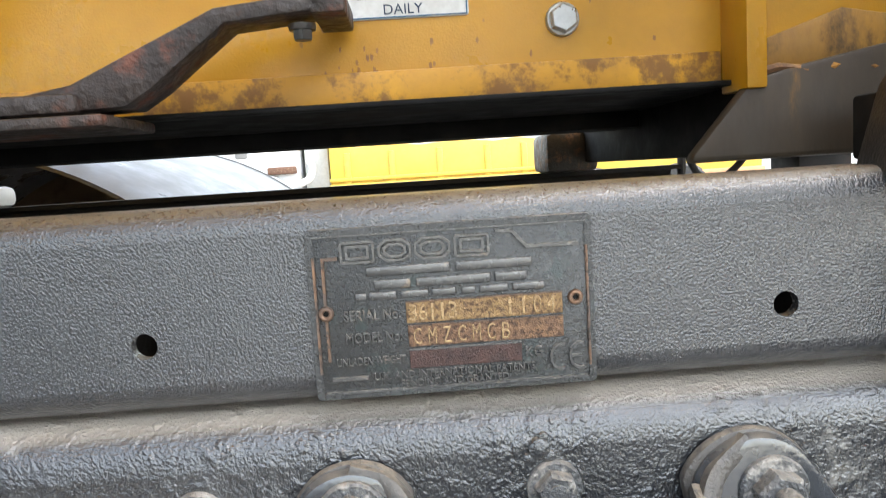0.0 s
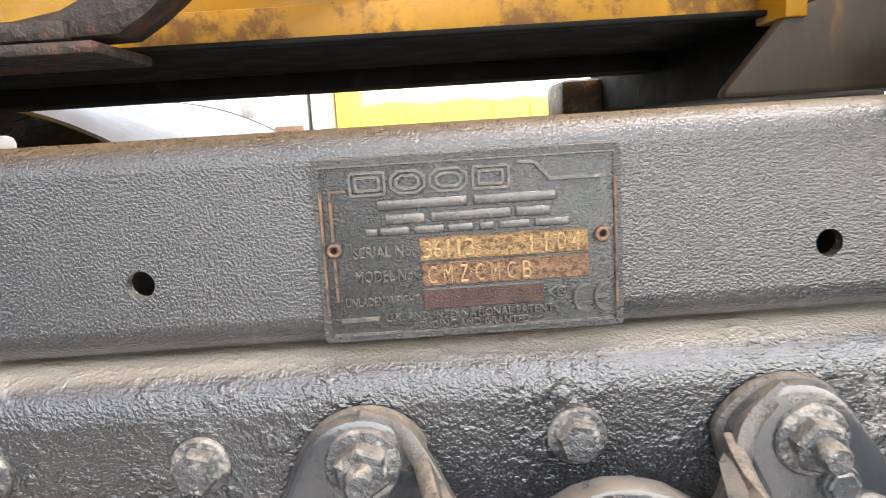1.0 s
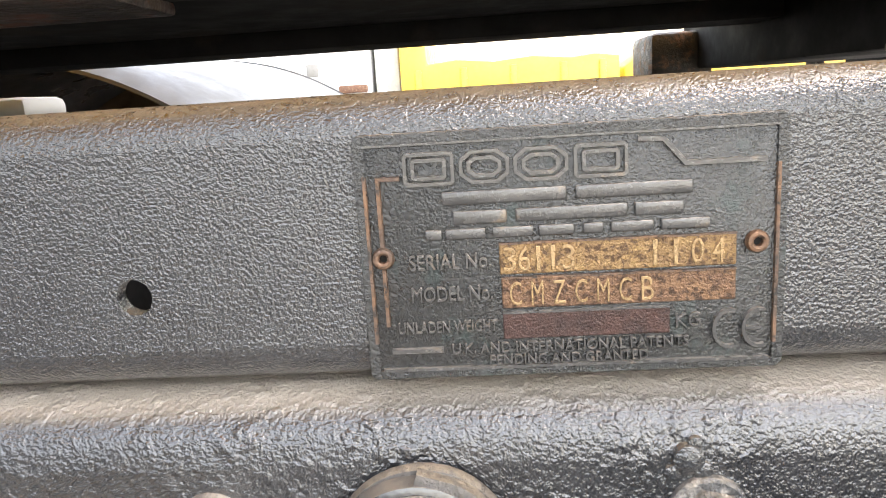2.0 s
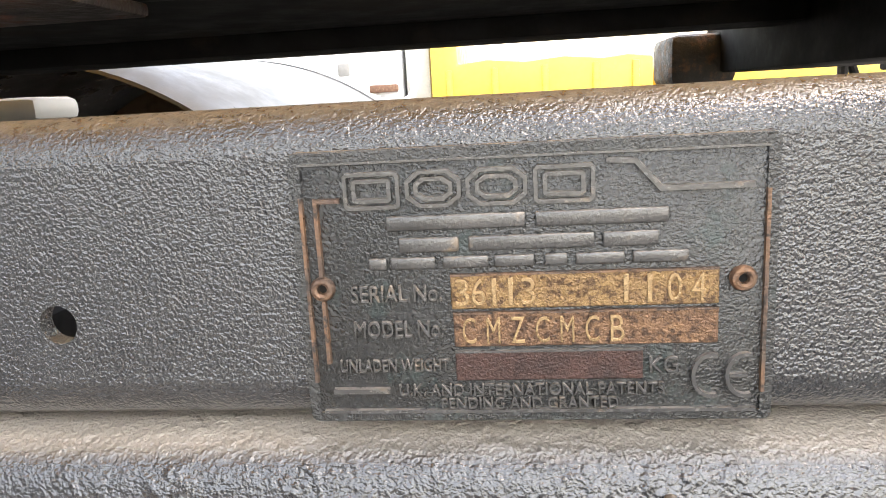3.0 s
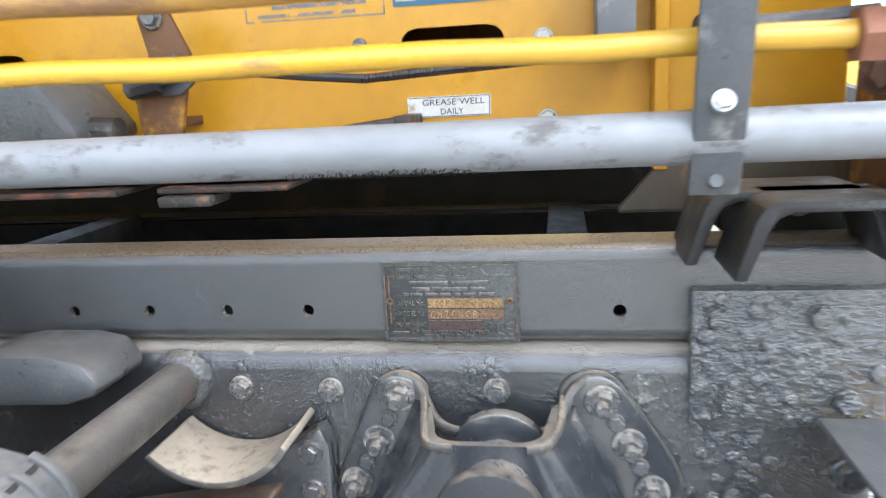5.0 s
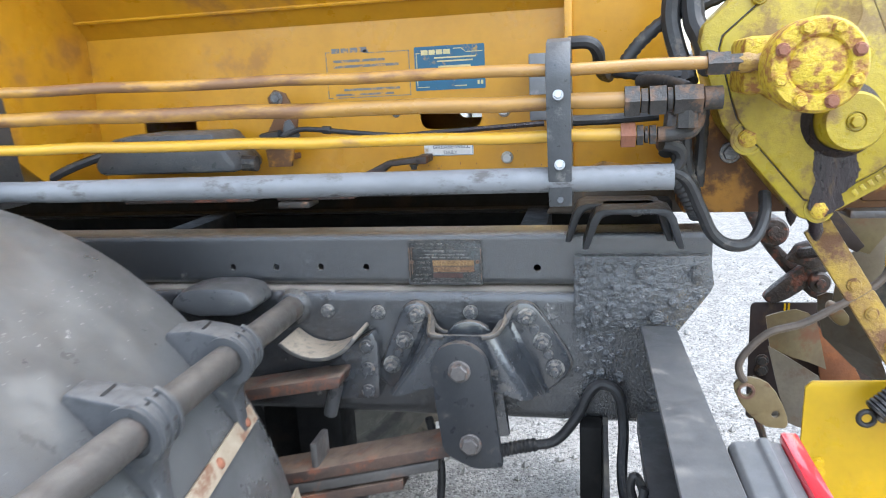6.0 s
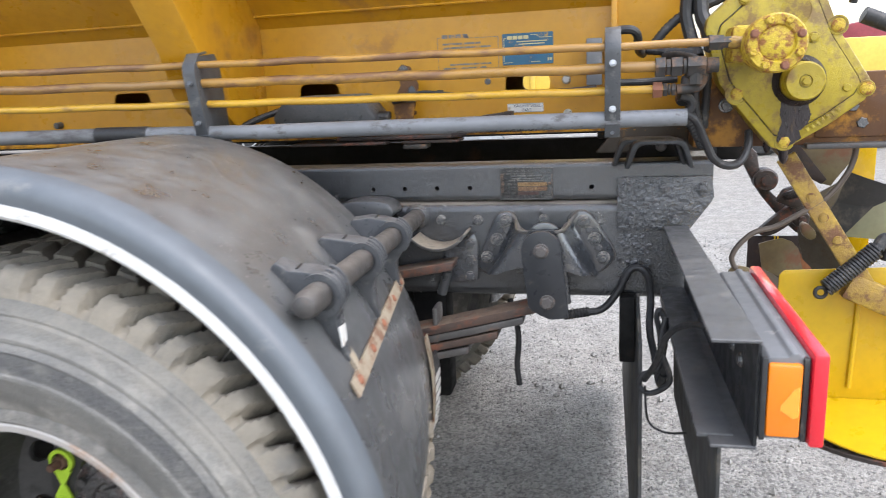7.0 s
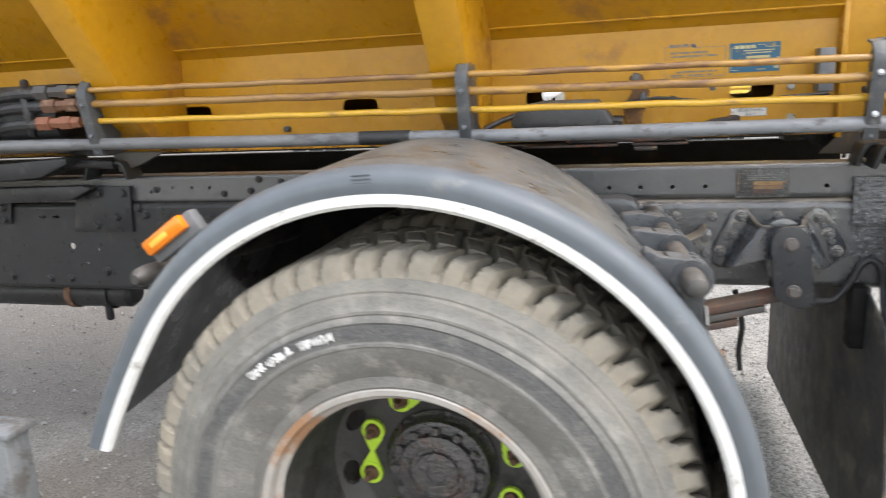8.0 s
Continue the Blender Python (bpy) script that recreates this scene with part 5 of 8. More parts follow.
nrm = Vector((-dirn.z, 0, dirn.x))


def obox(bm, c, u, v, w, lu, lv, lw, bev=0.0):
    tmp = bmesh.new()
    box(tmp, -lu / 2, lu / 2, -lv / 2, lv / 2, -lw / 2, lw / 2, bev)
    m = Matrix.Translation(c) @ Matrix((Vector(u).normalized(), Vector(v).normalized(), Vector(w).normalized())).transposed().to_4x4()
    return merge(bm, tmp, m)


c = Vector((-1.238, -0.715, 1.078))
obox(bm, c + Vector((0.012, 0.022, -0.006)), dirn, (0, 1, 0), nrm, 0.135, 0.030, 0.050, 0.006)
marker = part("side_marker", bm, M_LAMPGREY, lorry, "amber side marker lamp in a grey housing")
part("marker_lens", obox(bmesh.new(), c, dirn, (0, 1, 0), nrm, 0.112, 0.022, 0.034, 0.007), M_AMBER, marker, "amber lens")
# painted glint on the marker lens
part("highlight_patch", obox(bmesh.new(), c - dirn * 0.012 + Vector((0, -0.0105, 0)), dirn, (0, 1, 0), nrm, 0.05, 0.004, 0.012, 0.0015), M_AMBERHI, marker)

# ---- lamp bracket and tail lamp ----
arm = None
P0, P1 = Vector((0.362, -0.02, 0.0)), Vector((0.377, -0.757, 0.0))
for prof in ([(-0.062, 0.966), (0.0, 0.966), (0.0, 0.961), (-0.062, 0.961)], [(-0.005, 0.961), (0.0, 0.961), (0.0, 0.822), (-0.005, 0.822)], [(-0.058, 0.822), (0.0, 0.822), (0.0, 0.817), (-0.058, 0.817)]):
    bm = bmesh.new()
    a = [bm.verts.new((P0.x + dx * 0.85, P0.y, z)) for dx, z in prof]
    b = [bm.verts.new((P1.x + dx, P1.y, z + (0.004 if z > 0.9 else 0))) for dx, z in prof]
    for k in range(4):
        bm.faces.new((a[k], a[(k + 1) % 4], b[(k + 1) % 4], b[k]))
    bm.faces.new(a)
    bm.faces.new(list(reversed(b)))
    bmesh.ops.bevel(bm, geom=bm.edges[:], offset=0.0012, segments=1, affect="EDGES")
    # web takes a darker black: the top flange's shade is in its colour
    if arm:
        part("flange" if prof[0][1] < 0.9 else "web", bm, M_BRKT if prof[0][1] < 0.9 else M_FRONT, arm)
    else:
        arm = part("lamp_bracket", bm, M_BRKT, lorry, "dusty black channel bracket carrying the tail lamp")
bolt(arm, (0.345, FACE - 0.002, 0.905), 0.013, 0.010, M_BOLTD)
for y in (-0.66, -0.60):
    bolt(arm, (0.371, y, 0.905), 0.008, 0.006, M_BOLTD, axis=(-1, 0, 0))
bm = bmesh.new()
prof = [(0.380, 0.838), (0.380, 0.944), (0.386, 0.950), (0.408, 0.951), (0.412, 0.956), (0.420, 0.956), (0.422, 0.951), (0.434, 0.951), (0.434, 0.838)]
prism(bm, prof, -0.762, -0.352, "xz", bev=0.002)
lamp = part("tail_lamp", bm, M_LAMPGREY, lorry, "grey tail lamp with amber end lens and red rear lens")
bm = bmesh.new()
box(bm, 0.434, 0.4525, -0.775, -0.345, 0.834, 0.960, 0.004)
part("red_lens", bm, M_REDLENS, lamp, "bright red rear lens strip")
bm = bmesh.new()
box(bm, 0.3835, 0.4245, -0.770, -0.758, 0.8435, 0.9435, 0.004)
amb = part("amber_lens", bm, M_AMBER, lamp, "ribbed amber indicator lens")
# ribbed highlight of the lens, built as pale bars
bm = bmesh.new()
for k in range(9):
    x0, h = 0.4000 + 0.0024 * k, 0.004 + 0.0024 * min(k, 6)
    box(bm, x0, x0 + 0.0016, -0.7713, -0.769, 0.886 + 0.0012 * k - h * 1.2, 0.886 + 0.0012 * k + h)
part("highlight_rib", bm, M_AMBERHI, amb)
for x in (0.3795, 0.4285):
    bm = bmesh.new()
    box(bm, x - 0.0035, x + 0.0035, -0.7685, -0.756, 0.838, 0.951, 0.0015)
    part("lens_surround", bm, M_RUBBER, lamp)
# lower stiffener under the bracket, cables
bm = bmesh.new()
prism(bm, [(-0.03, 0.79), (-0.73, 0.818), (-0.73, 0.824), (-0.03, 0.822)], 0.305, 0.352, "yz", bev=0.001)
part("stiffener", bm, M_BRKT, arm)
bm = bmesh.new()
hose(bm, [(0.085, -0.05, 0.757), (0.13, -0.035, 0.760), (0.175, -0.03, 0.768), (0.21, -0.028, 0.81), (0.232, -0.026, 0.855), (0.252, -0.024, 0.868), (0.276, -0.028, 0.853), (0.284, -0.035, 0.80), (0.280, -0.08, 0.74), (0.288, -0.14, 0.70), (0.296, -0.2, 0.66), (0.30, -0.24, 0.70)], 0.0085)
part("cable", bm, M_RUBBER, lorry, "looped black rubber cable")
bm = bmesh.new()
hose(bm, [(0.088, -0.05, 0.757), (0.115, -0.04, 0.759), (0.145, -0.033, 0.762)], 0.012, 0.004)
part("corrugated_sleeve", bm, M_RUBBER, lorry)
bm = bmesh.new()
hose(bm, [(0.30, -0.24, 0.70), (0.29, -0.25, 0.79), (0.283, -0.25, 0.825), (0.29, -0.25, 0.84), (0.302, -0.25, 0.80), (0.29, -0.25, 0.72), (0.258, -0.25, 0.70), (0.252, -0.25, 0.675), (0.275, -0.26, 0.665), (0.31, -0.27, 0.70), (0.29, -0.27, 0.77), (0.30, -0.26, 0.83)], 0.006)
hose(bm, [(0.262, -0.25, 0.69), (0.278, -0.31, 0.75), (0.292, -0.38, 0.832), (0.316, -0.45, 0.880), (0.350, -0.52, 0.902), (0.366, -0.59, 0.906)], 0.006)
hose(bm, [(0.262, -0.26, 0.68), (0.27, -0.25, 0.60), (0.30, -0.27, 0.585), (0.34, -0.3, 0.60)], 0.0025)
part("cable", bm, M_RUBBER, lorry, "coiled black lamp cable tied in a bundle")
# mud flaps
bm = bmesh.new()
prism(bm, [(1.2, 0.80), (-0.03, 0.80), (-0.03, 0.785), (-0.17, 0.74), (-0.20, 0.66), (-0.262, 0.34), (-0.29, 0.12), (0.1, 0.10), (1.2, 0.075)], 0.252, 0.260, "yz", bev=0.001)
part("mud_flap", bm, M_FLAP, lorry, "wide dusty rubber mud flap")
bm = bmesh.new()
prism(bm, [(-0.30, 0.70), (-0.315, 0.72), (-0.62, 0.75), (-0.62, 0.64), (-0.60, 0.545), (0.06, 0.515), (0.10, 0.60), (0.05, 0.80), (-0.30, 0.80)], 0.350, 0.356, "yz", bev=0.001)
flap = part("mud_flap", bm, M_FLAP, lorry, "dark rubber flap below the lamp bracket")
bm = bmesh.new()
for k in range(5):
    bolt(flap, (0.225, -0.03, 0.77 - 0.025 * k), 0.006, 0.006, M_BOLTD, axis=(-1, 0, 0))
box(bm, 0.215, 0.25, -0.04, 0.02, 0.64, 0.80, 0.004)
part("flap_hanger", bm, M_DARK, lorry)
# galvanised side box ahead of the wheel
bm = bmesh.new()
box(bm, -2.3, -1.510, -0.93, -0.87, 0.50, 0.722, 0.004)
box(bm, -2.3, -1.497, -0.935, -0.86, 0.712, 0.726, 0.003)
part("side_guard", bm, M_GALV, lorry, "galvanised sheet side guard")
# kit on the chassis ahead of the wheel
bm = bmesh.new()
hose(bm, [(-2.6, -0.05, 1.13), (-2.25, -0.06, 1.135), (-2.05, -0.05, 1.16), (-1.88, -0.04, 1.155)], 0.016)
hose(bm, [(-2.6, -0.03, 1.20), (-2.2, -0.05, 1.215), (-1.95, -0.05, 1.195), (-1.88, -0.06, 1.22)], 0.012)
part("air_hose", bm, M_RUBBER, lorry, "black air hoses along the chassis")
bm = bmesh.new()
prism(bm, [(-2.6, 1.10), (-2.1, 1.125), (-1.99, 1.165), (-1.99, 1.185), (-2.6, 1.15)], -0.12, -0.02, bev=0.004)
prism(bm, [(-2.5, 1.03), (-2.05, 1.045), (-1.97, 1.08), (-2.0, 1.09), (-2.5, 1.085)], -0.06, -0.02, bev=0.004)
part("tank_bracket", bm, M_FRONT, lorry)

# ---- the gritter body on its subframe ----
gritter = thing("salt_spreader", "amber-yellow salt spreader on a black subframe", "salt spreader")
HOLES = [(-0.136, 1.054), (-0.217, 1.054), (-0.298, 1.054), (-0.379, 1.0535), (0.150, 1.053), (-1.718, 1.072), (-1.649, 1.071), (-1.587, 1.070), (-1.797, 1.060)]
SUB = 0.0025
bm = channel(bmesh.new(), -3.6, 0.415, SUB, 1.0225, 1.1125, t=0.006, r=0.013, flange=0.05, holes=[ring(x, z, 0.0058, 20) for x, z in HOLES])
sub = part("subframe_rail", bm, M_BLACK, gritter, "black painted subframe channel with drilled holes")
# far subframe rail, shade of the gap coloured in
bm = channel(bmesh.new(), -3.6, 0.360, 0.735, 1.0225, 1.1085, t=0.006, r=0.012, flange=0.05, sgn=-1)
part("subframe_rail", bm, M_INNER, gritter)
for x in (-1.9, -0.75, 0.11):
    bm = bmesh.new()
    box(bm, x - 0.03, x + 0.03, 0.06, 0.68, 0.985, 1.035, 0.004)
    part("crossmember", bm, M_DARK, gritter)
for x, z in ((-1.777, 1.066), (-1.537, 1.051), (-1.445, 1.059), (-1.414, 1.094), (-1.30, 1.052), (-1.34, 1.085)):
    bolt(sub, (x, SUB, z), 0.008, 0.008, M_FRONT)

# sheet added behind the right-hand hole to keep it dark
bm = bmesh.new()
box(bm, 0.02, 0.185, 0.056, 0.062, 1.02, 1.085)
part("hole_backing", bm, M_DARK, sub)
bm = bmesh.new()
box(bm, -0.68, -0.55, 0.60, 0.69, 1.109, 1.137, 0.010)
part("junction_box", bm, M_BGARCH, gritter, "pale grey junction box")

# rating plate
PL, PR, PB, PT = -0.0625, 0.0625, 1.0245, 1.1003
PY = SUB - 0.0022
bm = prism(bmesh.new(), rounded(PL, PR, PB, PT, 0.0022, 3), PY, SUB - 0.0001, bev=0.0004)
plate = part("data_plate", bm, M_PLATE, gritter, "tarnished embossed metal data plate, riveted on")


def relief(name, pts, w, h=0.0009, material=M_PLATEHI, closed=False, label=""):
    """A raised line on the plate with mitred corners."""
    bm = bmesh.new()
    p = [Vector(q) for q in pts]
    n = len(p)
    left, right = [], []
    for i in range(n):
        a = p[i - 1] if i or closed else p[i]
        b = p[(i + 1) % n] if i < n - 1 or closed else p[i]
        d0 = (p[i] - a).normalized() if (p[i] - a).length else (b - p[i]).normalized()
        d1 = (b - p[i]).normalized() if (b - p[i]).length else d0
        t = (d0 + d1).normalized()
        m = Vector((-t.y, t.x)) * (w / 2) / max(0.4, t.dot(d1))
        left.append(p[i] + m)
        right.append(p[i] - m)
    rows = [[bm.verts.new((q.x, y, q.y)) for q in side] for side, y in ((left, PY), (left, PY - h), (right, PY - h), (right, PY))]
    # soften the crown
    for k in range(n):
        c = (left[k] + right[k]) / 2
        for row in (rows[1], rows[2]):
            v = row[k].co
            row[k].co = Vector((c.x + (v.x - c.x) * 0.72, v.y, c.y + (v.z - c.y) * 0.72))
    rng_ = range(n if closed else n - 1)
    for a, b in zip(rows, rows[1:]):
        for k in rng_:
            bm.faces.new((a[k], a[(k + 1) % n], b[(k + 1) % n], b[k]))
    if not closed:
        bm.faces.new([r[0] for r in rows])
        bm.faces.new([r[-1] for r in reversed(rows)])
    return part(name, bm, material, plate, label, sharp=50)


# raised frame round the plate, its ends worn to copper along the inner edge
IN = [(PL + 0.0034, PB + 0.0030), (PR - 0.0034, PB + 0.0030), (PR - 0.0034, PT - 0.0036), (PL + 0.0034, PT - 0.0036)]
bm = prism(bmesh.new(), rounded(PL + 0.0004, PR - 0.0004, PB + 0.0004, PT - 0.0004, 0.0022, 3), PY - 0.0007, PY + 0.0003, "xz", [IN])
part("plate_frame", bm, M_PLATE, plate)
relief("border_line", [(PL + 0.0044, PB + 0.0032), (PR - 0.0044, PB + 0.0032)], 0.0012, 0.0011)
relief("border_line", [(PL + 0.0030, PT - 0.0034), (PR - 0.0030, PT - 0.0034)], 0.0007, 0.0010)
for x, z0, z1 in ((PL + 0.0029, PB + 0.012, PT - 0.012), (PR - 0.0029, PB + 0.008, PT - 0.014)):
    relief("border_line", [(x, z0), (x, z1)], 0.0013, 0.0010, material=M_COPPER, label="copper-worn end border")
# maker's device: four plain slab shapes, each with a sunk line, and a stepped line
for x0, x1, cut in ((-0.0480, -0.0325, 0), (-0.0315, -0.0165, 1), (-0.0158, 0.0005, 1), (0.0015, 0.0175, 0)):
    z0, z1 = 1.0845, 1.0945
    k, h = (0.0035, 0.0028) if cut else (0.0008, 0.0008)
    loop = [(x0 + k, z0), (x1 - k, z0), (x1, z0 + h), (x1, z1 - h), (x1 - k, z1), (x0 + k, z1), (x0, z1 - h), (x0, z0 + h)]
    mx, mz = (x0 + x1) / 2, (z0 + z1) / 2
    ring_at = lambda f, g: [(mx + (x - mx) * f, mz + (z - mz) * g) for x, z in loop]
    relief("maker_shape", ring_at(0.90, 0.88), 0.0014, 0.0012, closed=True)
    relief("maker_shape", ring_at(0.60, 0.52), 0.0015, 0.0012, closed=True)
relief("stepped_line", [(0.0200, 1.0950), (0.0272, 1.0945), (0.0335, 1.0873), (0.0560, 1.0873)], 0.0018, 0.0013)
relief("stepped_line", [(-0.0490, 1.0872), (-0.0556, 1.0872), (-0.0556, 1.0668)], 0.0015, 0.0012, material=M_COPPER)
relief("stepped_line", [(-0.0556, 1.0600), (-0.0556, 1.0420)], 0.0014, 0.0012, material=M_COPPER)
relief("underline", [(-0.0550, 1.0338), (-0.0390, 1.0338)], 0.0019, 0.0013)
# address and telephone lines stand as plain word bars
for z, h, spans in ((1.0806, 0.0040, ((-0.0370, -0.0005), (0.0020, 0.0355))), (1.0747, 0.0040, ((-0.0340, -0.0180), (-0.0155, 0.0170), (0.0190, 0.0330))),
                    (1.0698, 0.0032, ((-0.0425, -0.0375), (-0.0365, -0.0245), (-0.0225, -0.0105), (-0.0090, 0.0015), (0.0040, 0.0100), (0.0120, 0.0245), (0.0265, 0.0405)))):
    for a, b in spans:
        bm = bmesh.new()
        box(bm, a, b, PY - 0.0012, PY + 0.0003, z - h / 2, z + h / 2, 0.0005, 2)
        part("word_bar", bm, M_PLATEHI, plate, sharp=60)
for text, x0, x1, z0, z1 in (("SERIAL No.", -0.0480, -0.0232, 1.0592, 1.0640), ("MODEL No.", -0.0478, -0.0232, 1.0492, 1.0540), ("UNLADEN WEIGHT", -0.0525, -0.0222, 1.0393, 1.0430), ("KG", 0.0308, 0.0382, 1.0382, 1.0428),
                             ("U.K. AND INTERNATIONAL PATENTS", -0.0365, 0.0348, 1.0322, 1.0357), ("PENDING AND GRANTED", -0.0250, 0.0228, 1.0283, 1.0317)):
    words("lettering", text, x0, x1, z0, z1, PY + 0.0002, 0.0014, M_PLATEHI, plate, bevel=0.022, thin=0.004)
for x0, x1, z0, z1, m, lab in ((-0.0208, 0.0482, 1.0568, 1.0662, M_BRASS1, "brass stamping field"), (-0.0205, 0.0482, 1.0462, 1.0556, M_BRASS2, "copper-brown stamping field"), (-0.0205, 0.0292, 1.0365, 1.0448, M_BRASS3, "dark copper stamping field")):
    bm = bmesh.new()
    box(bm, x0, x1, PY - 0.0007, PY + 0.0005, z0, z1, 0.0003, 1)
    part("stamping_field", bm, m, plate, lab)
    relief("field_edge", [(x0, z1), (x1, z1)], 0.0008, 0.0010, M_COPPER if m != M_BRASS3 else M_PLATEHI)
for text, x0, step, z0, z1 in (("36113", -0.0196, 0.00435, 1.0578, 1.0652), ("1104", 0.0232, 0.0060, 1.0578, 1.0654), ("CMZCMCB", -0.0182, 0.0065, 1.0472, 1.0545)):
    for k, ch in enumerate(text):
        w = 0.0012 if ch == "1" else 0.0036
        words("stamped_character", ch, x0 + step * k + (0.001 if ch == "1" else 0), x0 + step * k + (0.001 if ch == "1" else 0) + w, z0, z1, PY - 0.0006, 0.0006, M_STAMP, plate, bevel=0.012, thin=0.014)
for cx, a0, a1 in ((0.0466, 70, 290), (0.0552, 70, 290)):
    relief("conformity_mark", [(cx + 0.0046 * math.cos(radians(a0 + (a1 - a0) * k / 12)), 1.0372 + 0.0057 * math.sin(radians(a0 + (a1 - a0) * k / 12))) for k in range(13)], 0.0014, 0.0012, material=M_PLATEHI)
relief("conformity_mark", [(0.0512, 1.0372), (0.0558, 1.0372)], 0.0012, 0.0012)
for x in (-0.0556, 0.0540):
    bm = bmesh.new()
    lathe(bm, [(0.0034, 0), (0.0034, 0.0010), (0.0029, 0.0019), (0.0021, 0.0021), (0.0014, 0.0017), (0.0011, 0.0002)], (x, PY, 1.0634), seg=24)
    rivet = part("rivet", bm, M_COPPER, plate, "hollow copper rivet")
    bm = bmesh.new()
    lathe(bm, [(0.0012, 0.0003), (0, 0.0003)], (x, PY, 1.0634), seg=16)
    part("rivet_bore", bm, M_DARK, plate)

# ---- hopper body ----
BY = 0.165
SIDEHOLES = [(-0.066, 0.046), (-0.620, -0.508), (-1.188, -1.074), (-1.762, -1.648)]


def side(y, t, name, label=""):
    hs = [rounded(a, b, 1.268, 1.314, 0.018, 3) for a, b in SIDEHOLES]
    bm = prism(bmesh.new(), [(-3.6, 1.166), (0.206, 1.166), (0.206, 1.462), (-3.6, 1.462)], y, y + t, "xz", hs)
    return part(name, bm, M_YELLOW, gritter, label)


panel = side(BY, 0.005, "side_panel", "amber-yellow lower side panel with oblong holes")
side(0.565, 0.005, "side_panel")
# out-sloping hopper walls
for s, y0 in ((-1, BY), (1, 0.57)):
    bm = bmesh.new()
    prism(bm, [(y0, 1.462), (y0 + s * 0.52, 2.02), (y0 + s * 0.52, 2.06), (y0 - s * 0.005, 1.467)], -3.6, 0.206, "yz")
    hop = part("hopper_wall", bm, M_YELLOW, gritter, "out-sloping yellow hopper wall")
    bm = bmesh.new()
    sweep(bm, [(-3.6, y0 + s * 0.030, 1.4915), (0.206, y0 + s * 0.030, 1.4915)], 0.0035, 6)
    part("weld_seam", bm, M_YELLOW, hop)
for x0, x1 in ((-3.605, -3.6), (0.2065, 0.2115)):
    bm = prism(bmesh.new(), [(0.17, 1.468), (0.565, 1.468), (1.085, 2.03), (-0.35, 2.03)], x0, x1, "yz")
    part("hopper_end", bm, M_YELLOW, gritter, "yellow hopper end wall")
# floor of the body and sill flange; shade beneath is in their near-black colour
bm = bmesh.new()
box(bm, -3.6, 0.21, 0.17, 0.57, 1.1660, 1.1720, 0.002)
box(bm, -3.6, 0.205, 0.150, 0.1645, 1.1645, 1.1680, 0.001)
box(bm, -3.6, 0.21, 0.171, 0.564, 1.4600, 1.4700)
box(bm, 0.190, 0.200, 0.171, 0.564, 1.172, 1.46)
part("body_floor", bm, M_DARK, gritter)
# bearer coloured near black, as shaded under the body
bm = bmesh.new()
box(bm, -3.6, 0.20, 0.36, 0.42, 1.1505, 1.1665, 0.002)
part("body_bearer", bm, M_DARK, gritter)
bm = bmesh.new()
box(bm, -3.6, 0.192, 0.1625, 0.1650, 1.1665, 1.1880, 0.0008)
part("sill_edge", bm, M_SILL, gritter, "rust-stained lower edge of the body")
bm = bmesh.new()
box(bm, -0.32, -0.175, 0.08, 0.16, 1.1570, 1.1635, 0.002)
box(bm, -0.62, -0.36, 0.07, 0.16, 1.1570, 1.1640, 0.002)
ledge = part("sill_ledge", bm, M_LINK, gritter, "flaking rusty ledge under the body")
bm = bmesh.new()
box(bm, -0.315, -0.255, 0.07, 0.12, 1.1440, 1.1555, 0.003)
part("ledge_block", bm, M_GREY, ledge)
# ribs
for x0, x1 in ((-0.818, -0.716), (-1.842, -1.738), (-2.87, -2.77)):
    bm = prism(bmesh.new(), [(BY, 1.185), (0.00, 1.205), (-0.120, 1.30), (-0.158, 1.398), (-0.38, 1.70), (-0.40, 2.05), (BY, 2.05)], x0, x1, "yz", bev=0.004)
    part("rib", bm, M_YELLOW, gritter, "deep yellow box rib")
# rear post and beams
bm = bmesh.new()
box(bm, 0.198, 0.372, 0.135, 0.56, 1.172, 2.05, 0.004)
post = part("rear_post", bm, M_YELLOW, gritter, "amber-yellow rear corner post")
bm = bmesh.new()
box(bm, 0.193, 0.206, 0.128, 0.166, 1.160, 1.60, 0.0015)
part("post_flange", bm, M_YELLOW, post)
# bolster and rear bearer: body's shade put into a near-black colour
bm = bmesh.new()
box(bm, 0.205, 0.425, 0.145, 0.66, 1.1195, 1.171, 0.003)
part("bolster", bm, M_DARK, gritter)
bm = bmesh.new()
prism(bm, [(0.198, 1.166), (0.160, 1.122), (0.158, 1.1165), (0.425, 1.1165), (0.425, 1.183), (0.28, 1.183), (0.222, 1.172)], 0.130, 0.143, "xz", bev=0.003)
part("gusset", bm, M_BOLSTER, gritter, "rust-brown gusset beneath the rear post")
bm = bmesh.new()
box(bm, 0.425, 0.592, 0.655, 0.745, 1.113, 1.168, 0.003)
box(bm, 0.513, 0.588, 0.66, 0.74, 1.03, 1.1145, 0.003)
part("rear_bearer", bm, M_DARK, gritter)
bm = bmesh.new()
hose(bm, [(0.3655, 0.70, 1.135), (0.3655, 0.70, 1.112), (0.365, 0.70, 1.08), (0.36, 0.69, 1.04)], 0.0058)
hose(bm, [(0.372, 0.70, 1.130), (0.379, 0.70, 1.110), (0.389, 0.70, 1.093), (0.407, 0.70, 1.085), (0.429, 0.70, 1.089), (0.450, 0.70, 1.106), (0.462, 0.70, 1.125)], 0.0050)
part("looped_hose", bm, M_RUBBER, gritter, "black hose loop hanging under the body")
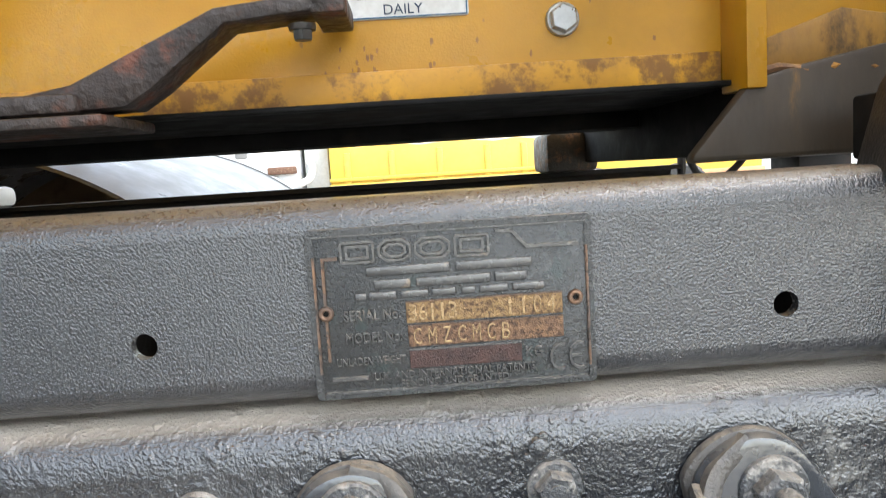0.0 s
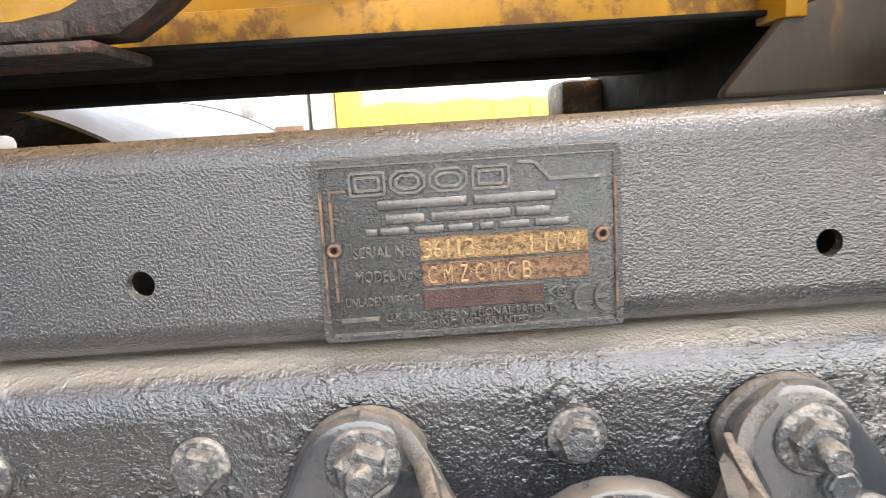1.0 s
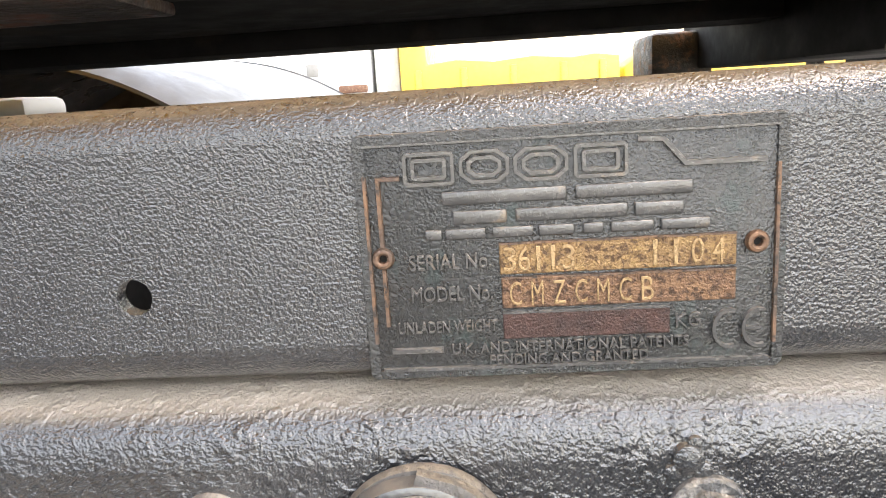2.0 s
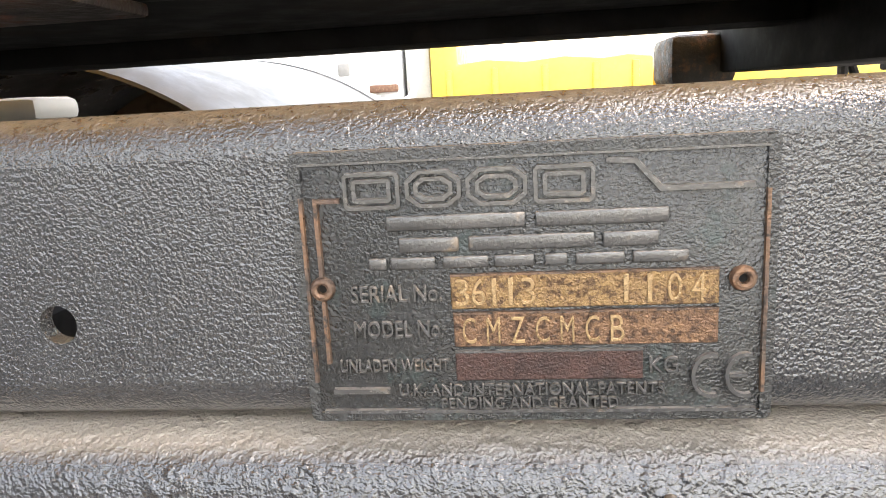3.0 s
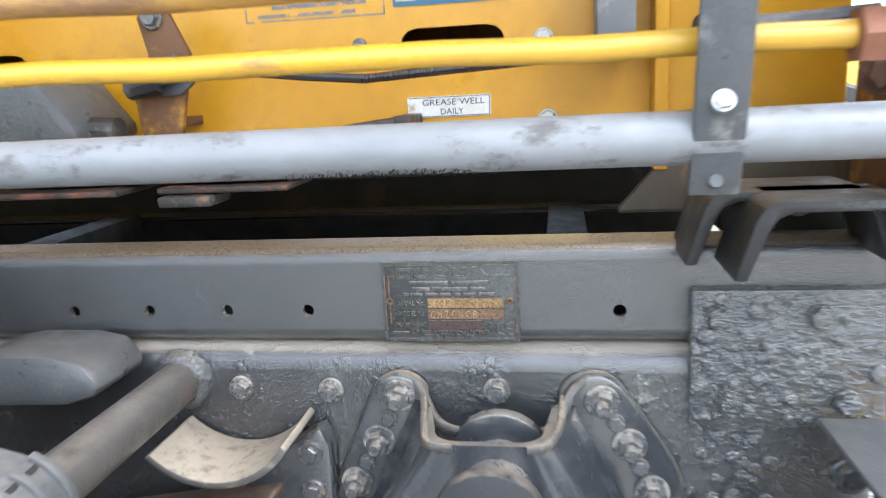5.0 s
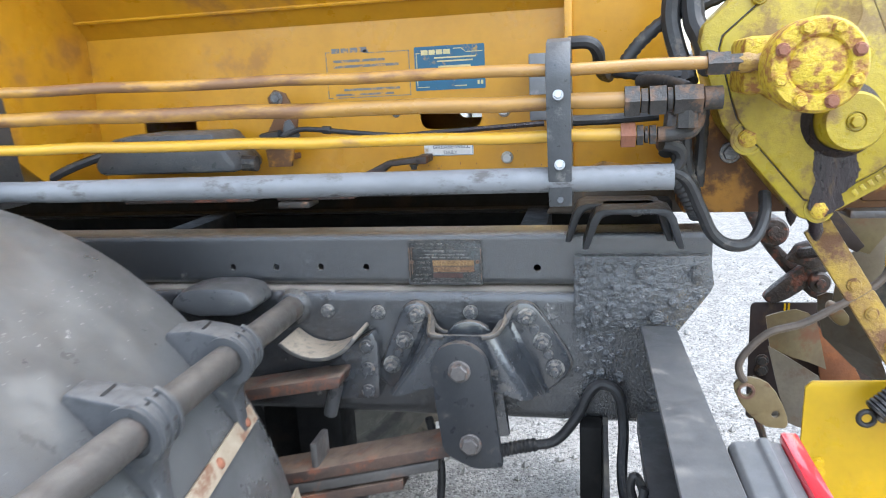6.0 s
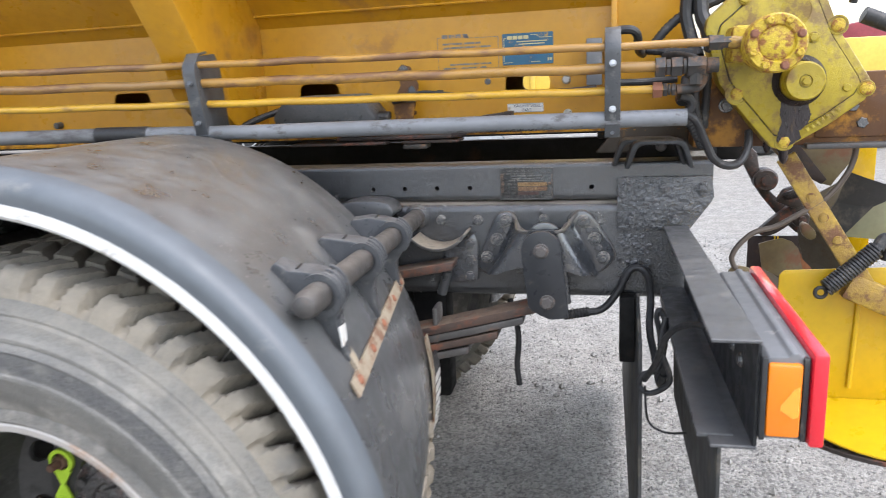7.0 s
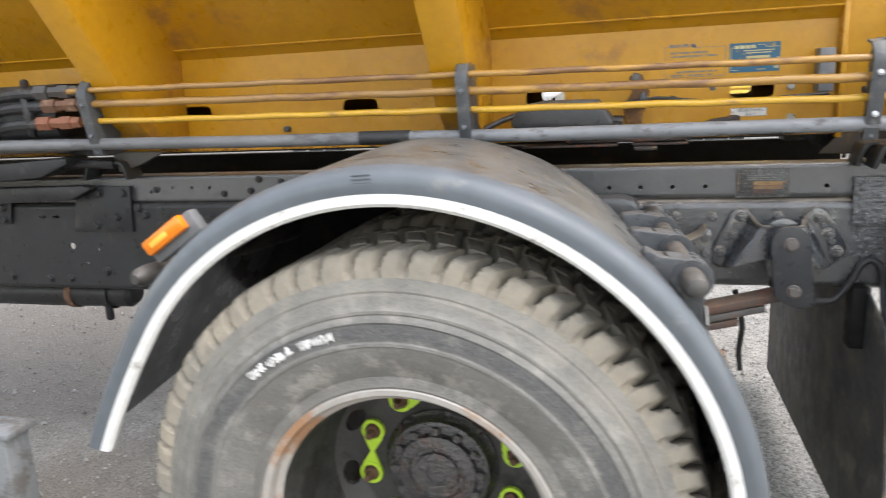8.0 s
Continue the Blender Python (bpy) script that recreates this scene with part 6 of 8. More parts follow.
# weld bead and grime at the foot of the rear post
bm = bmesh.new()
sweep(bm, [(0.206 + 0.0085 * k, 0.1335 + 0.0008 * math.sin(2.1 * k), 1.1705 + 0.0018 * math.sin(1.3 * k)) for k in range(20)], [0.0030 + 0.0008 * math.sin(2.7 * k) for k in range(20)], 8)
part("weld_bead", bm, M_YELRUST, post, "rusty weld bead")
bm = bmesh.new()
prism(bm, [(0.2075, 1.1725), (0.371, 1.1725), (0.371, 1.196), (0.34, 1.203), (0.30, 1.198), (0.255, 1.206), (0.228, 1.197), (0.2075, 1.190)], 0.1325, 0.1352, "xz", bev=0.001)
part("post_foot", bm, M_GRIME, post, "grimy rust-brown foot of the rear post")
bm = bmesh.new()
box(bm, 0.372, 0.98, 0.02, 0.12, 1.135, 1.285, 0.004)
beam = part("rear_beam", bm, M_YELRUST, gritter, "rust-streaked yellow rear cross beam")
bm = bmesh.new()
box(bm, 0.62, 1.5, 0.015, 0.115, 1.150, 1.255, 0.004)
part("rear_beam_end", bm, M_YELRUST, beam)
bm = bmesh.new()
box(bm, 0.60, 1.5, -0.005, 0.125, 1.128, 1.140, 0.003)
part("beam_flange", bm, M_RUSTDK, beam)
for x, z in ((0.438, 1.226), (0.345, 1.245), (0.69, 1.215), (0.71, 1.18)):
    bolt(beam, (x, 0.02 if x > 0.372 else 0.0, z), 0.012, 0.010, M_BOLTD if x > 0.4 else M_RUSTY)
for x, z in ((0.089, 1.214), (0.086, 1.296)):
    bolt(panel, (x, BY, z), 0.0095, 0.009, M_ZINC, washer=1.15, label="bright zinc hexagon bolt")
bolt(panel, (-0.11, BY, 1.30), 0.006, 0.005, M_BOLTD)
bm = bmesh.new()
lathe(bm, [(0.010, 0), (0.009, 0.02), (0, 0.024)], (-1.38, BY, 1.232), seg=12)
part("plug", bm, M_CLAMP, panel)
# stickers
bm = bmesh.new()
prism(bm, rounded(-0.0705, 0.0548, 1.337, 1.4125, 0.002, 2), BY - 0.0012, BY, "xz")
st = part("sticker", bm, M_BLUE, gritter, "blue maker's sticker with pale print")


def bars(name, items, y, material, parent, label=""):
    bm = bmesh.new()
    for x0, x1, z0, z1 in items:
        box(bm, x0, x1, y - 0.0006, y, z0, z1)
    return part(name, bm, material, parent, label)


S = BY - 0.0012
bars("print_bar", [(-0.058, -0.046, 1.398, 1.4065), (-0.044, -0.033, 1.398, 1.4065), (-0.031, -0.020, 1.398, 1.4065), (-0.018, -0.006, 1.398, 1.4065), (-0.0675, -0.060, 1.4005, 1.402), (0.0, 0.014, 1.4062, 1.4076), (0.022, 0.0515, 1.3995, 1.401), (-0.0675, -0.066, 1.345, 1.402),
                   (-0.028, 0.030, 1.372, 1.3785), (-0.028, 0.030, 1.363, 1.369), (-0.0675, -0.045, 1.342, 1.3435), (-0.035, 0.04, 1.391, 1.3935), (-0.03, 0.034, 1.385, 1.3875), (0.0, 0.022, 1.342, 1.344)], S, M_PRINTG, st)
bars("print_bar", [(0.014 + 0.0009 * k, 0.0152 + 0.0009 * k, 1.4058 - 0.0008 * k, 1.407 - 0.0008 * k) for k in range(8)], S, M_PRINTG, st)
bars("print_bar", [(-0.0645, -0.061, 1.37, 1.3735), (0.0475, 0.051, 1.37, 1.3735), (0.041, 0.0445, 1.344, 1.351), (0.047, 0.051, 1.344, 1.351)], S, M_PRINTG, st)
# printed panel beside it, rubbed thin
bars("print_panel", [(-0.236, -0.2345, 1.331, 1.412), (-0.236, -0.228, 1.4115, 1.413), (-0.155, -0.080, 1.4075, 1.409), (-0.165, -0.155, 1.408, 1.414), (-0.0815, -0.080, 1.331, 1.409), (-0.236, -0.080, 1.3305, 1.332),
                     (-0.224, -0.209, 1.410, 1.4185), (-0.206, -0.192, 1.410, 1.4185), (-0.189, -0.175, 1.410, 1.4185), (-0.172, -0.158, 1.410, 1.4185),
                     (-0.222, -0.125, 1.3935, 1.398), (-0.222, -0.100, 1.384, 1.3885), (-0.205, -0.10, 1.343, 1.347), (-0.222, -0.112, 1.3345, 1.338)], BY, M_PRINTB, panel, "faded blue printed panel, rubbed thin")
bm = bmesh.new()
prism(bm, rounded(-0.0615, 0.0288, 1.2205, 1.2425, 0.0015, 2), BY - 0.0012, BY, "xz")
gs = part("sticker", bm, M_STICK, gritter, "scuffed white grease reminder sticker")
words("lettering", "GREASE WELL", -0.045, 0.0225, 1.2330, 1.2395, S + 0.0001, 0.0005, M_INK, gs)
words("lettering", "DAILY", -0.0255, -0.0005, 1.2232, 1.2295, S + 0.0001, 0.0005, M_INK, gs)
bars("print_edge", [(-0.0605, 0.0278, 1.2211, 1.2218), (-0.0605, 0.0278, 1.2412, 1.2419), (0.0272, 0.0279, 1.2211, 1.2419)], S, M_BLUE, gs)
# flaked paint
bm = bmesh.new()
rng = random.Random(9)
for k_ in range(34):
    x, z = (rng.gauss(-0.04, 0.018), rng.gauss(1.190, 0.008)) if k_ < 22 else (rng.uniform(-0.12, 0.18), rng.uniform(1.18, 1.235))
    if -0.065 < x < 0.035 and z > 1.215:
        continue
    r = rng.uniform(0.0004, 0.0011)
    n = 9
    pts = [(x + r * (1 + 0.5 * rng.random()) * math.cos(2 * math.pi * k / n), z + r * (1.3 + 2.4 * rng.random()) * math.sin(2 * math.pi * k / n)) for k in range(n)]
    prism(bm, pts, BY - 0.0004, BY + 0.001, "xz")
tagged(part("paint_scab", bm, M_SCAB, panel, "brown rust scabs through the paint"), kind="stuff")
# diagonal feed strip and flaky ledge below the hatch
bm = bmesh.new()
strip = [(-0.236, 1.176), (-0.200, 1.182), (-0.118, 1.219), (-0.052, 1.226), (-0.046, 1.216), (-0.112, 1.210), (-0.155, 1.177), (-0.170, 1.168), (-0.236, 1.166)]
prism(bm, strip, 0.100, 0.135, "xz", bev=0.003)
box(bm, -0.50, -0.195, 0.095, 0.150, 1.166, 1.177, 0.003)
box(bm, -0.065, -0.045, 0.100, 0.160, 1.213, 1.226, 0.002)
part("linkage_bar", bm, M_LINK, gritter, "rust-scaled black linkage bar")
bolt(gritter, (-0.072, 0.12, 1.211), 0.006, 0.009, M_RUSTDK, axis=(0, 0, -1))
# hatch latch with its rod
bm = bmesh.new()
prism(bm, [(-0.340, 1.215), (-0.296, 1.215), (-0.276, 1.300), (-0.296, 1.345), (-0.316, 1.352), (-0.330, 1.338), (-0.322, 1.30), (-0.345, 1.262)], 0.105, 0.112, "xz", bev=0.001)
box(bm, -0.338, -0.300, 0.108, BY, 1.225, 1.235, 0.001)
latch = part("latch_plate", bm, M_YELRUST, gritter, "yellow latch plate with a black rod")
bolt(latch, (-0.312, 0.105, 1.337), 0.009, 0.010, M_BOLTD)
bm = bmesh.new()
sweep(bm, bend([(-0.335, 0.095, 1.268), (-0.30, 0.09, 1.272), (-0.27, 0.09, 1.281), (-0.235, 0.09, 1.280), (-0.15, 0.09, 1.270), (-0.085, 0.09, 1.264)], 5), 0.0045, 8)
sweep(bm, [(-0.225, 0.09, 1.2795), (-0.21, 0.09, 1.278)], 0.007, 8)
sweep(bm, [(-0.342, 0.095, 1.266), (-0.305, 0.09, 1.272)], 0.011, 8)
part("latch_rod", bm, M_RUBBER, latch)
bm = bmesh.new()
sweep(bm, [(-0.09, 0.09, 1.264), (0.16, 0.085, 1.276)], 0.0045, 8)
part("purple_rod", bm, M_PURPLE, latch, "dull purple-brown rod")
bm = bmesh.new()
prism(bm, [(-0.300, 1.295), (-0.290, 1.30), (-0.272, 1.270), (-0.288, 1.258), (-0.310, 1.258)], 0.098, 0.106, "xz", bev=0.002)
part("latch_knuckle", bm, M_CLAMP, latch)
# covered motor box
bm = bmesh.new()
prism(bm, [(-0.640, 1.215), (-0.648, 1.235), (-0.612, 1.278), (-0.560, 1.286), (-0.410, 1.285), (-0.370, 1.232), (-0.368, 1.215)], 0.035, 0.150, "xz", bev=0.010)
mb = part("motor_cover", bm, M_CLAMP, gritter, "dark grey rubber motor cover")
bm = bmesh.new()
sweep(bm, bend([(-0.62, 0.06, 1.255), (-0.68, 0.03, 1.235), (-0.74, 0.0, 1.205)], 5), 0.008, 8)
part("cover_cable", bm, M_RUBBER, mb)
bm = bmesh.new()
sweep(bm, [(-0.372, 0.07, 1.228), (-0.345, 0.07, 1.226)], 0.014, 10)
part("cable_gland", bm, M_RUBBER, mb)
bm = bmesh.new()
box(bm, 0.136, 0.172, 0.095, 0.150, 1.280, 1.388, 0.003)
part("valve_plate", bm, M_LAMPGREY, gritter, "grey steel valve plate")

# ---- hydraulic pipes ----


def along(x, z0, z1):
    return z0 + (z1 - z0) * (0.185 - x) / 1.84


PIPES = (("A", -0.165, 1.3580, 1.3785, 0.400, 0.0080), ("B", -0.155, 1.3165, 1.3390, 0.300, 0.0105), ("C", -0.142, 1.2715, 1.2895, 0.297, 0.0085))
for tag, y, z0, z1, xe, r in PIPES:
    bm = bmesh.new()
    pts = [(xe - (xe + 1.9) * k / 24, y + 0.0012 * math.sin(k * 1.7), along(xe - (xe + 1.9) * k / 24, z0, z1) + 0.0012 * math.sin(k * 2.3)) for k in range(25)]
    sweep(bm, pts, r, 16)
    part("hydraulic_pipe", bm, M_PIPEC if tag == "C" else M_PIPE, gritter, "worn yellow-painted steel hydraulic pipe")
bm = bmesh.new()
sweep(bm, [(0.340, -0.143, 1.2140), (0.338, -0.143, 1.2140), (-0.60, -0.143, 1.2130)], 0.0172, 24)
sweep(bm, [(-0.585, -0.143, 1.2132), (-0.95, -0.143, 1.2175)], 0.0165, 24)
cond = part("conduit", bm, M_COND, gritter, "weathered grey plastic conduit")
bm = bmesh.new()
sweep(bm, [(-0.88, -0.143, 1.2168), (-1.02, -0.143, 1.2182)], 0.0185, 20)
part("conduit_sleeve", bm, M_RUBBER, cond)
bm = bmesh.new()
sweep(bm, bend([(-0.945, -0.143, 1.2175), (-1.3, -0.145, 1.2185), (-1.6, -0.143, 1.2225), (-2.0, -0.143, 1.227), (-3.0, -0.143, 1.236)], 6), 0.0172, 20)
part("old_conduit", bm, M_COND2, cond, "grime-blackened older length of conduit")


def pipe_clamp(x, dz=0.0):
    """A folded steel strap that holds the pipes; its upper end leans out."""
    w = 0.0155
    bm = bmesh.new()
    pts = [(-0.150, 1.178), (-0.1665, 1.235), (-0.187, 1.345), (-0.183, 1.368), (-0.160, 1.392), (-0.125, 1.398)]
    tmp = bmesh.new()
    left = [(y, z) for y, z in pts] + [(-0.125, 1.3925), (-0.155, 1.387), (-0.1765, 1.366), (-0.1805, 1.345), (-0.1605, 1.235), (-0.144, 1.178)]
    prism(tmp, left, x - w, x + w, "yz", bev=0.0012)
    merge(bm, tmp, Matrix.Translation((0, 0, dz)))
    cl = part("pipe_clamp", bm, M_CLAMP, gritter, "dark grey folded steel pipe clamp")
    bm = bmesh.new()
    prism(bm, [(-0.1445, 1.179), (-0.161, 1.236), (-0.181, 1.345), (-0.177, 1.3655), (-0.1555, 1.3865), (-0.090, 1.3925), (-0.072, 1.36), (-0.066, 1.30), (-0.052, 1.179)], x + w * 0.45, x + w * 0.98, "yz", bev=0.001)
    for v in bm.verts:
        v.co.z += dz
    part("clamp_web", bm, M_CLAMP, cl)
    for y, z in ((-0.1840, 1.3255), (-0.1672, 1.2360)):
        bolt(cl, (x, y, z + dz), 0.0055, 0.006, M_ZINC if x > 0 else M_BOLTD, axis=(0, -0.95, 0.3), washer=1.3)
    bolt(cl, (x, -0.1527, 1.187 + dz), 0.004, 0.003, M_CLAMP, axis=(0, -0.95, 0.3), washer=1.1)
    return cl


for x, dz in ((0.1945, 0.0), (-0.730, 0.002), (-1.842, 0.014)):
    pipe_clamp(x, dz=dz)

for dx, dz, mm in ((0.0, 1.381, M_RUSTDK), (0.02, 1.342, M_RUSTY), (-0.01, 1.292, M_COPRUST)):
    bm = bmesh.new()
    for x0, x1, r in ((-1.90, -1.87, 0.017), (-1.94, -1.90, 0.021), (-1.975, -1.94, 0.016), (-2.02, -1.975, 0.022)):
        lathe(bm, [(0, 0), (r, 0.001), (r, x1 - x0 - 0.001), (0, x1 - x0)], (x0 + dx, -0.152, dz), (1, 0, 0), 6)
    part("pipe_union", bm, mm, gritter)
    bm = bmesh.new()
    hose(bm, [(-2.0, -0.152, dz), (-2.15, -0.14, dz - 0.005), (-2.4, -0.08, dz - 0.04), (-2.7, 0.0, dz - 0.05)], 0.017)
    part("hose", bm, M_RUBBER, gritter)

rng = random.Random(21)
bm = bmesh.new()
for _ in range(420):
    x, a, ln = rng.gauss(-0.022, 0.036), radians(-rng.triangular(38, 88, 76)), rng.uniform(0.0012, 0.0038)
    if not -0.13 < x < 0.085:
        continue
    rr, w = 0.0175, rng.uniform(0.00006, 0.00018)
    top = [(x + ln * 0.35, a + ln / rr * 0.7)]
    pts = [(x - w, a), (x + w, a), (x + ln * 0.35 + w * 0.3, a + ln / rr * 0.6), (x + ln * 0.35 - w * 0.3, a + ln / rr * 0.6)]
    vs = [bm.verts.new((px, -0.143 - r_ * math.cos(pa), 1.2130 + r_ * math.sin(pa))) for r_ in (rr + 0.0004, rr - 0.001) for px, pa in pts]
    for f in ((0, 1, 2, 3), (7, 6, 5, 4), (0, 4, 5, 1), (1, 5, 6, 2), (2, 6, 7, 3), (3, 7, 4, 0)):
        bm.faces.new([vs[i] for i in f])
MOULD = bm

bm = bmesh.new()
prism(bm, rounded(-0.135, 0.13, 1.245, 1.405, 0.03, 4), -2.75, -1.985, "yz", bev=0.004)
tank = part("valve_chest", bm, M_FRONT, gritter, "black grimy valve chest")
for x in (-2.08, -2.22, -2.36):
    bm = bmesh.new()
    hose(bm, [(x, -0.13, 1.26), (x + 0.02, -0.155, 1.30), (x + 0.01, -0.15, 1.36), (x - 0.03, -0.10, 1.415)], 0.013)
    part("chest_hose", bm, M_RUBBER, tank)
bm = bmesh.new()
box(bm, -2.7, -2.0, -0.10, 0.10, 1.20, 1.246, 0.004)
part("chest_bearer", bm, M_RUSTDK, tank)

bm = prism(bmesh.new(), [(-1.90, 1.190), (-1.72, 1.186), (-1.80, 1.150), (-1.885, 1.128)], -0.02, 0.0, "xz", bev=0.002)
part("body_bracket", bm, M_RUSTDK, gritter, "rust-brown bracket beside a body mount")
# saddle straps on the subframe that carry the body
for x0, x1, y, mm in ((0.200, 0.350, -0.046, M_FRONT), (0.226, 0.360, -0.095, M_FRONT), (-1.995, -1.835, -0.05, M_FRONT)):
    bm = bmesh.new()
    zt, zb = 1.163, 1.1135
    out = [(x0 - 0.004, zb - 0.008), (x0 + 0.009, zt - 0.014), (x0 + 0.015, zt - 0.004), (x0 + 0.026, zt), (x1 - 0.026, zt), (x1 - 0.015, zt - 0.004), (x1 - 0.009, zt - 0.014), (x1 + 0.003, zb - 0.008)]
    inn = [(x + (0.009 if x < (x0 + x1) / 2 else -0.009), z - (0.008 if z > zb else 0)) for x, z in out]
    prism(bm, out + list(reversed(inn)), y, y + 0.075, "xz", bev=0.0015)
    part("body_mount", bm, mm, gritter, "black folded steel body mount")
bm = bmesh.new()
box(bm, 0.155, 0.222, 0.60, 0.70, 1.1090, 1.160, 0.008)
part("body_mount", bm, M_GREY, gritter)
# near-black block added behind the hoops in place of the shadow there
bm = bmesh.new()
box(bm, 0.24, 0.36, 0.045, 0.10, 1.113, 1.150, 0.003)
part("mount_shade_block", bm, M_DARK, gritter)
bolt(gritter, (0.305, 0.045, 1.138), 0.009, 0.012, M_RUSTDK, axis=(0, -1, 0))

tagged(part("mould_streak", MOULD, M_MOULD, gritter, "black mould streaks along the conduit"), kind="stuff")

# pipe ends and fittings
bm = bmesh.new()
for x0, x1, y, z, r in ((0.374, 0.400, -0.165, 1.3545, 0.0155), (0.400, 0.414, -0.165, 1.3545, 0.012)):
    lathe(bm, [(0, 0), (r, 0), (r, x1 - x0), (0, x1 - x0)], (x0, y, z), (1, 0, 0), 6)
fit_a = part("pipe_union", bm, M_GREY, gritter, "grey hexagon pipe union")
bm = bmesh.new()
lathe(bm, [(0, 0), (0.011, 0.001), (0.013, 0.012), (0.010, 0.022), (0.013, 0.034), (0, 0.036)], (0.408, -0.165, 1.3535), (1, 0, 0), 10)
part("thread_end", bm, M_STRAPY, fit_a)
bm = bmesh.new()
for x0, x1, r in ((0.276, 0.296, 0.0215), (0.296, 0.306, 0.0175), (0.306, 0.328, 0.0205), (0.328, 0.336, 0.0155), (0.336, 0.372, 0.020), (0.372, 0.396, 0.0145)):
    lathe(bm, [(0, 0), (r, 0.001), (r, x1 - x0 - 0.001), (0, x1 - x0)], (x0, -0.155, 1.3135), (1, 0, 0), 6 if r > 0.016 else 16)
lathe(bm, [(0.014, 0), (0.014, 0.022), (0, 0.022)], (0.354, -0.155, 1.30), (0, 0, -1), 6)
part("pipe_union", bm, M_GREY, gritter)
bm = bmesh.new()
lathe(bm, [(0, 0), (0.0175, 0.001), (0.0175, 0.019), (0, 0.020)], (0.272, -0.142, 1.270), (1, 0, 0), 6)
part("pipe_union", bm, M_COPRUST, gritter, "rust-red pipe nut")
bm = bmesh.new()
for x0, x1, r in ((0.292, 0.302, 0.0145), (0.302, 0.308, 0.011), (0.308, 0.318, 0.0135), (0.318, 0.345, 0.010)):
    lathe(bm, [(0, 0), (r, 0.001), (r, x1 - x0 - 0.001), (0, x1 - x0)], (x0, -0.142, 1.2695), (1, 0, 0), 6 if r > 0.012 else 14)
sweep(bm, bend([(0.343, -0.142, 1.2695), (0.360, -0.142, 1.272), (0.368, -0.142, 1.285), (0.369, -0.145, 1.300)], 5), 0.009, 10)
part("pipe_union", bm, M_GREY, gritter)
def lay_hose(pts, r, ribs):
    bm = bmesh.new()
    hose(bm, pts, r, ribs)
    return part("hose", bm, M_RUBBER, gritter, "black rubber hydraulic hose" if not ribs else "ribbed black hose sleeve")


lay_hose([(0.326, -0.128, 1.2555), (0.345, -0.12, 1.250), (0.352, -0.115, 1.236), (0.344, -0.115, 1.222), (0.330, -0.117, 1.219)], 0.009, 0.0)
lay_hose([(0.335, -0.118, 1.221), (0.360, -0.112, 1.205), (0.380, -0.10, 1.165), (0.400, -0.09, 1.125), (0.428, -0.08, 1.107), (0.456, -0.07, 1.112), (0.474, -0.05, 1.142), (0.48, -0.02, 1.17)], 0.0088, 0.0)
lay_hose([(0.338, -0.110, 1.215), (0.358, -0.10, 1.19), (0.372, -0.09, 1.165), (0.38, -0.08, 1.15)], 0.012, 0.005)
lay_hose([(0.205, -0.10, 1.392), (0.232, -0.10, 1.391), (0.244, -0.09, 1.380), (0.247, -0.06, 1.362), (0.252, 0.0, 1.35), (0.262, 0.05, 1.345)], 0.009, 0.0)
lay_hose([(0.305, 0.0, 1.336), (0.325, -0.03, 1.336), (0.345, -0.06, 1.332), (0.36, -0.1, 1.325)], 0.010, 0.004)
lay_hose([(0.352, 0.02, 1.56), (0.353, 0.02, 1.483), (0.349, 0.02, 1.423), (0.360, 0.01, 1.372), (0.372, -0.02, 1.33)], 0.014, 0.0)
lay_hose([(0.379, 0.02, 1.56), (0.378, 0.02, 1.48), (0.380, 0.01, 1.42), (0.392, -0.01, 1.385), (0.394, -0.05, 1.35)], 0.016, 0.0)
lay_hose([(0.285, 0.03, 1.365), (0.31, 0.03, 1.395), (0.349, 0.03, 1.425), (0.405, 0.04, 1.445), (0.47, 0.05, 1.475), (0.52, 0.06, 1.52)], 0.011, 0.005)
lay_hose([(0.27, 0.03, 1.352), (0.32, 0.0, 1.345), (0.38, -0.02, 1.34)], 0.010, 0.005)
lay_hose([(0.20, -0.05, 1.286), (0.26, -0.03, 1.285), (0.33, -0.03, 1.288)], 0.008, 0.0)
lay_hose([(0.345, -0.06, 1.29), (0.34, -0.08, 1.262), (0.334, -0.10, 1.24)], 0.010, 0.0)
for pts, r in (([(0.375, -0.05, 1.32), (0.366, -0.03, 1.27), (0.372, -0.02, 1.21), (0.385, -0.01, 1.17)], 0.011), ([(0.35, -0.07, 1.30), (0.345, -0.05, 1.26), (0.36, -0.04, 1.215), (0.372, -0.05, 1.175)], 0.009), ([(0.39, -0.04, 1.31), (0.392, -0.01, 1.25), (0.39, 0.0, 1.18)], 0.010)):
    bm = bmesh.new()
    hose(bm, pts, r, 0.005)
    part("hose", bm, M_RUBBER, gritter)

# ---- gearbox and hydraulic motor ----
GB = [(0.381, 1.386), (0.386, 1.407), (0.455, 1.468), (0.480, 1.486), (0.545, 1.498), (0.582, 1.488), (0.598, 1.462), (0.638, 1.369), (0.699, 1.275), (0.708, 1.256), (0.694, 1.230), (0.628, 1.181), (0.562, 1.142),
      (0.544, 1.133), (0.522, 1.137), (0.443, 1.232), (0.413, 1.273), (0.402, 1.309)]
bm = prism(bmesh.new(), GB, -0.045, 0.055, "xz", bev=0.005)
gear = part("gearbox", bm, M_LEMON, gritter, "lemon-yellow cast gearbox streaked with grease")
cxg, czg = 0.545, 1.310
inner = [(cxg + (x - cxg) * 0.84, czg + (z - czg) * 0.84) for x, z in GB]
bm = prism(bmesh.new(), inner, -0.0495, -0.044, "xz", bev=0.004)
part("cover_plate", bm, M_LEMON, gear)
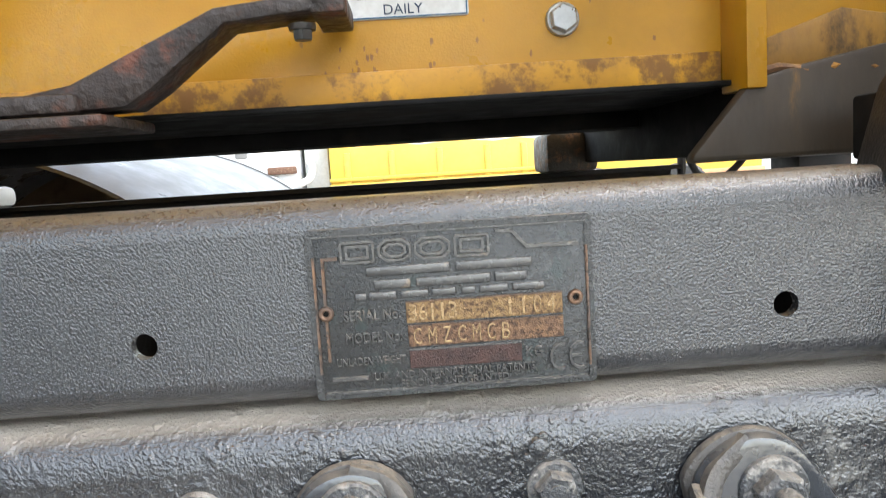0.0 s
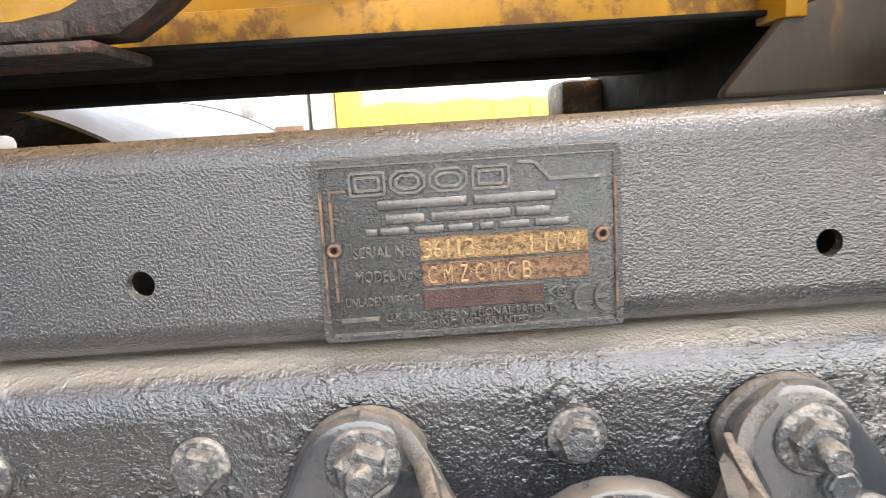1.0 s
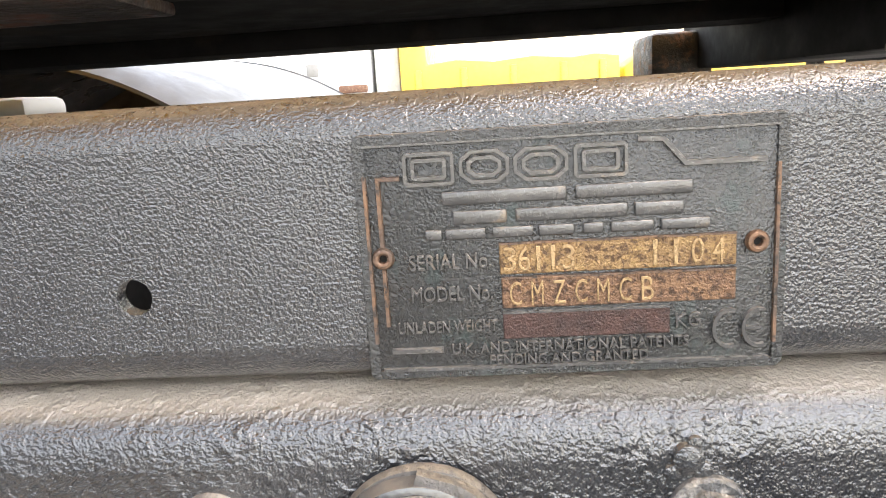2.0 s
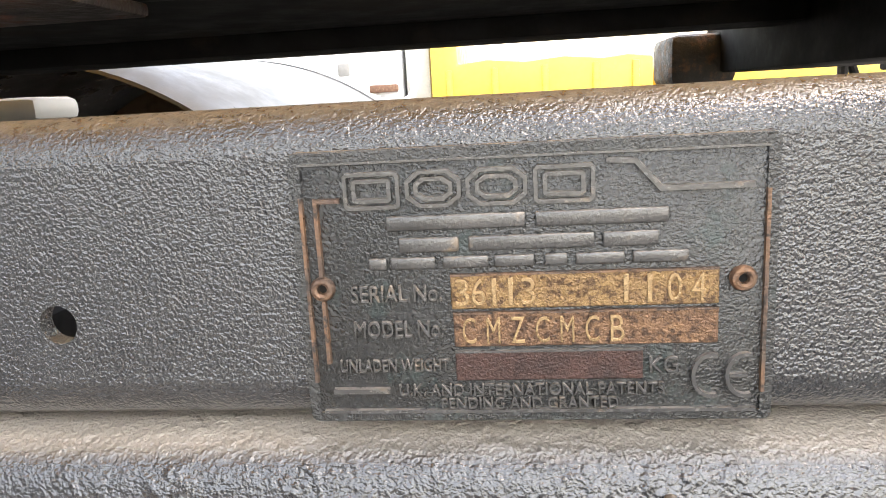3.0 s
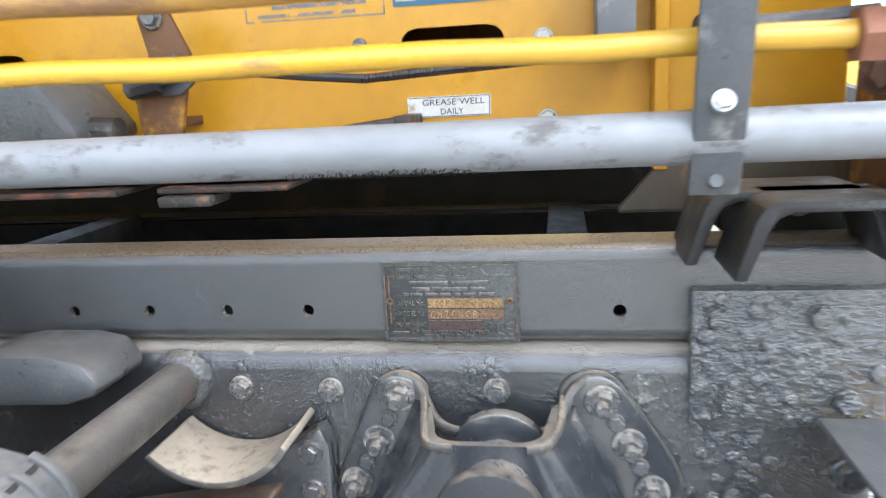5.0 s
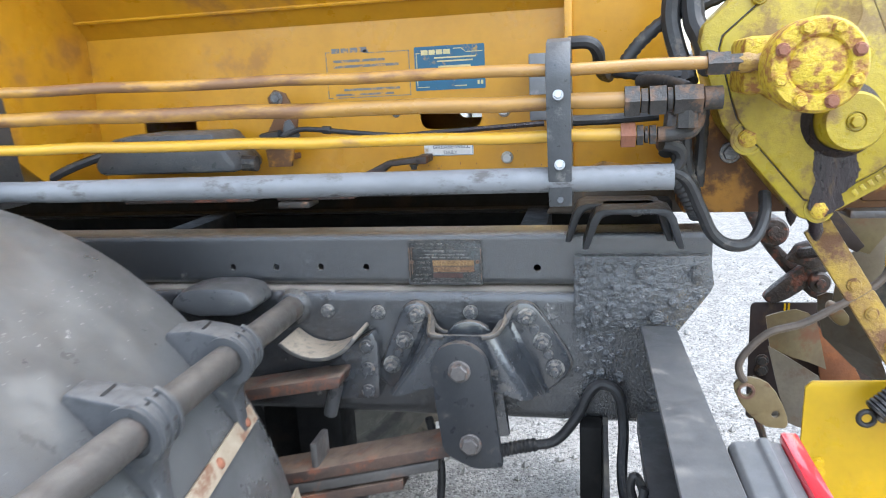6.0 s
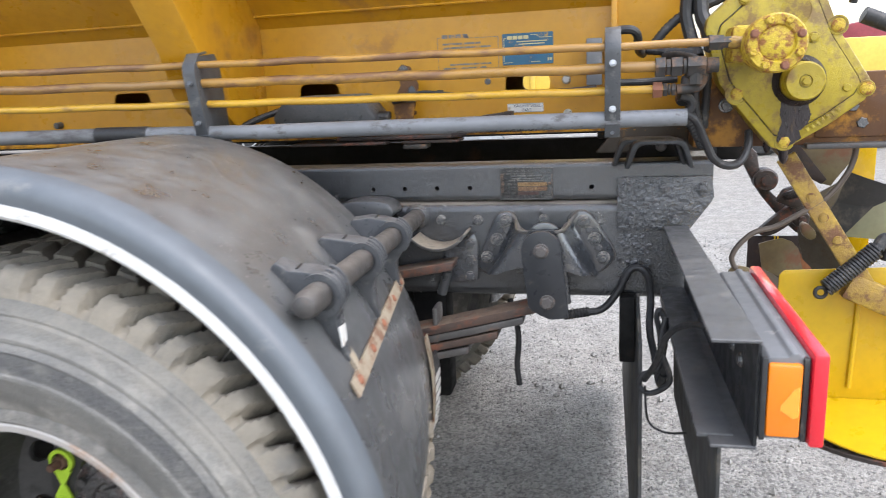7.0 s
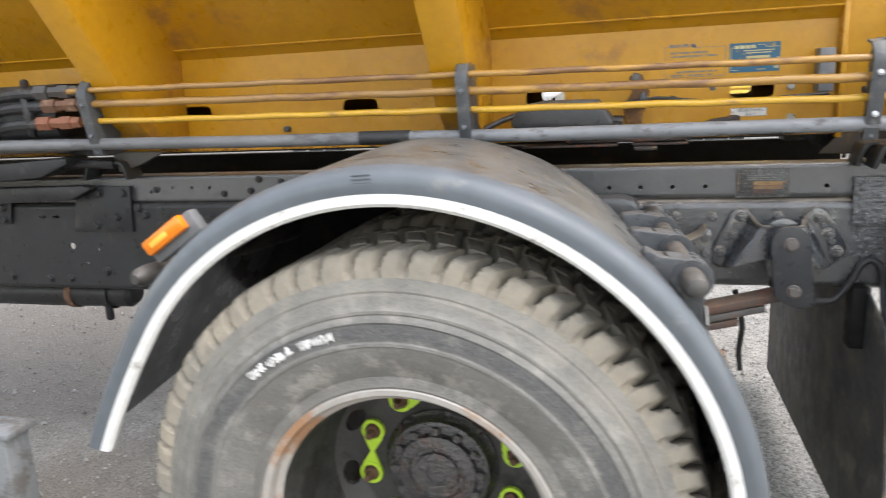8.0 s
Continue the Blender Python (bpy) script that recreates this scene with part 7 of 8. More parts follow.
edge = [(cxg + (x - cxg) * 0.852, czg + (z - czg) * 0.852) for x, z in GB]
part("grease_line", prism(bmesh.new(), edge, -0.0456, -0.0445, "xz"), M_PURPLE, gear, "line of dark grease in the cover joint")
bm = bmesh.new()
lathe(bm, [(0.0, 0.0), (0.011, 0.004), (0.014, 0.014), (0.009, 0.026), (0.010, 0.036), (0.005, 0.048), (0, 0.052)], (0.548, -0.02, 1.150), (0.1, 0, -1), 14)
lathe(bm, [(0.0, 0.0), (0.008, 0.004), (0.009, 0.014), (0.005, 0.026), (0, 0.034)], (0.520, -0.01, 1.152), (0.0, 0, -1), 12)
part("grease_drip", bm, M_PURPLE, gear, "hanging drip of black grease")
for x, z, r in ((0.449, 1.252, 0.024), (0.633, 1.379, 0.020), (0.694, 1.253, 0.017), (0.546, 1.150, 0.020)):
    bm = bmesh.new()
    lathe(bm, [(r, 0), (r * 0.97, 0.0012), (r * 0.84, 0.0015), (r * 0.80, 0.0004), (0, 0.0004)], (x, -0.045, z), seg=24)
    boss = part("cast_boss", bm, M_LEMON, gear)
    bolt(boss, (x, -0.0452, z), 0.0115, 0.006, M_LEMRUST, washer=1.15)
for x, z in ((0.657, 1.256), (0.588, 1.358), (0.528, 1.446), (0.455, 1.440)):
    bolt(gear, (x, -0.0495 if x < 0.64 else -0.045, z), 0.0088, 0.008, M_LEMON, washer=1.3)
bm = bmesh.new()
lathe(bm, [(0.030, 0), (0.0295, 0.0006), (0.028, 0.0007), (0.0275, 0.0002), (0, 0.0002)], (0.553, -0.0495, 1.412), seg=32)
part("cast_ring", bm, M_LEMON, gear)
# cast maker's mark: plain raised bars
bm = bmesh.new()
u = Vector((0.098, 0, 0.068)).normalized()
w = Vector((-u.z, 0, u.x))
for k in range(7):
    obox(bm, Vector((0.588, -0.053, 1.174)) + u * (0.0112 * k), u, (0, 1, 0), w, 0.0062, 0.003, 0.0095, 0.0008)
part("cast_mark", bm, M_LEMON, gear)
bm = bmesh.new()
c = Vector((0.484, 0, 1.3465))
lathe(bm, [(0.040, 0.04), (0.041, 0.085), (0.047, 0.10), (0.047, 0.155), (0.042, 0.160), (0.044, 0.172), (0.0535, 0.176), (0.0535, 0.222), (0.050, 0.227), (0.034, 0.227), (0.031, 0.223), (0.027, 0.226), (0.0, 0.227)], c, seg=48)
motor = part("hydraulic_motor", bm, M_LEMRUST, gritter, "rust-flaked yellow hydraulic motor")
bm = bmesh.new()
box(bm, 0.418, 0.475, -0.15, -0.06, 1.315, 1.385, 0.010)
part("motor_port", bm, M_LEMRUST, motor)
for k in range(8):
    a = radians(45 * k + 20)
    bolt(motor, (c.x + 0.043 * math.cos(a), -0.227, c.z + 0.043 * math.sin(a)), 0.0066, 0.007, M_LEMRUST if k % 3 else M_COPRUST, washer=1.2)
bm = bmesh.new()
lathe(bm, [(0.052, 0.0497), (0.050, 0.0525), (0.045, 0.056), (0.0405, 0.066)], (0.566, 0, 1.2735), seg=40)
part("grease_collar", bm, M_PURPLE, gear, "collar of black grease")
bm = bmesh.new()
lathe(bm, [(0.040, 0.05), (0.0385, 0.098), (0.035, 0.104), (0.013, 0.104), (0.012, 0.101), (0.0, 0.101)], (0.566, 0, 1.2735), seg=40)
cap = part("bearing_cap", bm, M_LEMON, gear, "round yellow bearing cap")
bolt(cap, (0.566, -0.101, 1.2735), 0.008, 0.010, M_LEMON)
bm = bmesh.new()
run = [(0.517, 1.300), (0.519, 1.275), (0.527, 1.255), (0.535, 1.235), (0.533, 1.210), (0.538, 1.190), (0.532, 1.168), (0.531, 1.152), (0.540, 1.143), (0.552, 1.139), (0.564, 1.148), (0.577, 1.156), (0.573, 1.172), (0.588, 1.185), (0.594, 1.205),
       (0.587, 1.222), (0.592, 1.238), (0.602, 1.255), (0.609, 1.275), (0.608, 1.300), (0.590, 1.318), (0.566, 1.324), (0.54, 1.318)]
fine_run = []
for k, (p, q) in enumerate(zip(run, run[1:] + run[:1])):
    for i in range(4):
        x, z = p[0] + (q[0] - p[0]) * i / 4, p[1] + (q[1] - p[1]) * i / 4
        fine_run.append((x + 0.0009 * math.sin(5.1 * k + 2.3 * i), z + 0.0009 * math.sin(3.7 * k + 3.1 * i)))
prism(bm, fine_run, -0.0503, -0.047)
part("grease_run", bm, M_PURPLE, gear, "dark purple grease run down the casing")
bm = bmesh.new()
sweep(bm, bend([(0.655, -0.05, 1.42), (0.66, -0.06, 1.45), (0.672, -0.05, 1.462), (0.70, -0.03, 1.455), (0.705, -0.02, 1.49)], 5), 0.008, 10)
sweep(bm, bend([(0.70, 0.03, 1.40), (0.76, 0.03, 1.375), (0.86, 0.03, 1.34), (1.0, 0.03, 1.31)], 5), 0.017, 12)
part("hose", bm, M_RUBBER, gritter)
bm = bmesh.new()
lathe(bm, [(0.014, 0), (0.014, 0.03), (0.010, 0.035), (0, 0.035)], (0.622, -0.04, 1.452), (0.5, -0.3, 0.6), 16)
part("breather", bm, M_RUSTY, gear)

# ---- spinner unit hung behind ----
spin = thing("spinner_unit", "yellow and rusty steel spinner unit hung on straps", "salt spinner")
bm = prism(bmesh.new(), [(0.596, 0.833), (0.585, 0.822), (0.582, 0.68), (0.600, 0.50), (1.3, 0.50), (1.3, 0.862)], 0.095, 0.101, "xz", bev=0.002)
pan = part("spinner_housing", bm, M_HIGH, spin, "bright yellow spinner housing panel")
bm = bmesh.new()
foot = [(0.617, 0.094), (0.640, 0.02), (0.657, -0.055)] + [(0.84 + 0.255 * math.cos(radians(a)), 0.12 + 0.255 * math.sin(radians(a))) for a in range(226, 356, 8)]
top = [bm.verts.new((x, y, 0.474 + 0.042 * (y + 0.14) / 0.24)) for x, y in foot]
low = [bm.verts.new((v.co.x, v.co.y, v.co.z - 0.004)) for v in top]
bm.faces.new(top)
bm.faces.new(list(reversed(low)))
for k in range(len(top)):
    bm.faces.new((top[k - 1], low[k - 1], low[k], top[k]))
part("housing_floor", bm, M_HIGH, pan, "sloping yellow housing floor")
bm = bmesh.new()
lathe(bm, [(0.0, 0), (0.256, 0.0), (0.262, 0.003), (0.262, 0.012), (0.257, 0.013), (0.255, 0.006), (0, 0.006)], (0.84, 0.12, 0.458), (0, 0, 1), 64)
part("spinner_disc", bm, M_LINK, spin, "dark rusty round spinner tray")
bm = bmesh.new()
sweep(bm, [(0.76, 0.09, 0.84), (0.755, 0.09, 0.62), (0.752, 0.09, 0.545)], 0.006, 8)
part("housing_seam", bm, M_HIGH, pan)
for x, z in ((0.612, 0.685), (0.614, 0.668)):
    bolt(pan, (x, 0.095, z), 0.008, 0.006, M_HIGH)
bm = bmesh.new()
a, b = Vector((0.572, 0.05, 1.108)), Vector((0.762, 0.05, 0.800))
u = (b - a).normalized()
w = Vector((-u.z, 0, u.x))
obox(bm, (a + b) / 2, u, (0, 1, 0), w, (b - a).length, 0.012, 0.042, 0.003)
strap1 = part("hanger_strap", bm, M_STRAPY, spin, "flaking yellow flat steel strap")
for f in (0.30, 0.45, 0.62):
    p = a.lerp(b, f)
    bolt(strap1, (p.x, 0.044, p.z), 0.008, 0.006, M_STRAPY)
bm = bmesh.new()
obox(bm, Vector((0.80, 0.055, 0.775)), Vector((0.9, 0, -0.42)), (0, 1, 0), Vector((0.42, 0, 0.9)), 0.18, 0.03, 0.06, 0.006)
part("hanger_foot", bm, M_STRAPY, spin)
# crossed linkage arms behind the strap
ARM_A = eased([(0.575, 1.060), (0.640, 1.060), (0.652, 0.985), (0.672, 0.935), (0.717, 0.890), (0.788, 0.826), (0.810, 0.795), (0.785, 0.772), (0.716, 0.837), (0.646, 0.924), (0.616, 0.985)], 1)
ARM_B = eased([(0.648, 0.797), (0.661, 0.814), (0.700, 0.850), (0.749, 0.890), (0.800, 0.905), (0.812, 0.880), (0.776, 0.850), (0.740, 0.817), (0.697, 0.786), (0.660, 0.781)], 1)
for arm_, d0 in ((ARM_A, 0.725), (ARM_B, 0.69)):
    part("cross_link", prism(bmesh.new(), arm_, d0, d0 + 0.03, "xz", bev=0.006), M_LINK, spin, "rust-black curved linkage arm")
for x, z, y, r in ((0.668, 0.958, 0.715, 0.036), (0.772, 0.838, 0.69, 0.026), (0.743, 0.950, 0.51, 0.016)):
    bm = bmesh.new()
    lathe(bm, [(r, -0.04), (r, 0.008), (r * 0.85, 0.013), (r * 0.45, 0.014), (r * 0.42, 0.022), (0, 0.023)], (x, y, z), seg=20)
    part("pivot", bm, M_LINK, spin)
bm = bmesh.new()
sweep(bm, [(0.743, 0.55, 0.950), (0.735, 0.60, 0.935), (0.72, 0.70, 0.905)], 0.014, 10)
part("pivot_pin", bm, M_LINK, spin)
bm = bmesh.new()
prism(bm, [(0.690, 0.896), (0.712, 0.935), (0.745, 0.945), (0.770, 0.925), (0.785, 0.890), (0.750, 0.872)], 0.67, 0.69, bev=0.006)
part("link_lug", bm, M_LINK, spin, "lumpy rusted link lug")
# spring
bm = bmesh.new()
a, b = Vector((0.672, 0.04, 0.806)), Vector((0.772, 0.045, 0.898))
s_, u_, d_ = basis(b - a)
n = 19 * 12
pts = [a + (b - a) * (k / n) + 0.0165 * (math.cos(2 * math.pi * k / 12) * s_ + math.sin(2 * math.pi * k / 12) * u_) for k in range(n + 1)]
sweep(bm, pts, 0.0042, 6)
coil = part("coil_spring", bm, M_RUBBER, spin, "black coil tension spring")
bm = bmesh.new()
sweep(bm, [a + 0.012 * Vector((math.cos(t), 0, math.sin(t))) - (b - a).normalized() * 0.014 for t in (2 * math.pi * k / 16 for k in range(17))], 0.0045, 8)
part("spring_hook", bm, M_RUBBER, coil)
bm = bmesh.new()
sweep(bm, bend([b, b + Vector((0.015, 0.01, 0.02)), b + Vector((0.03, 0.02, 0.01)), b + Vector((0.03, 0.03, -0.03))], 5), 0.014, 10)
part("spring_hook", bm, M_RUBBER, coil)
# chute plates and vanes
def chute_plate(pts, y0, y1, m, lab):
    return part("chute_plate", prism(bmesh.new(), pts, y0, y1, "xz", bev=0.001), m, spin, lab)


back = chute_plate(rounded(0.623, 0.93, 0.47, 0.782, 0.013), 0.70, 0.706, M_BACKP, "dark maroon-brown chute back plate")
for x in (0.7015, 0.7105):
    part("paint_tick", prism(bmesh.new(), [(x - 0.0022, 0.760), (x + 0.0022, 0.760), (x + 0.0022, 0.781), (x - 0.0022, 0.781)], 0.6985, 0.7, "xz"), M_HIGH, back, "yellow paint tick")
bolt(back, (0.655, 0.70, 0.63), 0.012, 0.010, M_GREY)
bolt(back, (0.655, 0.70, 0.605), 0.012, 0.010, M_GREY)


def bent_plate(rows, t, m, lab):
    """A sheet folded through two edges, given row by row as points, with its thickness along y."""
    bm = bmesh.new()
    fr = [[bm.verts.new(p) for p in row] for row in rows]
    bk = [[bm.verts.new((p[0], p[1] + t, p[2])) for p in row] for row in rows]
    n, k = len(rows), len(rows[0])
    for i in range(n - 1):
        for j in range(k - 1):
            bm.faces.new((fr[i][j], fr[i][j + 1], fr[i + 1][j + 1], fr[i + 1][j]))
            bm.faces.new((bk[i][j], bk[i + 1][j], bk[i + 1][j + 1], bk[i][j + 1]))
    rim = [(0, j) for j in range(k)] + [(i, k - 1) for i in range(1, n)] + [(n - 1, j) for j in range(k - 2, -1, -1)] + [(i, 0) for i in range(n - 2, 0, -1)]
    for a, b in zip(rim, rim[1:] + rim[:1]):
        bm.faces.new((fr[a[0]][a[1]], bk[a[0]][a[1]], bk[b[0]][b[1]], fr[b[0]][b[1]]))
    bmesh.ops.recalc_face_normals(bm, faces=bm.faces)
    return part("chute_plate", bm, m, spin, lab, sharp=10.0)


# hopper mouth: a fan of bent sheets
bent_plate([[(0.636, 0.60, 0.779), (0.664, 0.60, 0.789), (0.700, 0.60, 0.797), (0.732, 0.61, 0.784), (0.753, 0.62, 0.760)], [(0.648, 0.60, 0.704), (0.668, 0.605, 0.690), (0.705, 0.615, 0.672), (0.745, 0.63, 0.655), (0.790, 0.65, 0.630)]], 0.004, M_CHUTE, "olive-brown bent chute sheet with a rusty edge")
bent_plate([[(0.644, 0.60, 0.706), (0.690, 0.60, 0.678), (0.762, 0.61, 0.628)], [(0.668, 0.585, 0.60), (0.72, 0.59, 0.585), (0.80, 0.60, 0.54)], [(0.690, 0.57, 0.525), (0.75, 0.57, 0.50), (0.82, 0.58, 0.46)]], 0.004, M_VANE, "grey-brown vane sheet")
chute_plate([(0.628, 0.605), (0.634, 0.603), (0.660, 0.570), (0.715, 0.475), (0.690, 0.470), (0.630, 0.560)], 0.66, 0.664, M_VANE, "grey-brown narrow blade")
chute_plate([(0.757, 0.750), (0.775, 0.728), (0.850, 0.645), (0.90, 0.55), (0.79, 0.55)], 0.665, 0.670, M_RUSTORANGE, "orange-rusted steel inner sheet")
bent_plate([[(0.735, 0.57, 0.838), (0.752, 0.56, 0.850), (0.79, 0.54, 0.850)], [(0.738, 0.57, 0.800), (0.765, 0.55, 0.800), (0.815, 0.52, 0.79)], [(0.756, 0.58, 0.738), (0.80, 0.56, 0.725), (0.868, 0.53, 0.690)], [(0.826, 0.59, 0.664), (0.85, 0.58, 0.650), (0.90, 0.56, 0.62)]], 0.004, M_VANE, "grey-olive curved funnel sheet")
chute_plate([(0.757, 0.945), (0.845, 0.998), (0.868, 0.985), (0.834, 0.899), (0.800, 0.825), (0.745, 0.850)], 0.50, 0.506, M_VANE, "dark grey funnel side sheet")
chute_plate([(0.590, 1.100), (0.66, 1.125), (0.80, 1.125), (0.790, 1.075), (0.749, 1.017), (0.739, 1.001), (0.715, 1.008), (0.64, 1.055)], 0.30, 0.306, M_CHUTE, "olive-brown chute side")
chute_plate([(0.60, 1.128), (0.64, 1.128), (0.725, 1.020), (0.712, 1.008), (0.64, 1.050)], 0.285, 0.292, M_BACKP, "dark rusted edge sheet")
bent_plate([[(0.758, 0.22, 1.046), (0.80, 0.20, 1.030), (0.87, 0.17, 1.006)], [(0.738, 0.24, 0.970), (0.778, 0.21, 0.965), (0.808, 0.20, 0.965)], [(0.708, 0.25, 0.915), (0.730, 0.23, 0.892), (0.748, 0.21, 0.889)]], 0.005, M_FLAP, "black rubber-lined funnel hood")
chute_plate([(0.858, 1.010), (0.805, 0.974), (0.745, 0.889), (0.95, 0.87), (0.98, 0.99)], 0.215, 0.221, M_OLIVE, "dusty olive chute panel")
chute_plate([(0.83, 1.128), (1.05, 1.128), (1.05, 1.05), (0.90, 1.06)], 0.16, 0.17, M_LINK, "dark rusted guard plate")
bm = bmesh.new()
prism(bm, eased([(0.676, 0.897), (0.688, 0.907), (0.712, 0.884), (0.716, 0.866), (0.701, 0.858), (0.682, 0.871)], 1), 0.30, 0.33, "xz", bev=0.003)
part("link_tab", bm, M_CHUTE, spin)
bm = bmesh.new()
box(bm, 0.81, 0.865, 0.38, 0.42, 0.80, 1.13, 0.003)
part("frame_post", bm, M_HIGH, spin, "yellow upright post")
bm = bmesh.new()
hose(bm, [(0.706, 0.05, 1.20), (0.714, 0.05, 1.131), (0.706, 0.05, 1.081), (0.68, 0.05, 1.035), (0.649, 0.05, 1.003), (0.603, 0.05, 0.974), (0.561, 0.05, 0.949), (0.514, 0.05, 0.934), (0.483, 0.05, 0.904), (0.470, 0.05, 0.880), (0.472, 0.052, 0.862), (0.480, 0.054, 0.848)], 0.0062)
part("cable", bm, M_CABLE, spin, "brown dusty rubber cable")
LUG = eased([(0.462, 0.836), (0.472, 0.851), (0.496, 0.854), (0.524, 0.840), (0.548, 0.793), (0.552, 0.765), (0.535, 0.764), (0.512, 0.767), (0.480, 0.798)], 1)
lug = part("cable_lug", prism(bmesh.new(), LUG, 0.056, 0.064, "xz", [ring(0.484, 0.829, 0.0085, 20), ring(0.531, 0.789, 0.006, 16)], 0.0015), M_LUG, spin, "tan-olive drop-shaped lug plate")
bm = bmesh.new()
lathe(bm, [(0.0145, 0.0), (0.0135, 0.0022), (0.0095, 0.0022), (0.0088, 0.0)], (0.484, 0.0555, 0.829), seg=24)
part("eyelet", bm, M_RUSTY, lug, "rust-stained eyelet")
bm = bmesh.new()
sweep(bm, bend([(0.500, 0.07, 0.79), (0.510, 0.075, 0.765), (0.520, 0.08, 0.735), (0.528, 0.08, 0.70)], 4), 0.006, 8)
part("lug_tail", bm, M_LINK, lug)

# ---- the yard beyond ----


def far_wheel(parent, x, y, r=0.5):
    bm = bmesh.new()
    lathe(bm, [(0.0, 0.04), (r * 0.52, 0.04), (r * 0.56, 0.0), (r * 0.9, 0.01), (r, 0.05), (r, 0.25), (r * 0.9, 0.29), (0, 0.29)], (x, y + 0.29, r), (0, -1, 0), 32)
    t = part("tyre", bm, M_RUBBER, parent)
    bm = bmesh.new()
    lathe(bm, [(r * 0.53, 0.02), (r * 0.4, -0.03), (r * 0.2, -0.02), (r * 0.15, 0.03), (0, 0.03)], (x, y, r), (0, -1, 0), 24)
    part("rim", bm, M_BGGREY, t)


white = thing("lorry", "white lorry parked across the yard", "lorry", group="parked lorries")
FY = 9.6
arch_in = [(-2.2 + 0.60 * math.cos(radians(a)), 0.58 + 0.60 * math.sin(radians(a))) for a in range(10, 171, 10)]
bm = prism(bmesh.new(), [(-3.37, 0.62), *reversed(arch_in), (-1.56, 0.69), (-1.56, 1.24), (-1.56, 2.6), (-3.30, 2.6), (-3.37, 2.5)], FY, FY + 2.3, "xz", bev=0.03)
cab = part("cab", bm, M_BGWHITE, white, "white lorry cab")
bm = prism(bmesh.new(), [(-6.4, 0.75), (-3.6, 0.75), (-3.6, 1.22), (-6.4, 1.22)], FY + 0.2, FY + 2.2, "xz", bev=0.03)
part("body", bm, M_BGWHITE, white, "low white load body")
far_wheel(white, -2.2, FY + 0.06)
far_wheel(white, -5.6, FY - 0.02)
arch = [(-2.2 + 0.70 * math.cos(radians(a)), 0.56 + 0.68 * math.sin(radians(a))) for a in range(8, 173, 8)] + [(-2.2 + 0.58 * math.cos(radians(a)), 0.56 + 0.57 * math.sin(radians(a))) for a in range(172, 7, -8)]
part("wheel_arch", prism(bmesh.new(), arch, FY - 0.08, FY + 0.3, "xz", bev=0.01), M_BGARCH, white)
part("window", box(bmesh.new(), -2.41, -2.25, FY - 0.02, FY + 0.02, 1.43, 1.60, 0.02), M_BGGREY, white)
part("step_bar", box(bmesh.new(), -1.98, -1.60, FY - 0.10, FY + 0.1, 1.19, 1.29, 0.02), M_RUSTY, white)
part("side_stripe", box(bmesh.new(), -3.36, -2.85, FY - 0.012, FY + 0.01, 1.13, 1.17), M_BLUE, white)
part("air_intake", box(bmesh.new(), -1.50, -1.17, FY + 0.1, FY + 1.9, 0.55, 2.4, 0.03), M_BGARCH, white)
bm = bmesh.new()
hose(bm, [(-1.62, FY - 0.05, 1.05), (-1.52, FY - 0.06, 1.06), (-1.42, FY - 0.06, 1.12), (-1.38, FY - 0.05, 1.26), (-1.42, FY - 0.02, 1.36)], 0.05)
part("exhaust", bm, M_BGWHITE, white)
part("chassis", box(bmesh.new(), -3.0, -1.2, FY + 0.4, FY + 1.6, 0.55, 0.75, 0.02), M_BGGREY, white)
yel = thing("lorry_trailer", "yellow dropside trailer parked across the yard", "trailer", group="parked lorries")
bm = bmesh.new()
prism(bm, [(-1.14, 0.62), (1.72, 0.62), (1.72, 1.46), (1.4, 1.50), (1.1, 1.47), (0.6, 1.52), (0.1, 1.48), (-0.4, 1.53), (-0.78, 1.49), (-0.80, 1.9), (-1.14, 1.9)], FY - 0.1, FY + 2.2, "xz", bev=0.03)
tub = part("dropside", bm, M_BGYEL, yel, "pale yellow dropside")
for z in (0.70, 0.98, 1.06):
    bm = bmesh.new()
    box(bm, -1.15, 1.72, FY - 0.15, FY - 0.08, z - 0.025, z + 0.025, 0.01)
    part("side_rail", bm, M_BGYEL, tub)
for x in (-0.9, -0.3, 0.35, 1.0, 1.5):
    bm = bmesh.new()
    box(bm, x - 0.04, x + 0.04, FY - 0.13, FY - 0.08, 0.62, 1.42, 0.01)
    part("side_post", bm, M_BGYEL, tub)
far_wheel(yel, 0.9, FY, 0.42)
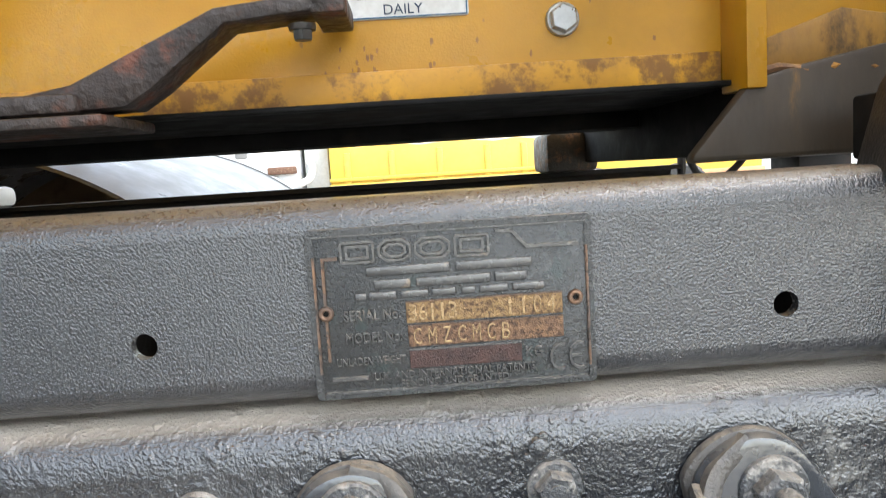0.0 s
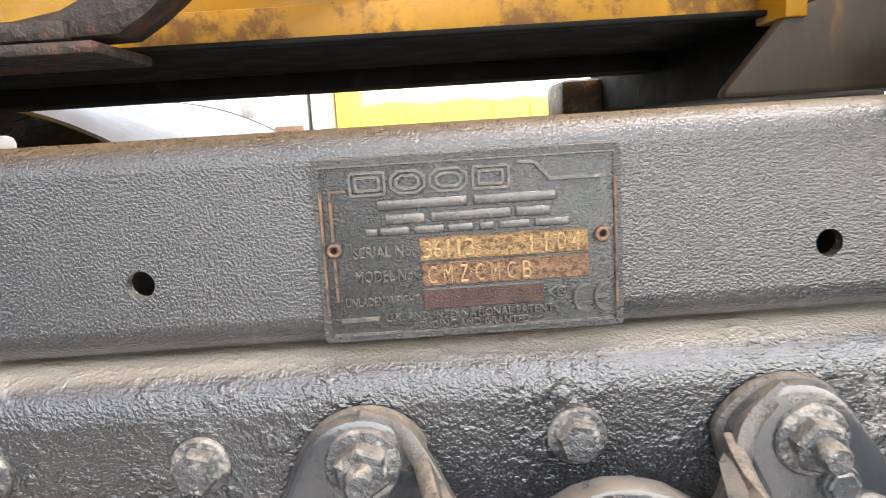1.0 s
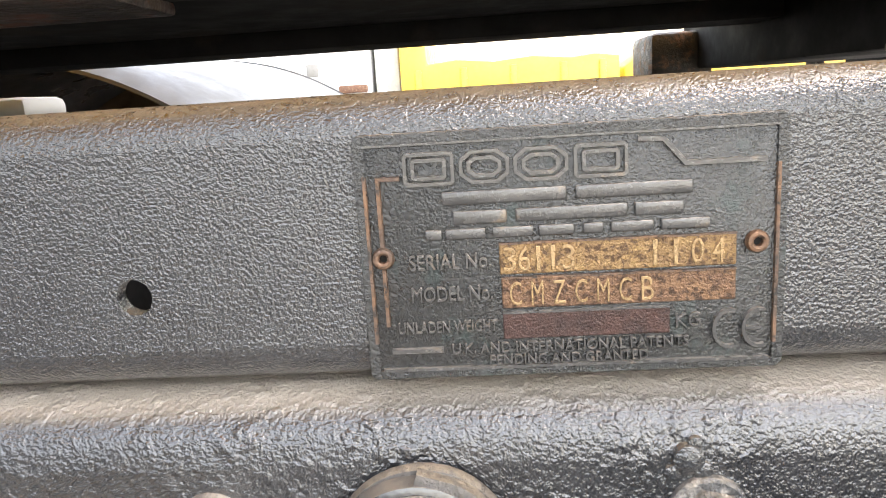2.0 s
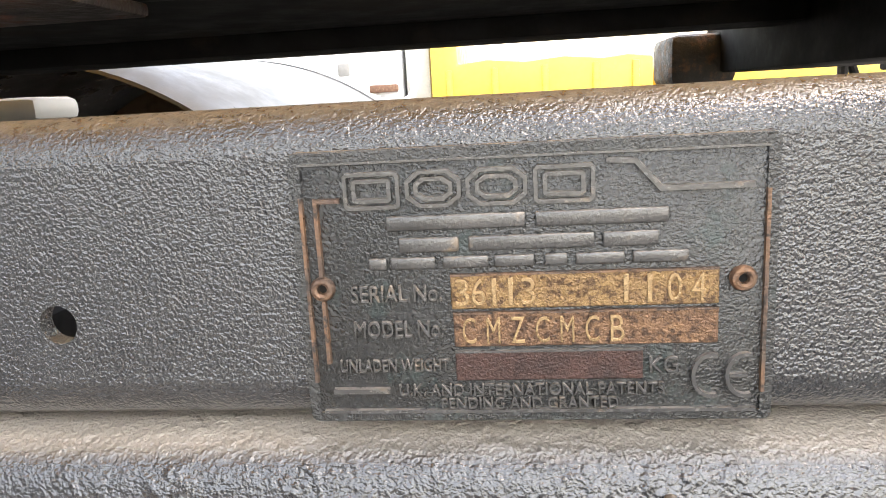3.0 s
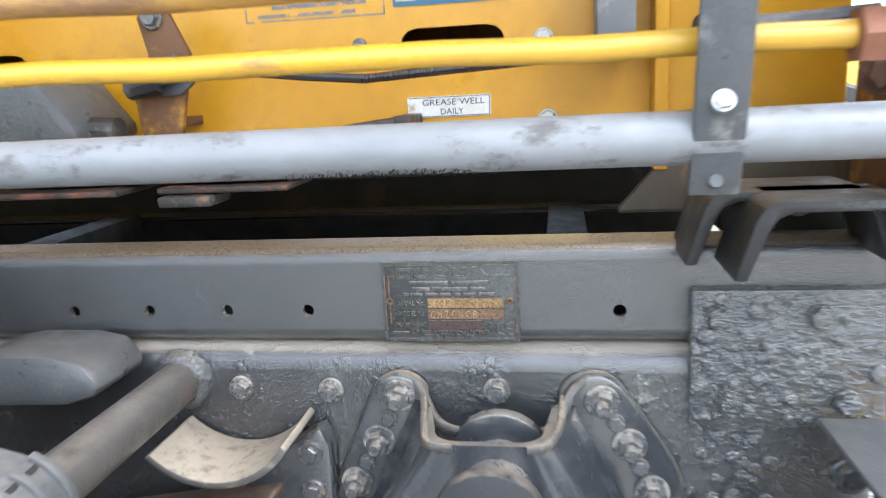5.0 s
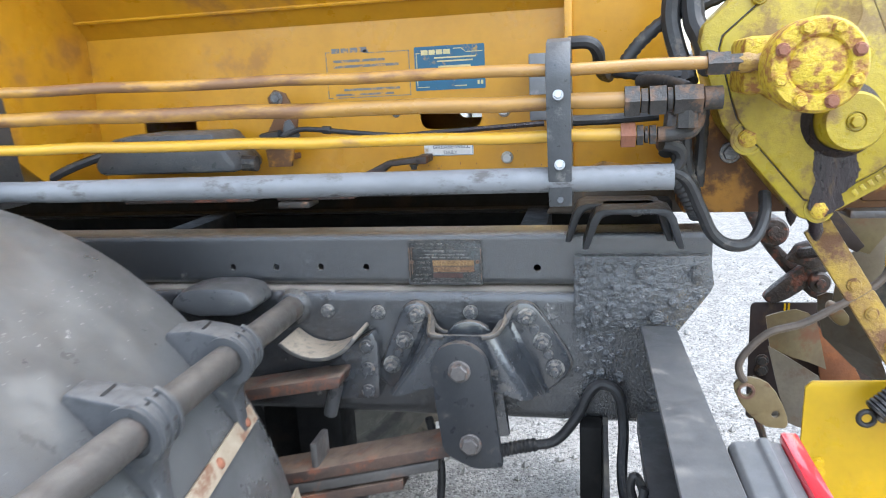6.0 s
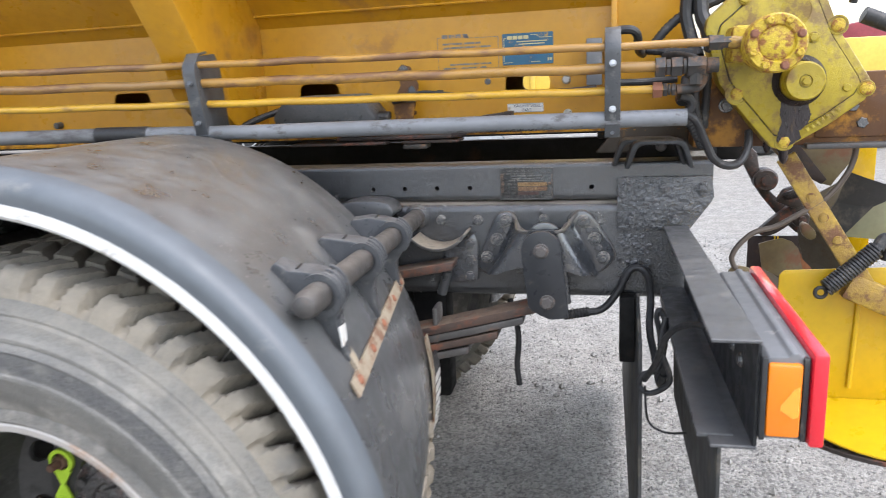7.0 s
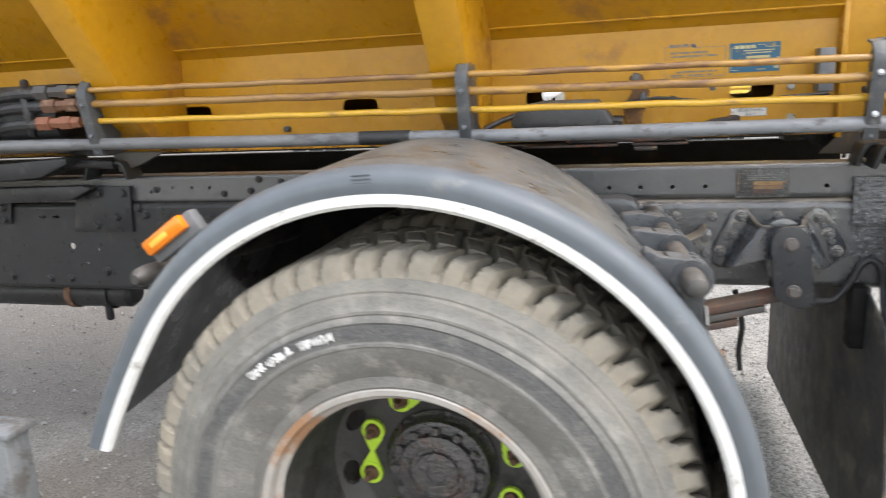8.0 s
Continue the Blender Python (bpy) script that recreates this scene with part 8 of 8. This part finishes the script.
far_wheel(yel, 2.4, FY, 0.42)
yel2 = thing("gritter_lorry", "yellow gritter lorry parked across the yard", "lorry", group="parked lorries")
bm = bmesh.new()
prism(bm, [(1.9, 0.7), (1.9, 1.32), (2.3, 1.62), (5.15, 1.62), (5.15, 0.7)], FY + 0.6, FY + 2.6, "xz", bev=0.04)
part("body", bm, M_BGYEL, yel2)
part("side_skirt", box(bmesh.new(), 4.1, 5.15, FY + 0.52, FY + 0.62, 0.60, 0.88, 0.02), M_PEACH, yel2)
far_wheel(yel2, 2.6, FY + 0.5)
far_wheel(yel2, 3.9, FY + 0.5)
red = thing("red_lorry", "dull red lorry parked at the yard's edge", "lorry", group="parked lorries")
bm = bmesh.new()
prism(bm, [(7.7, 0.9), (7.65, 2.3), (7.9, 2.42), (8.4, 2.52), (9.6, 2.52), (10.0, 2.4), (10.1, 0.9)], 25.0, 29.0, "xz", bev=0.06)
part("body", bm, M_RED, red)
bm = bmesh.new()
box(bm, 7.9, 9.9, 25.2, 31.0, 0.55, 0.9, 0.03)
part("chassis", bm, M_BGGREY, red)
far_wheel(red, 8.1, 25.4)
far_wheel(red, 9.7, 25.4)
shed = thing("workshop", "long brick workshop with a pale sheet roof", "building")
bm = bmesh.new()
box(bm, -60, -16.2, 46, 58, 0, 3.4, 0.05)
part("wall", bm, M_BRICK, shed)
bm = bmesh.new()
prism(bm, [(45.4, 3.35), (52, 5.6), (58.6, 3.35), (52, 5.4)], -60.5, -15.8, "yz")
part("roof", bm, M_ROOF, shed)
for x in range(-58, -18, 5):
    part("window", box(bmesh.new(), x, x + 2.2, 45.9, 46.05, 0.9, 2.6, 0.02), M_BGGREY, shed)
store = thing("warehouse", "low pale sheet-clad warehouse", "building")
bm = bmesh.new()
box(bm, 5.5, 40, 32, 46, 0, 2.2, 0.05)
part("wall", bm, M_BGWHITE, store)
bm = bmesh.new()
box(bm, 5.2, 40.3, 31.7, 46.3, 2.2, 2.4, 0.03)
part("roof", bm, M_ROOF, store)
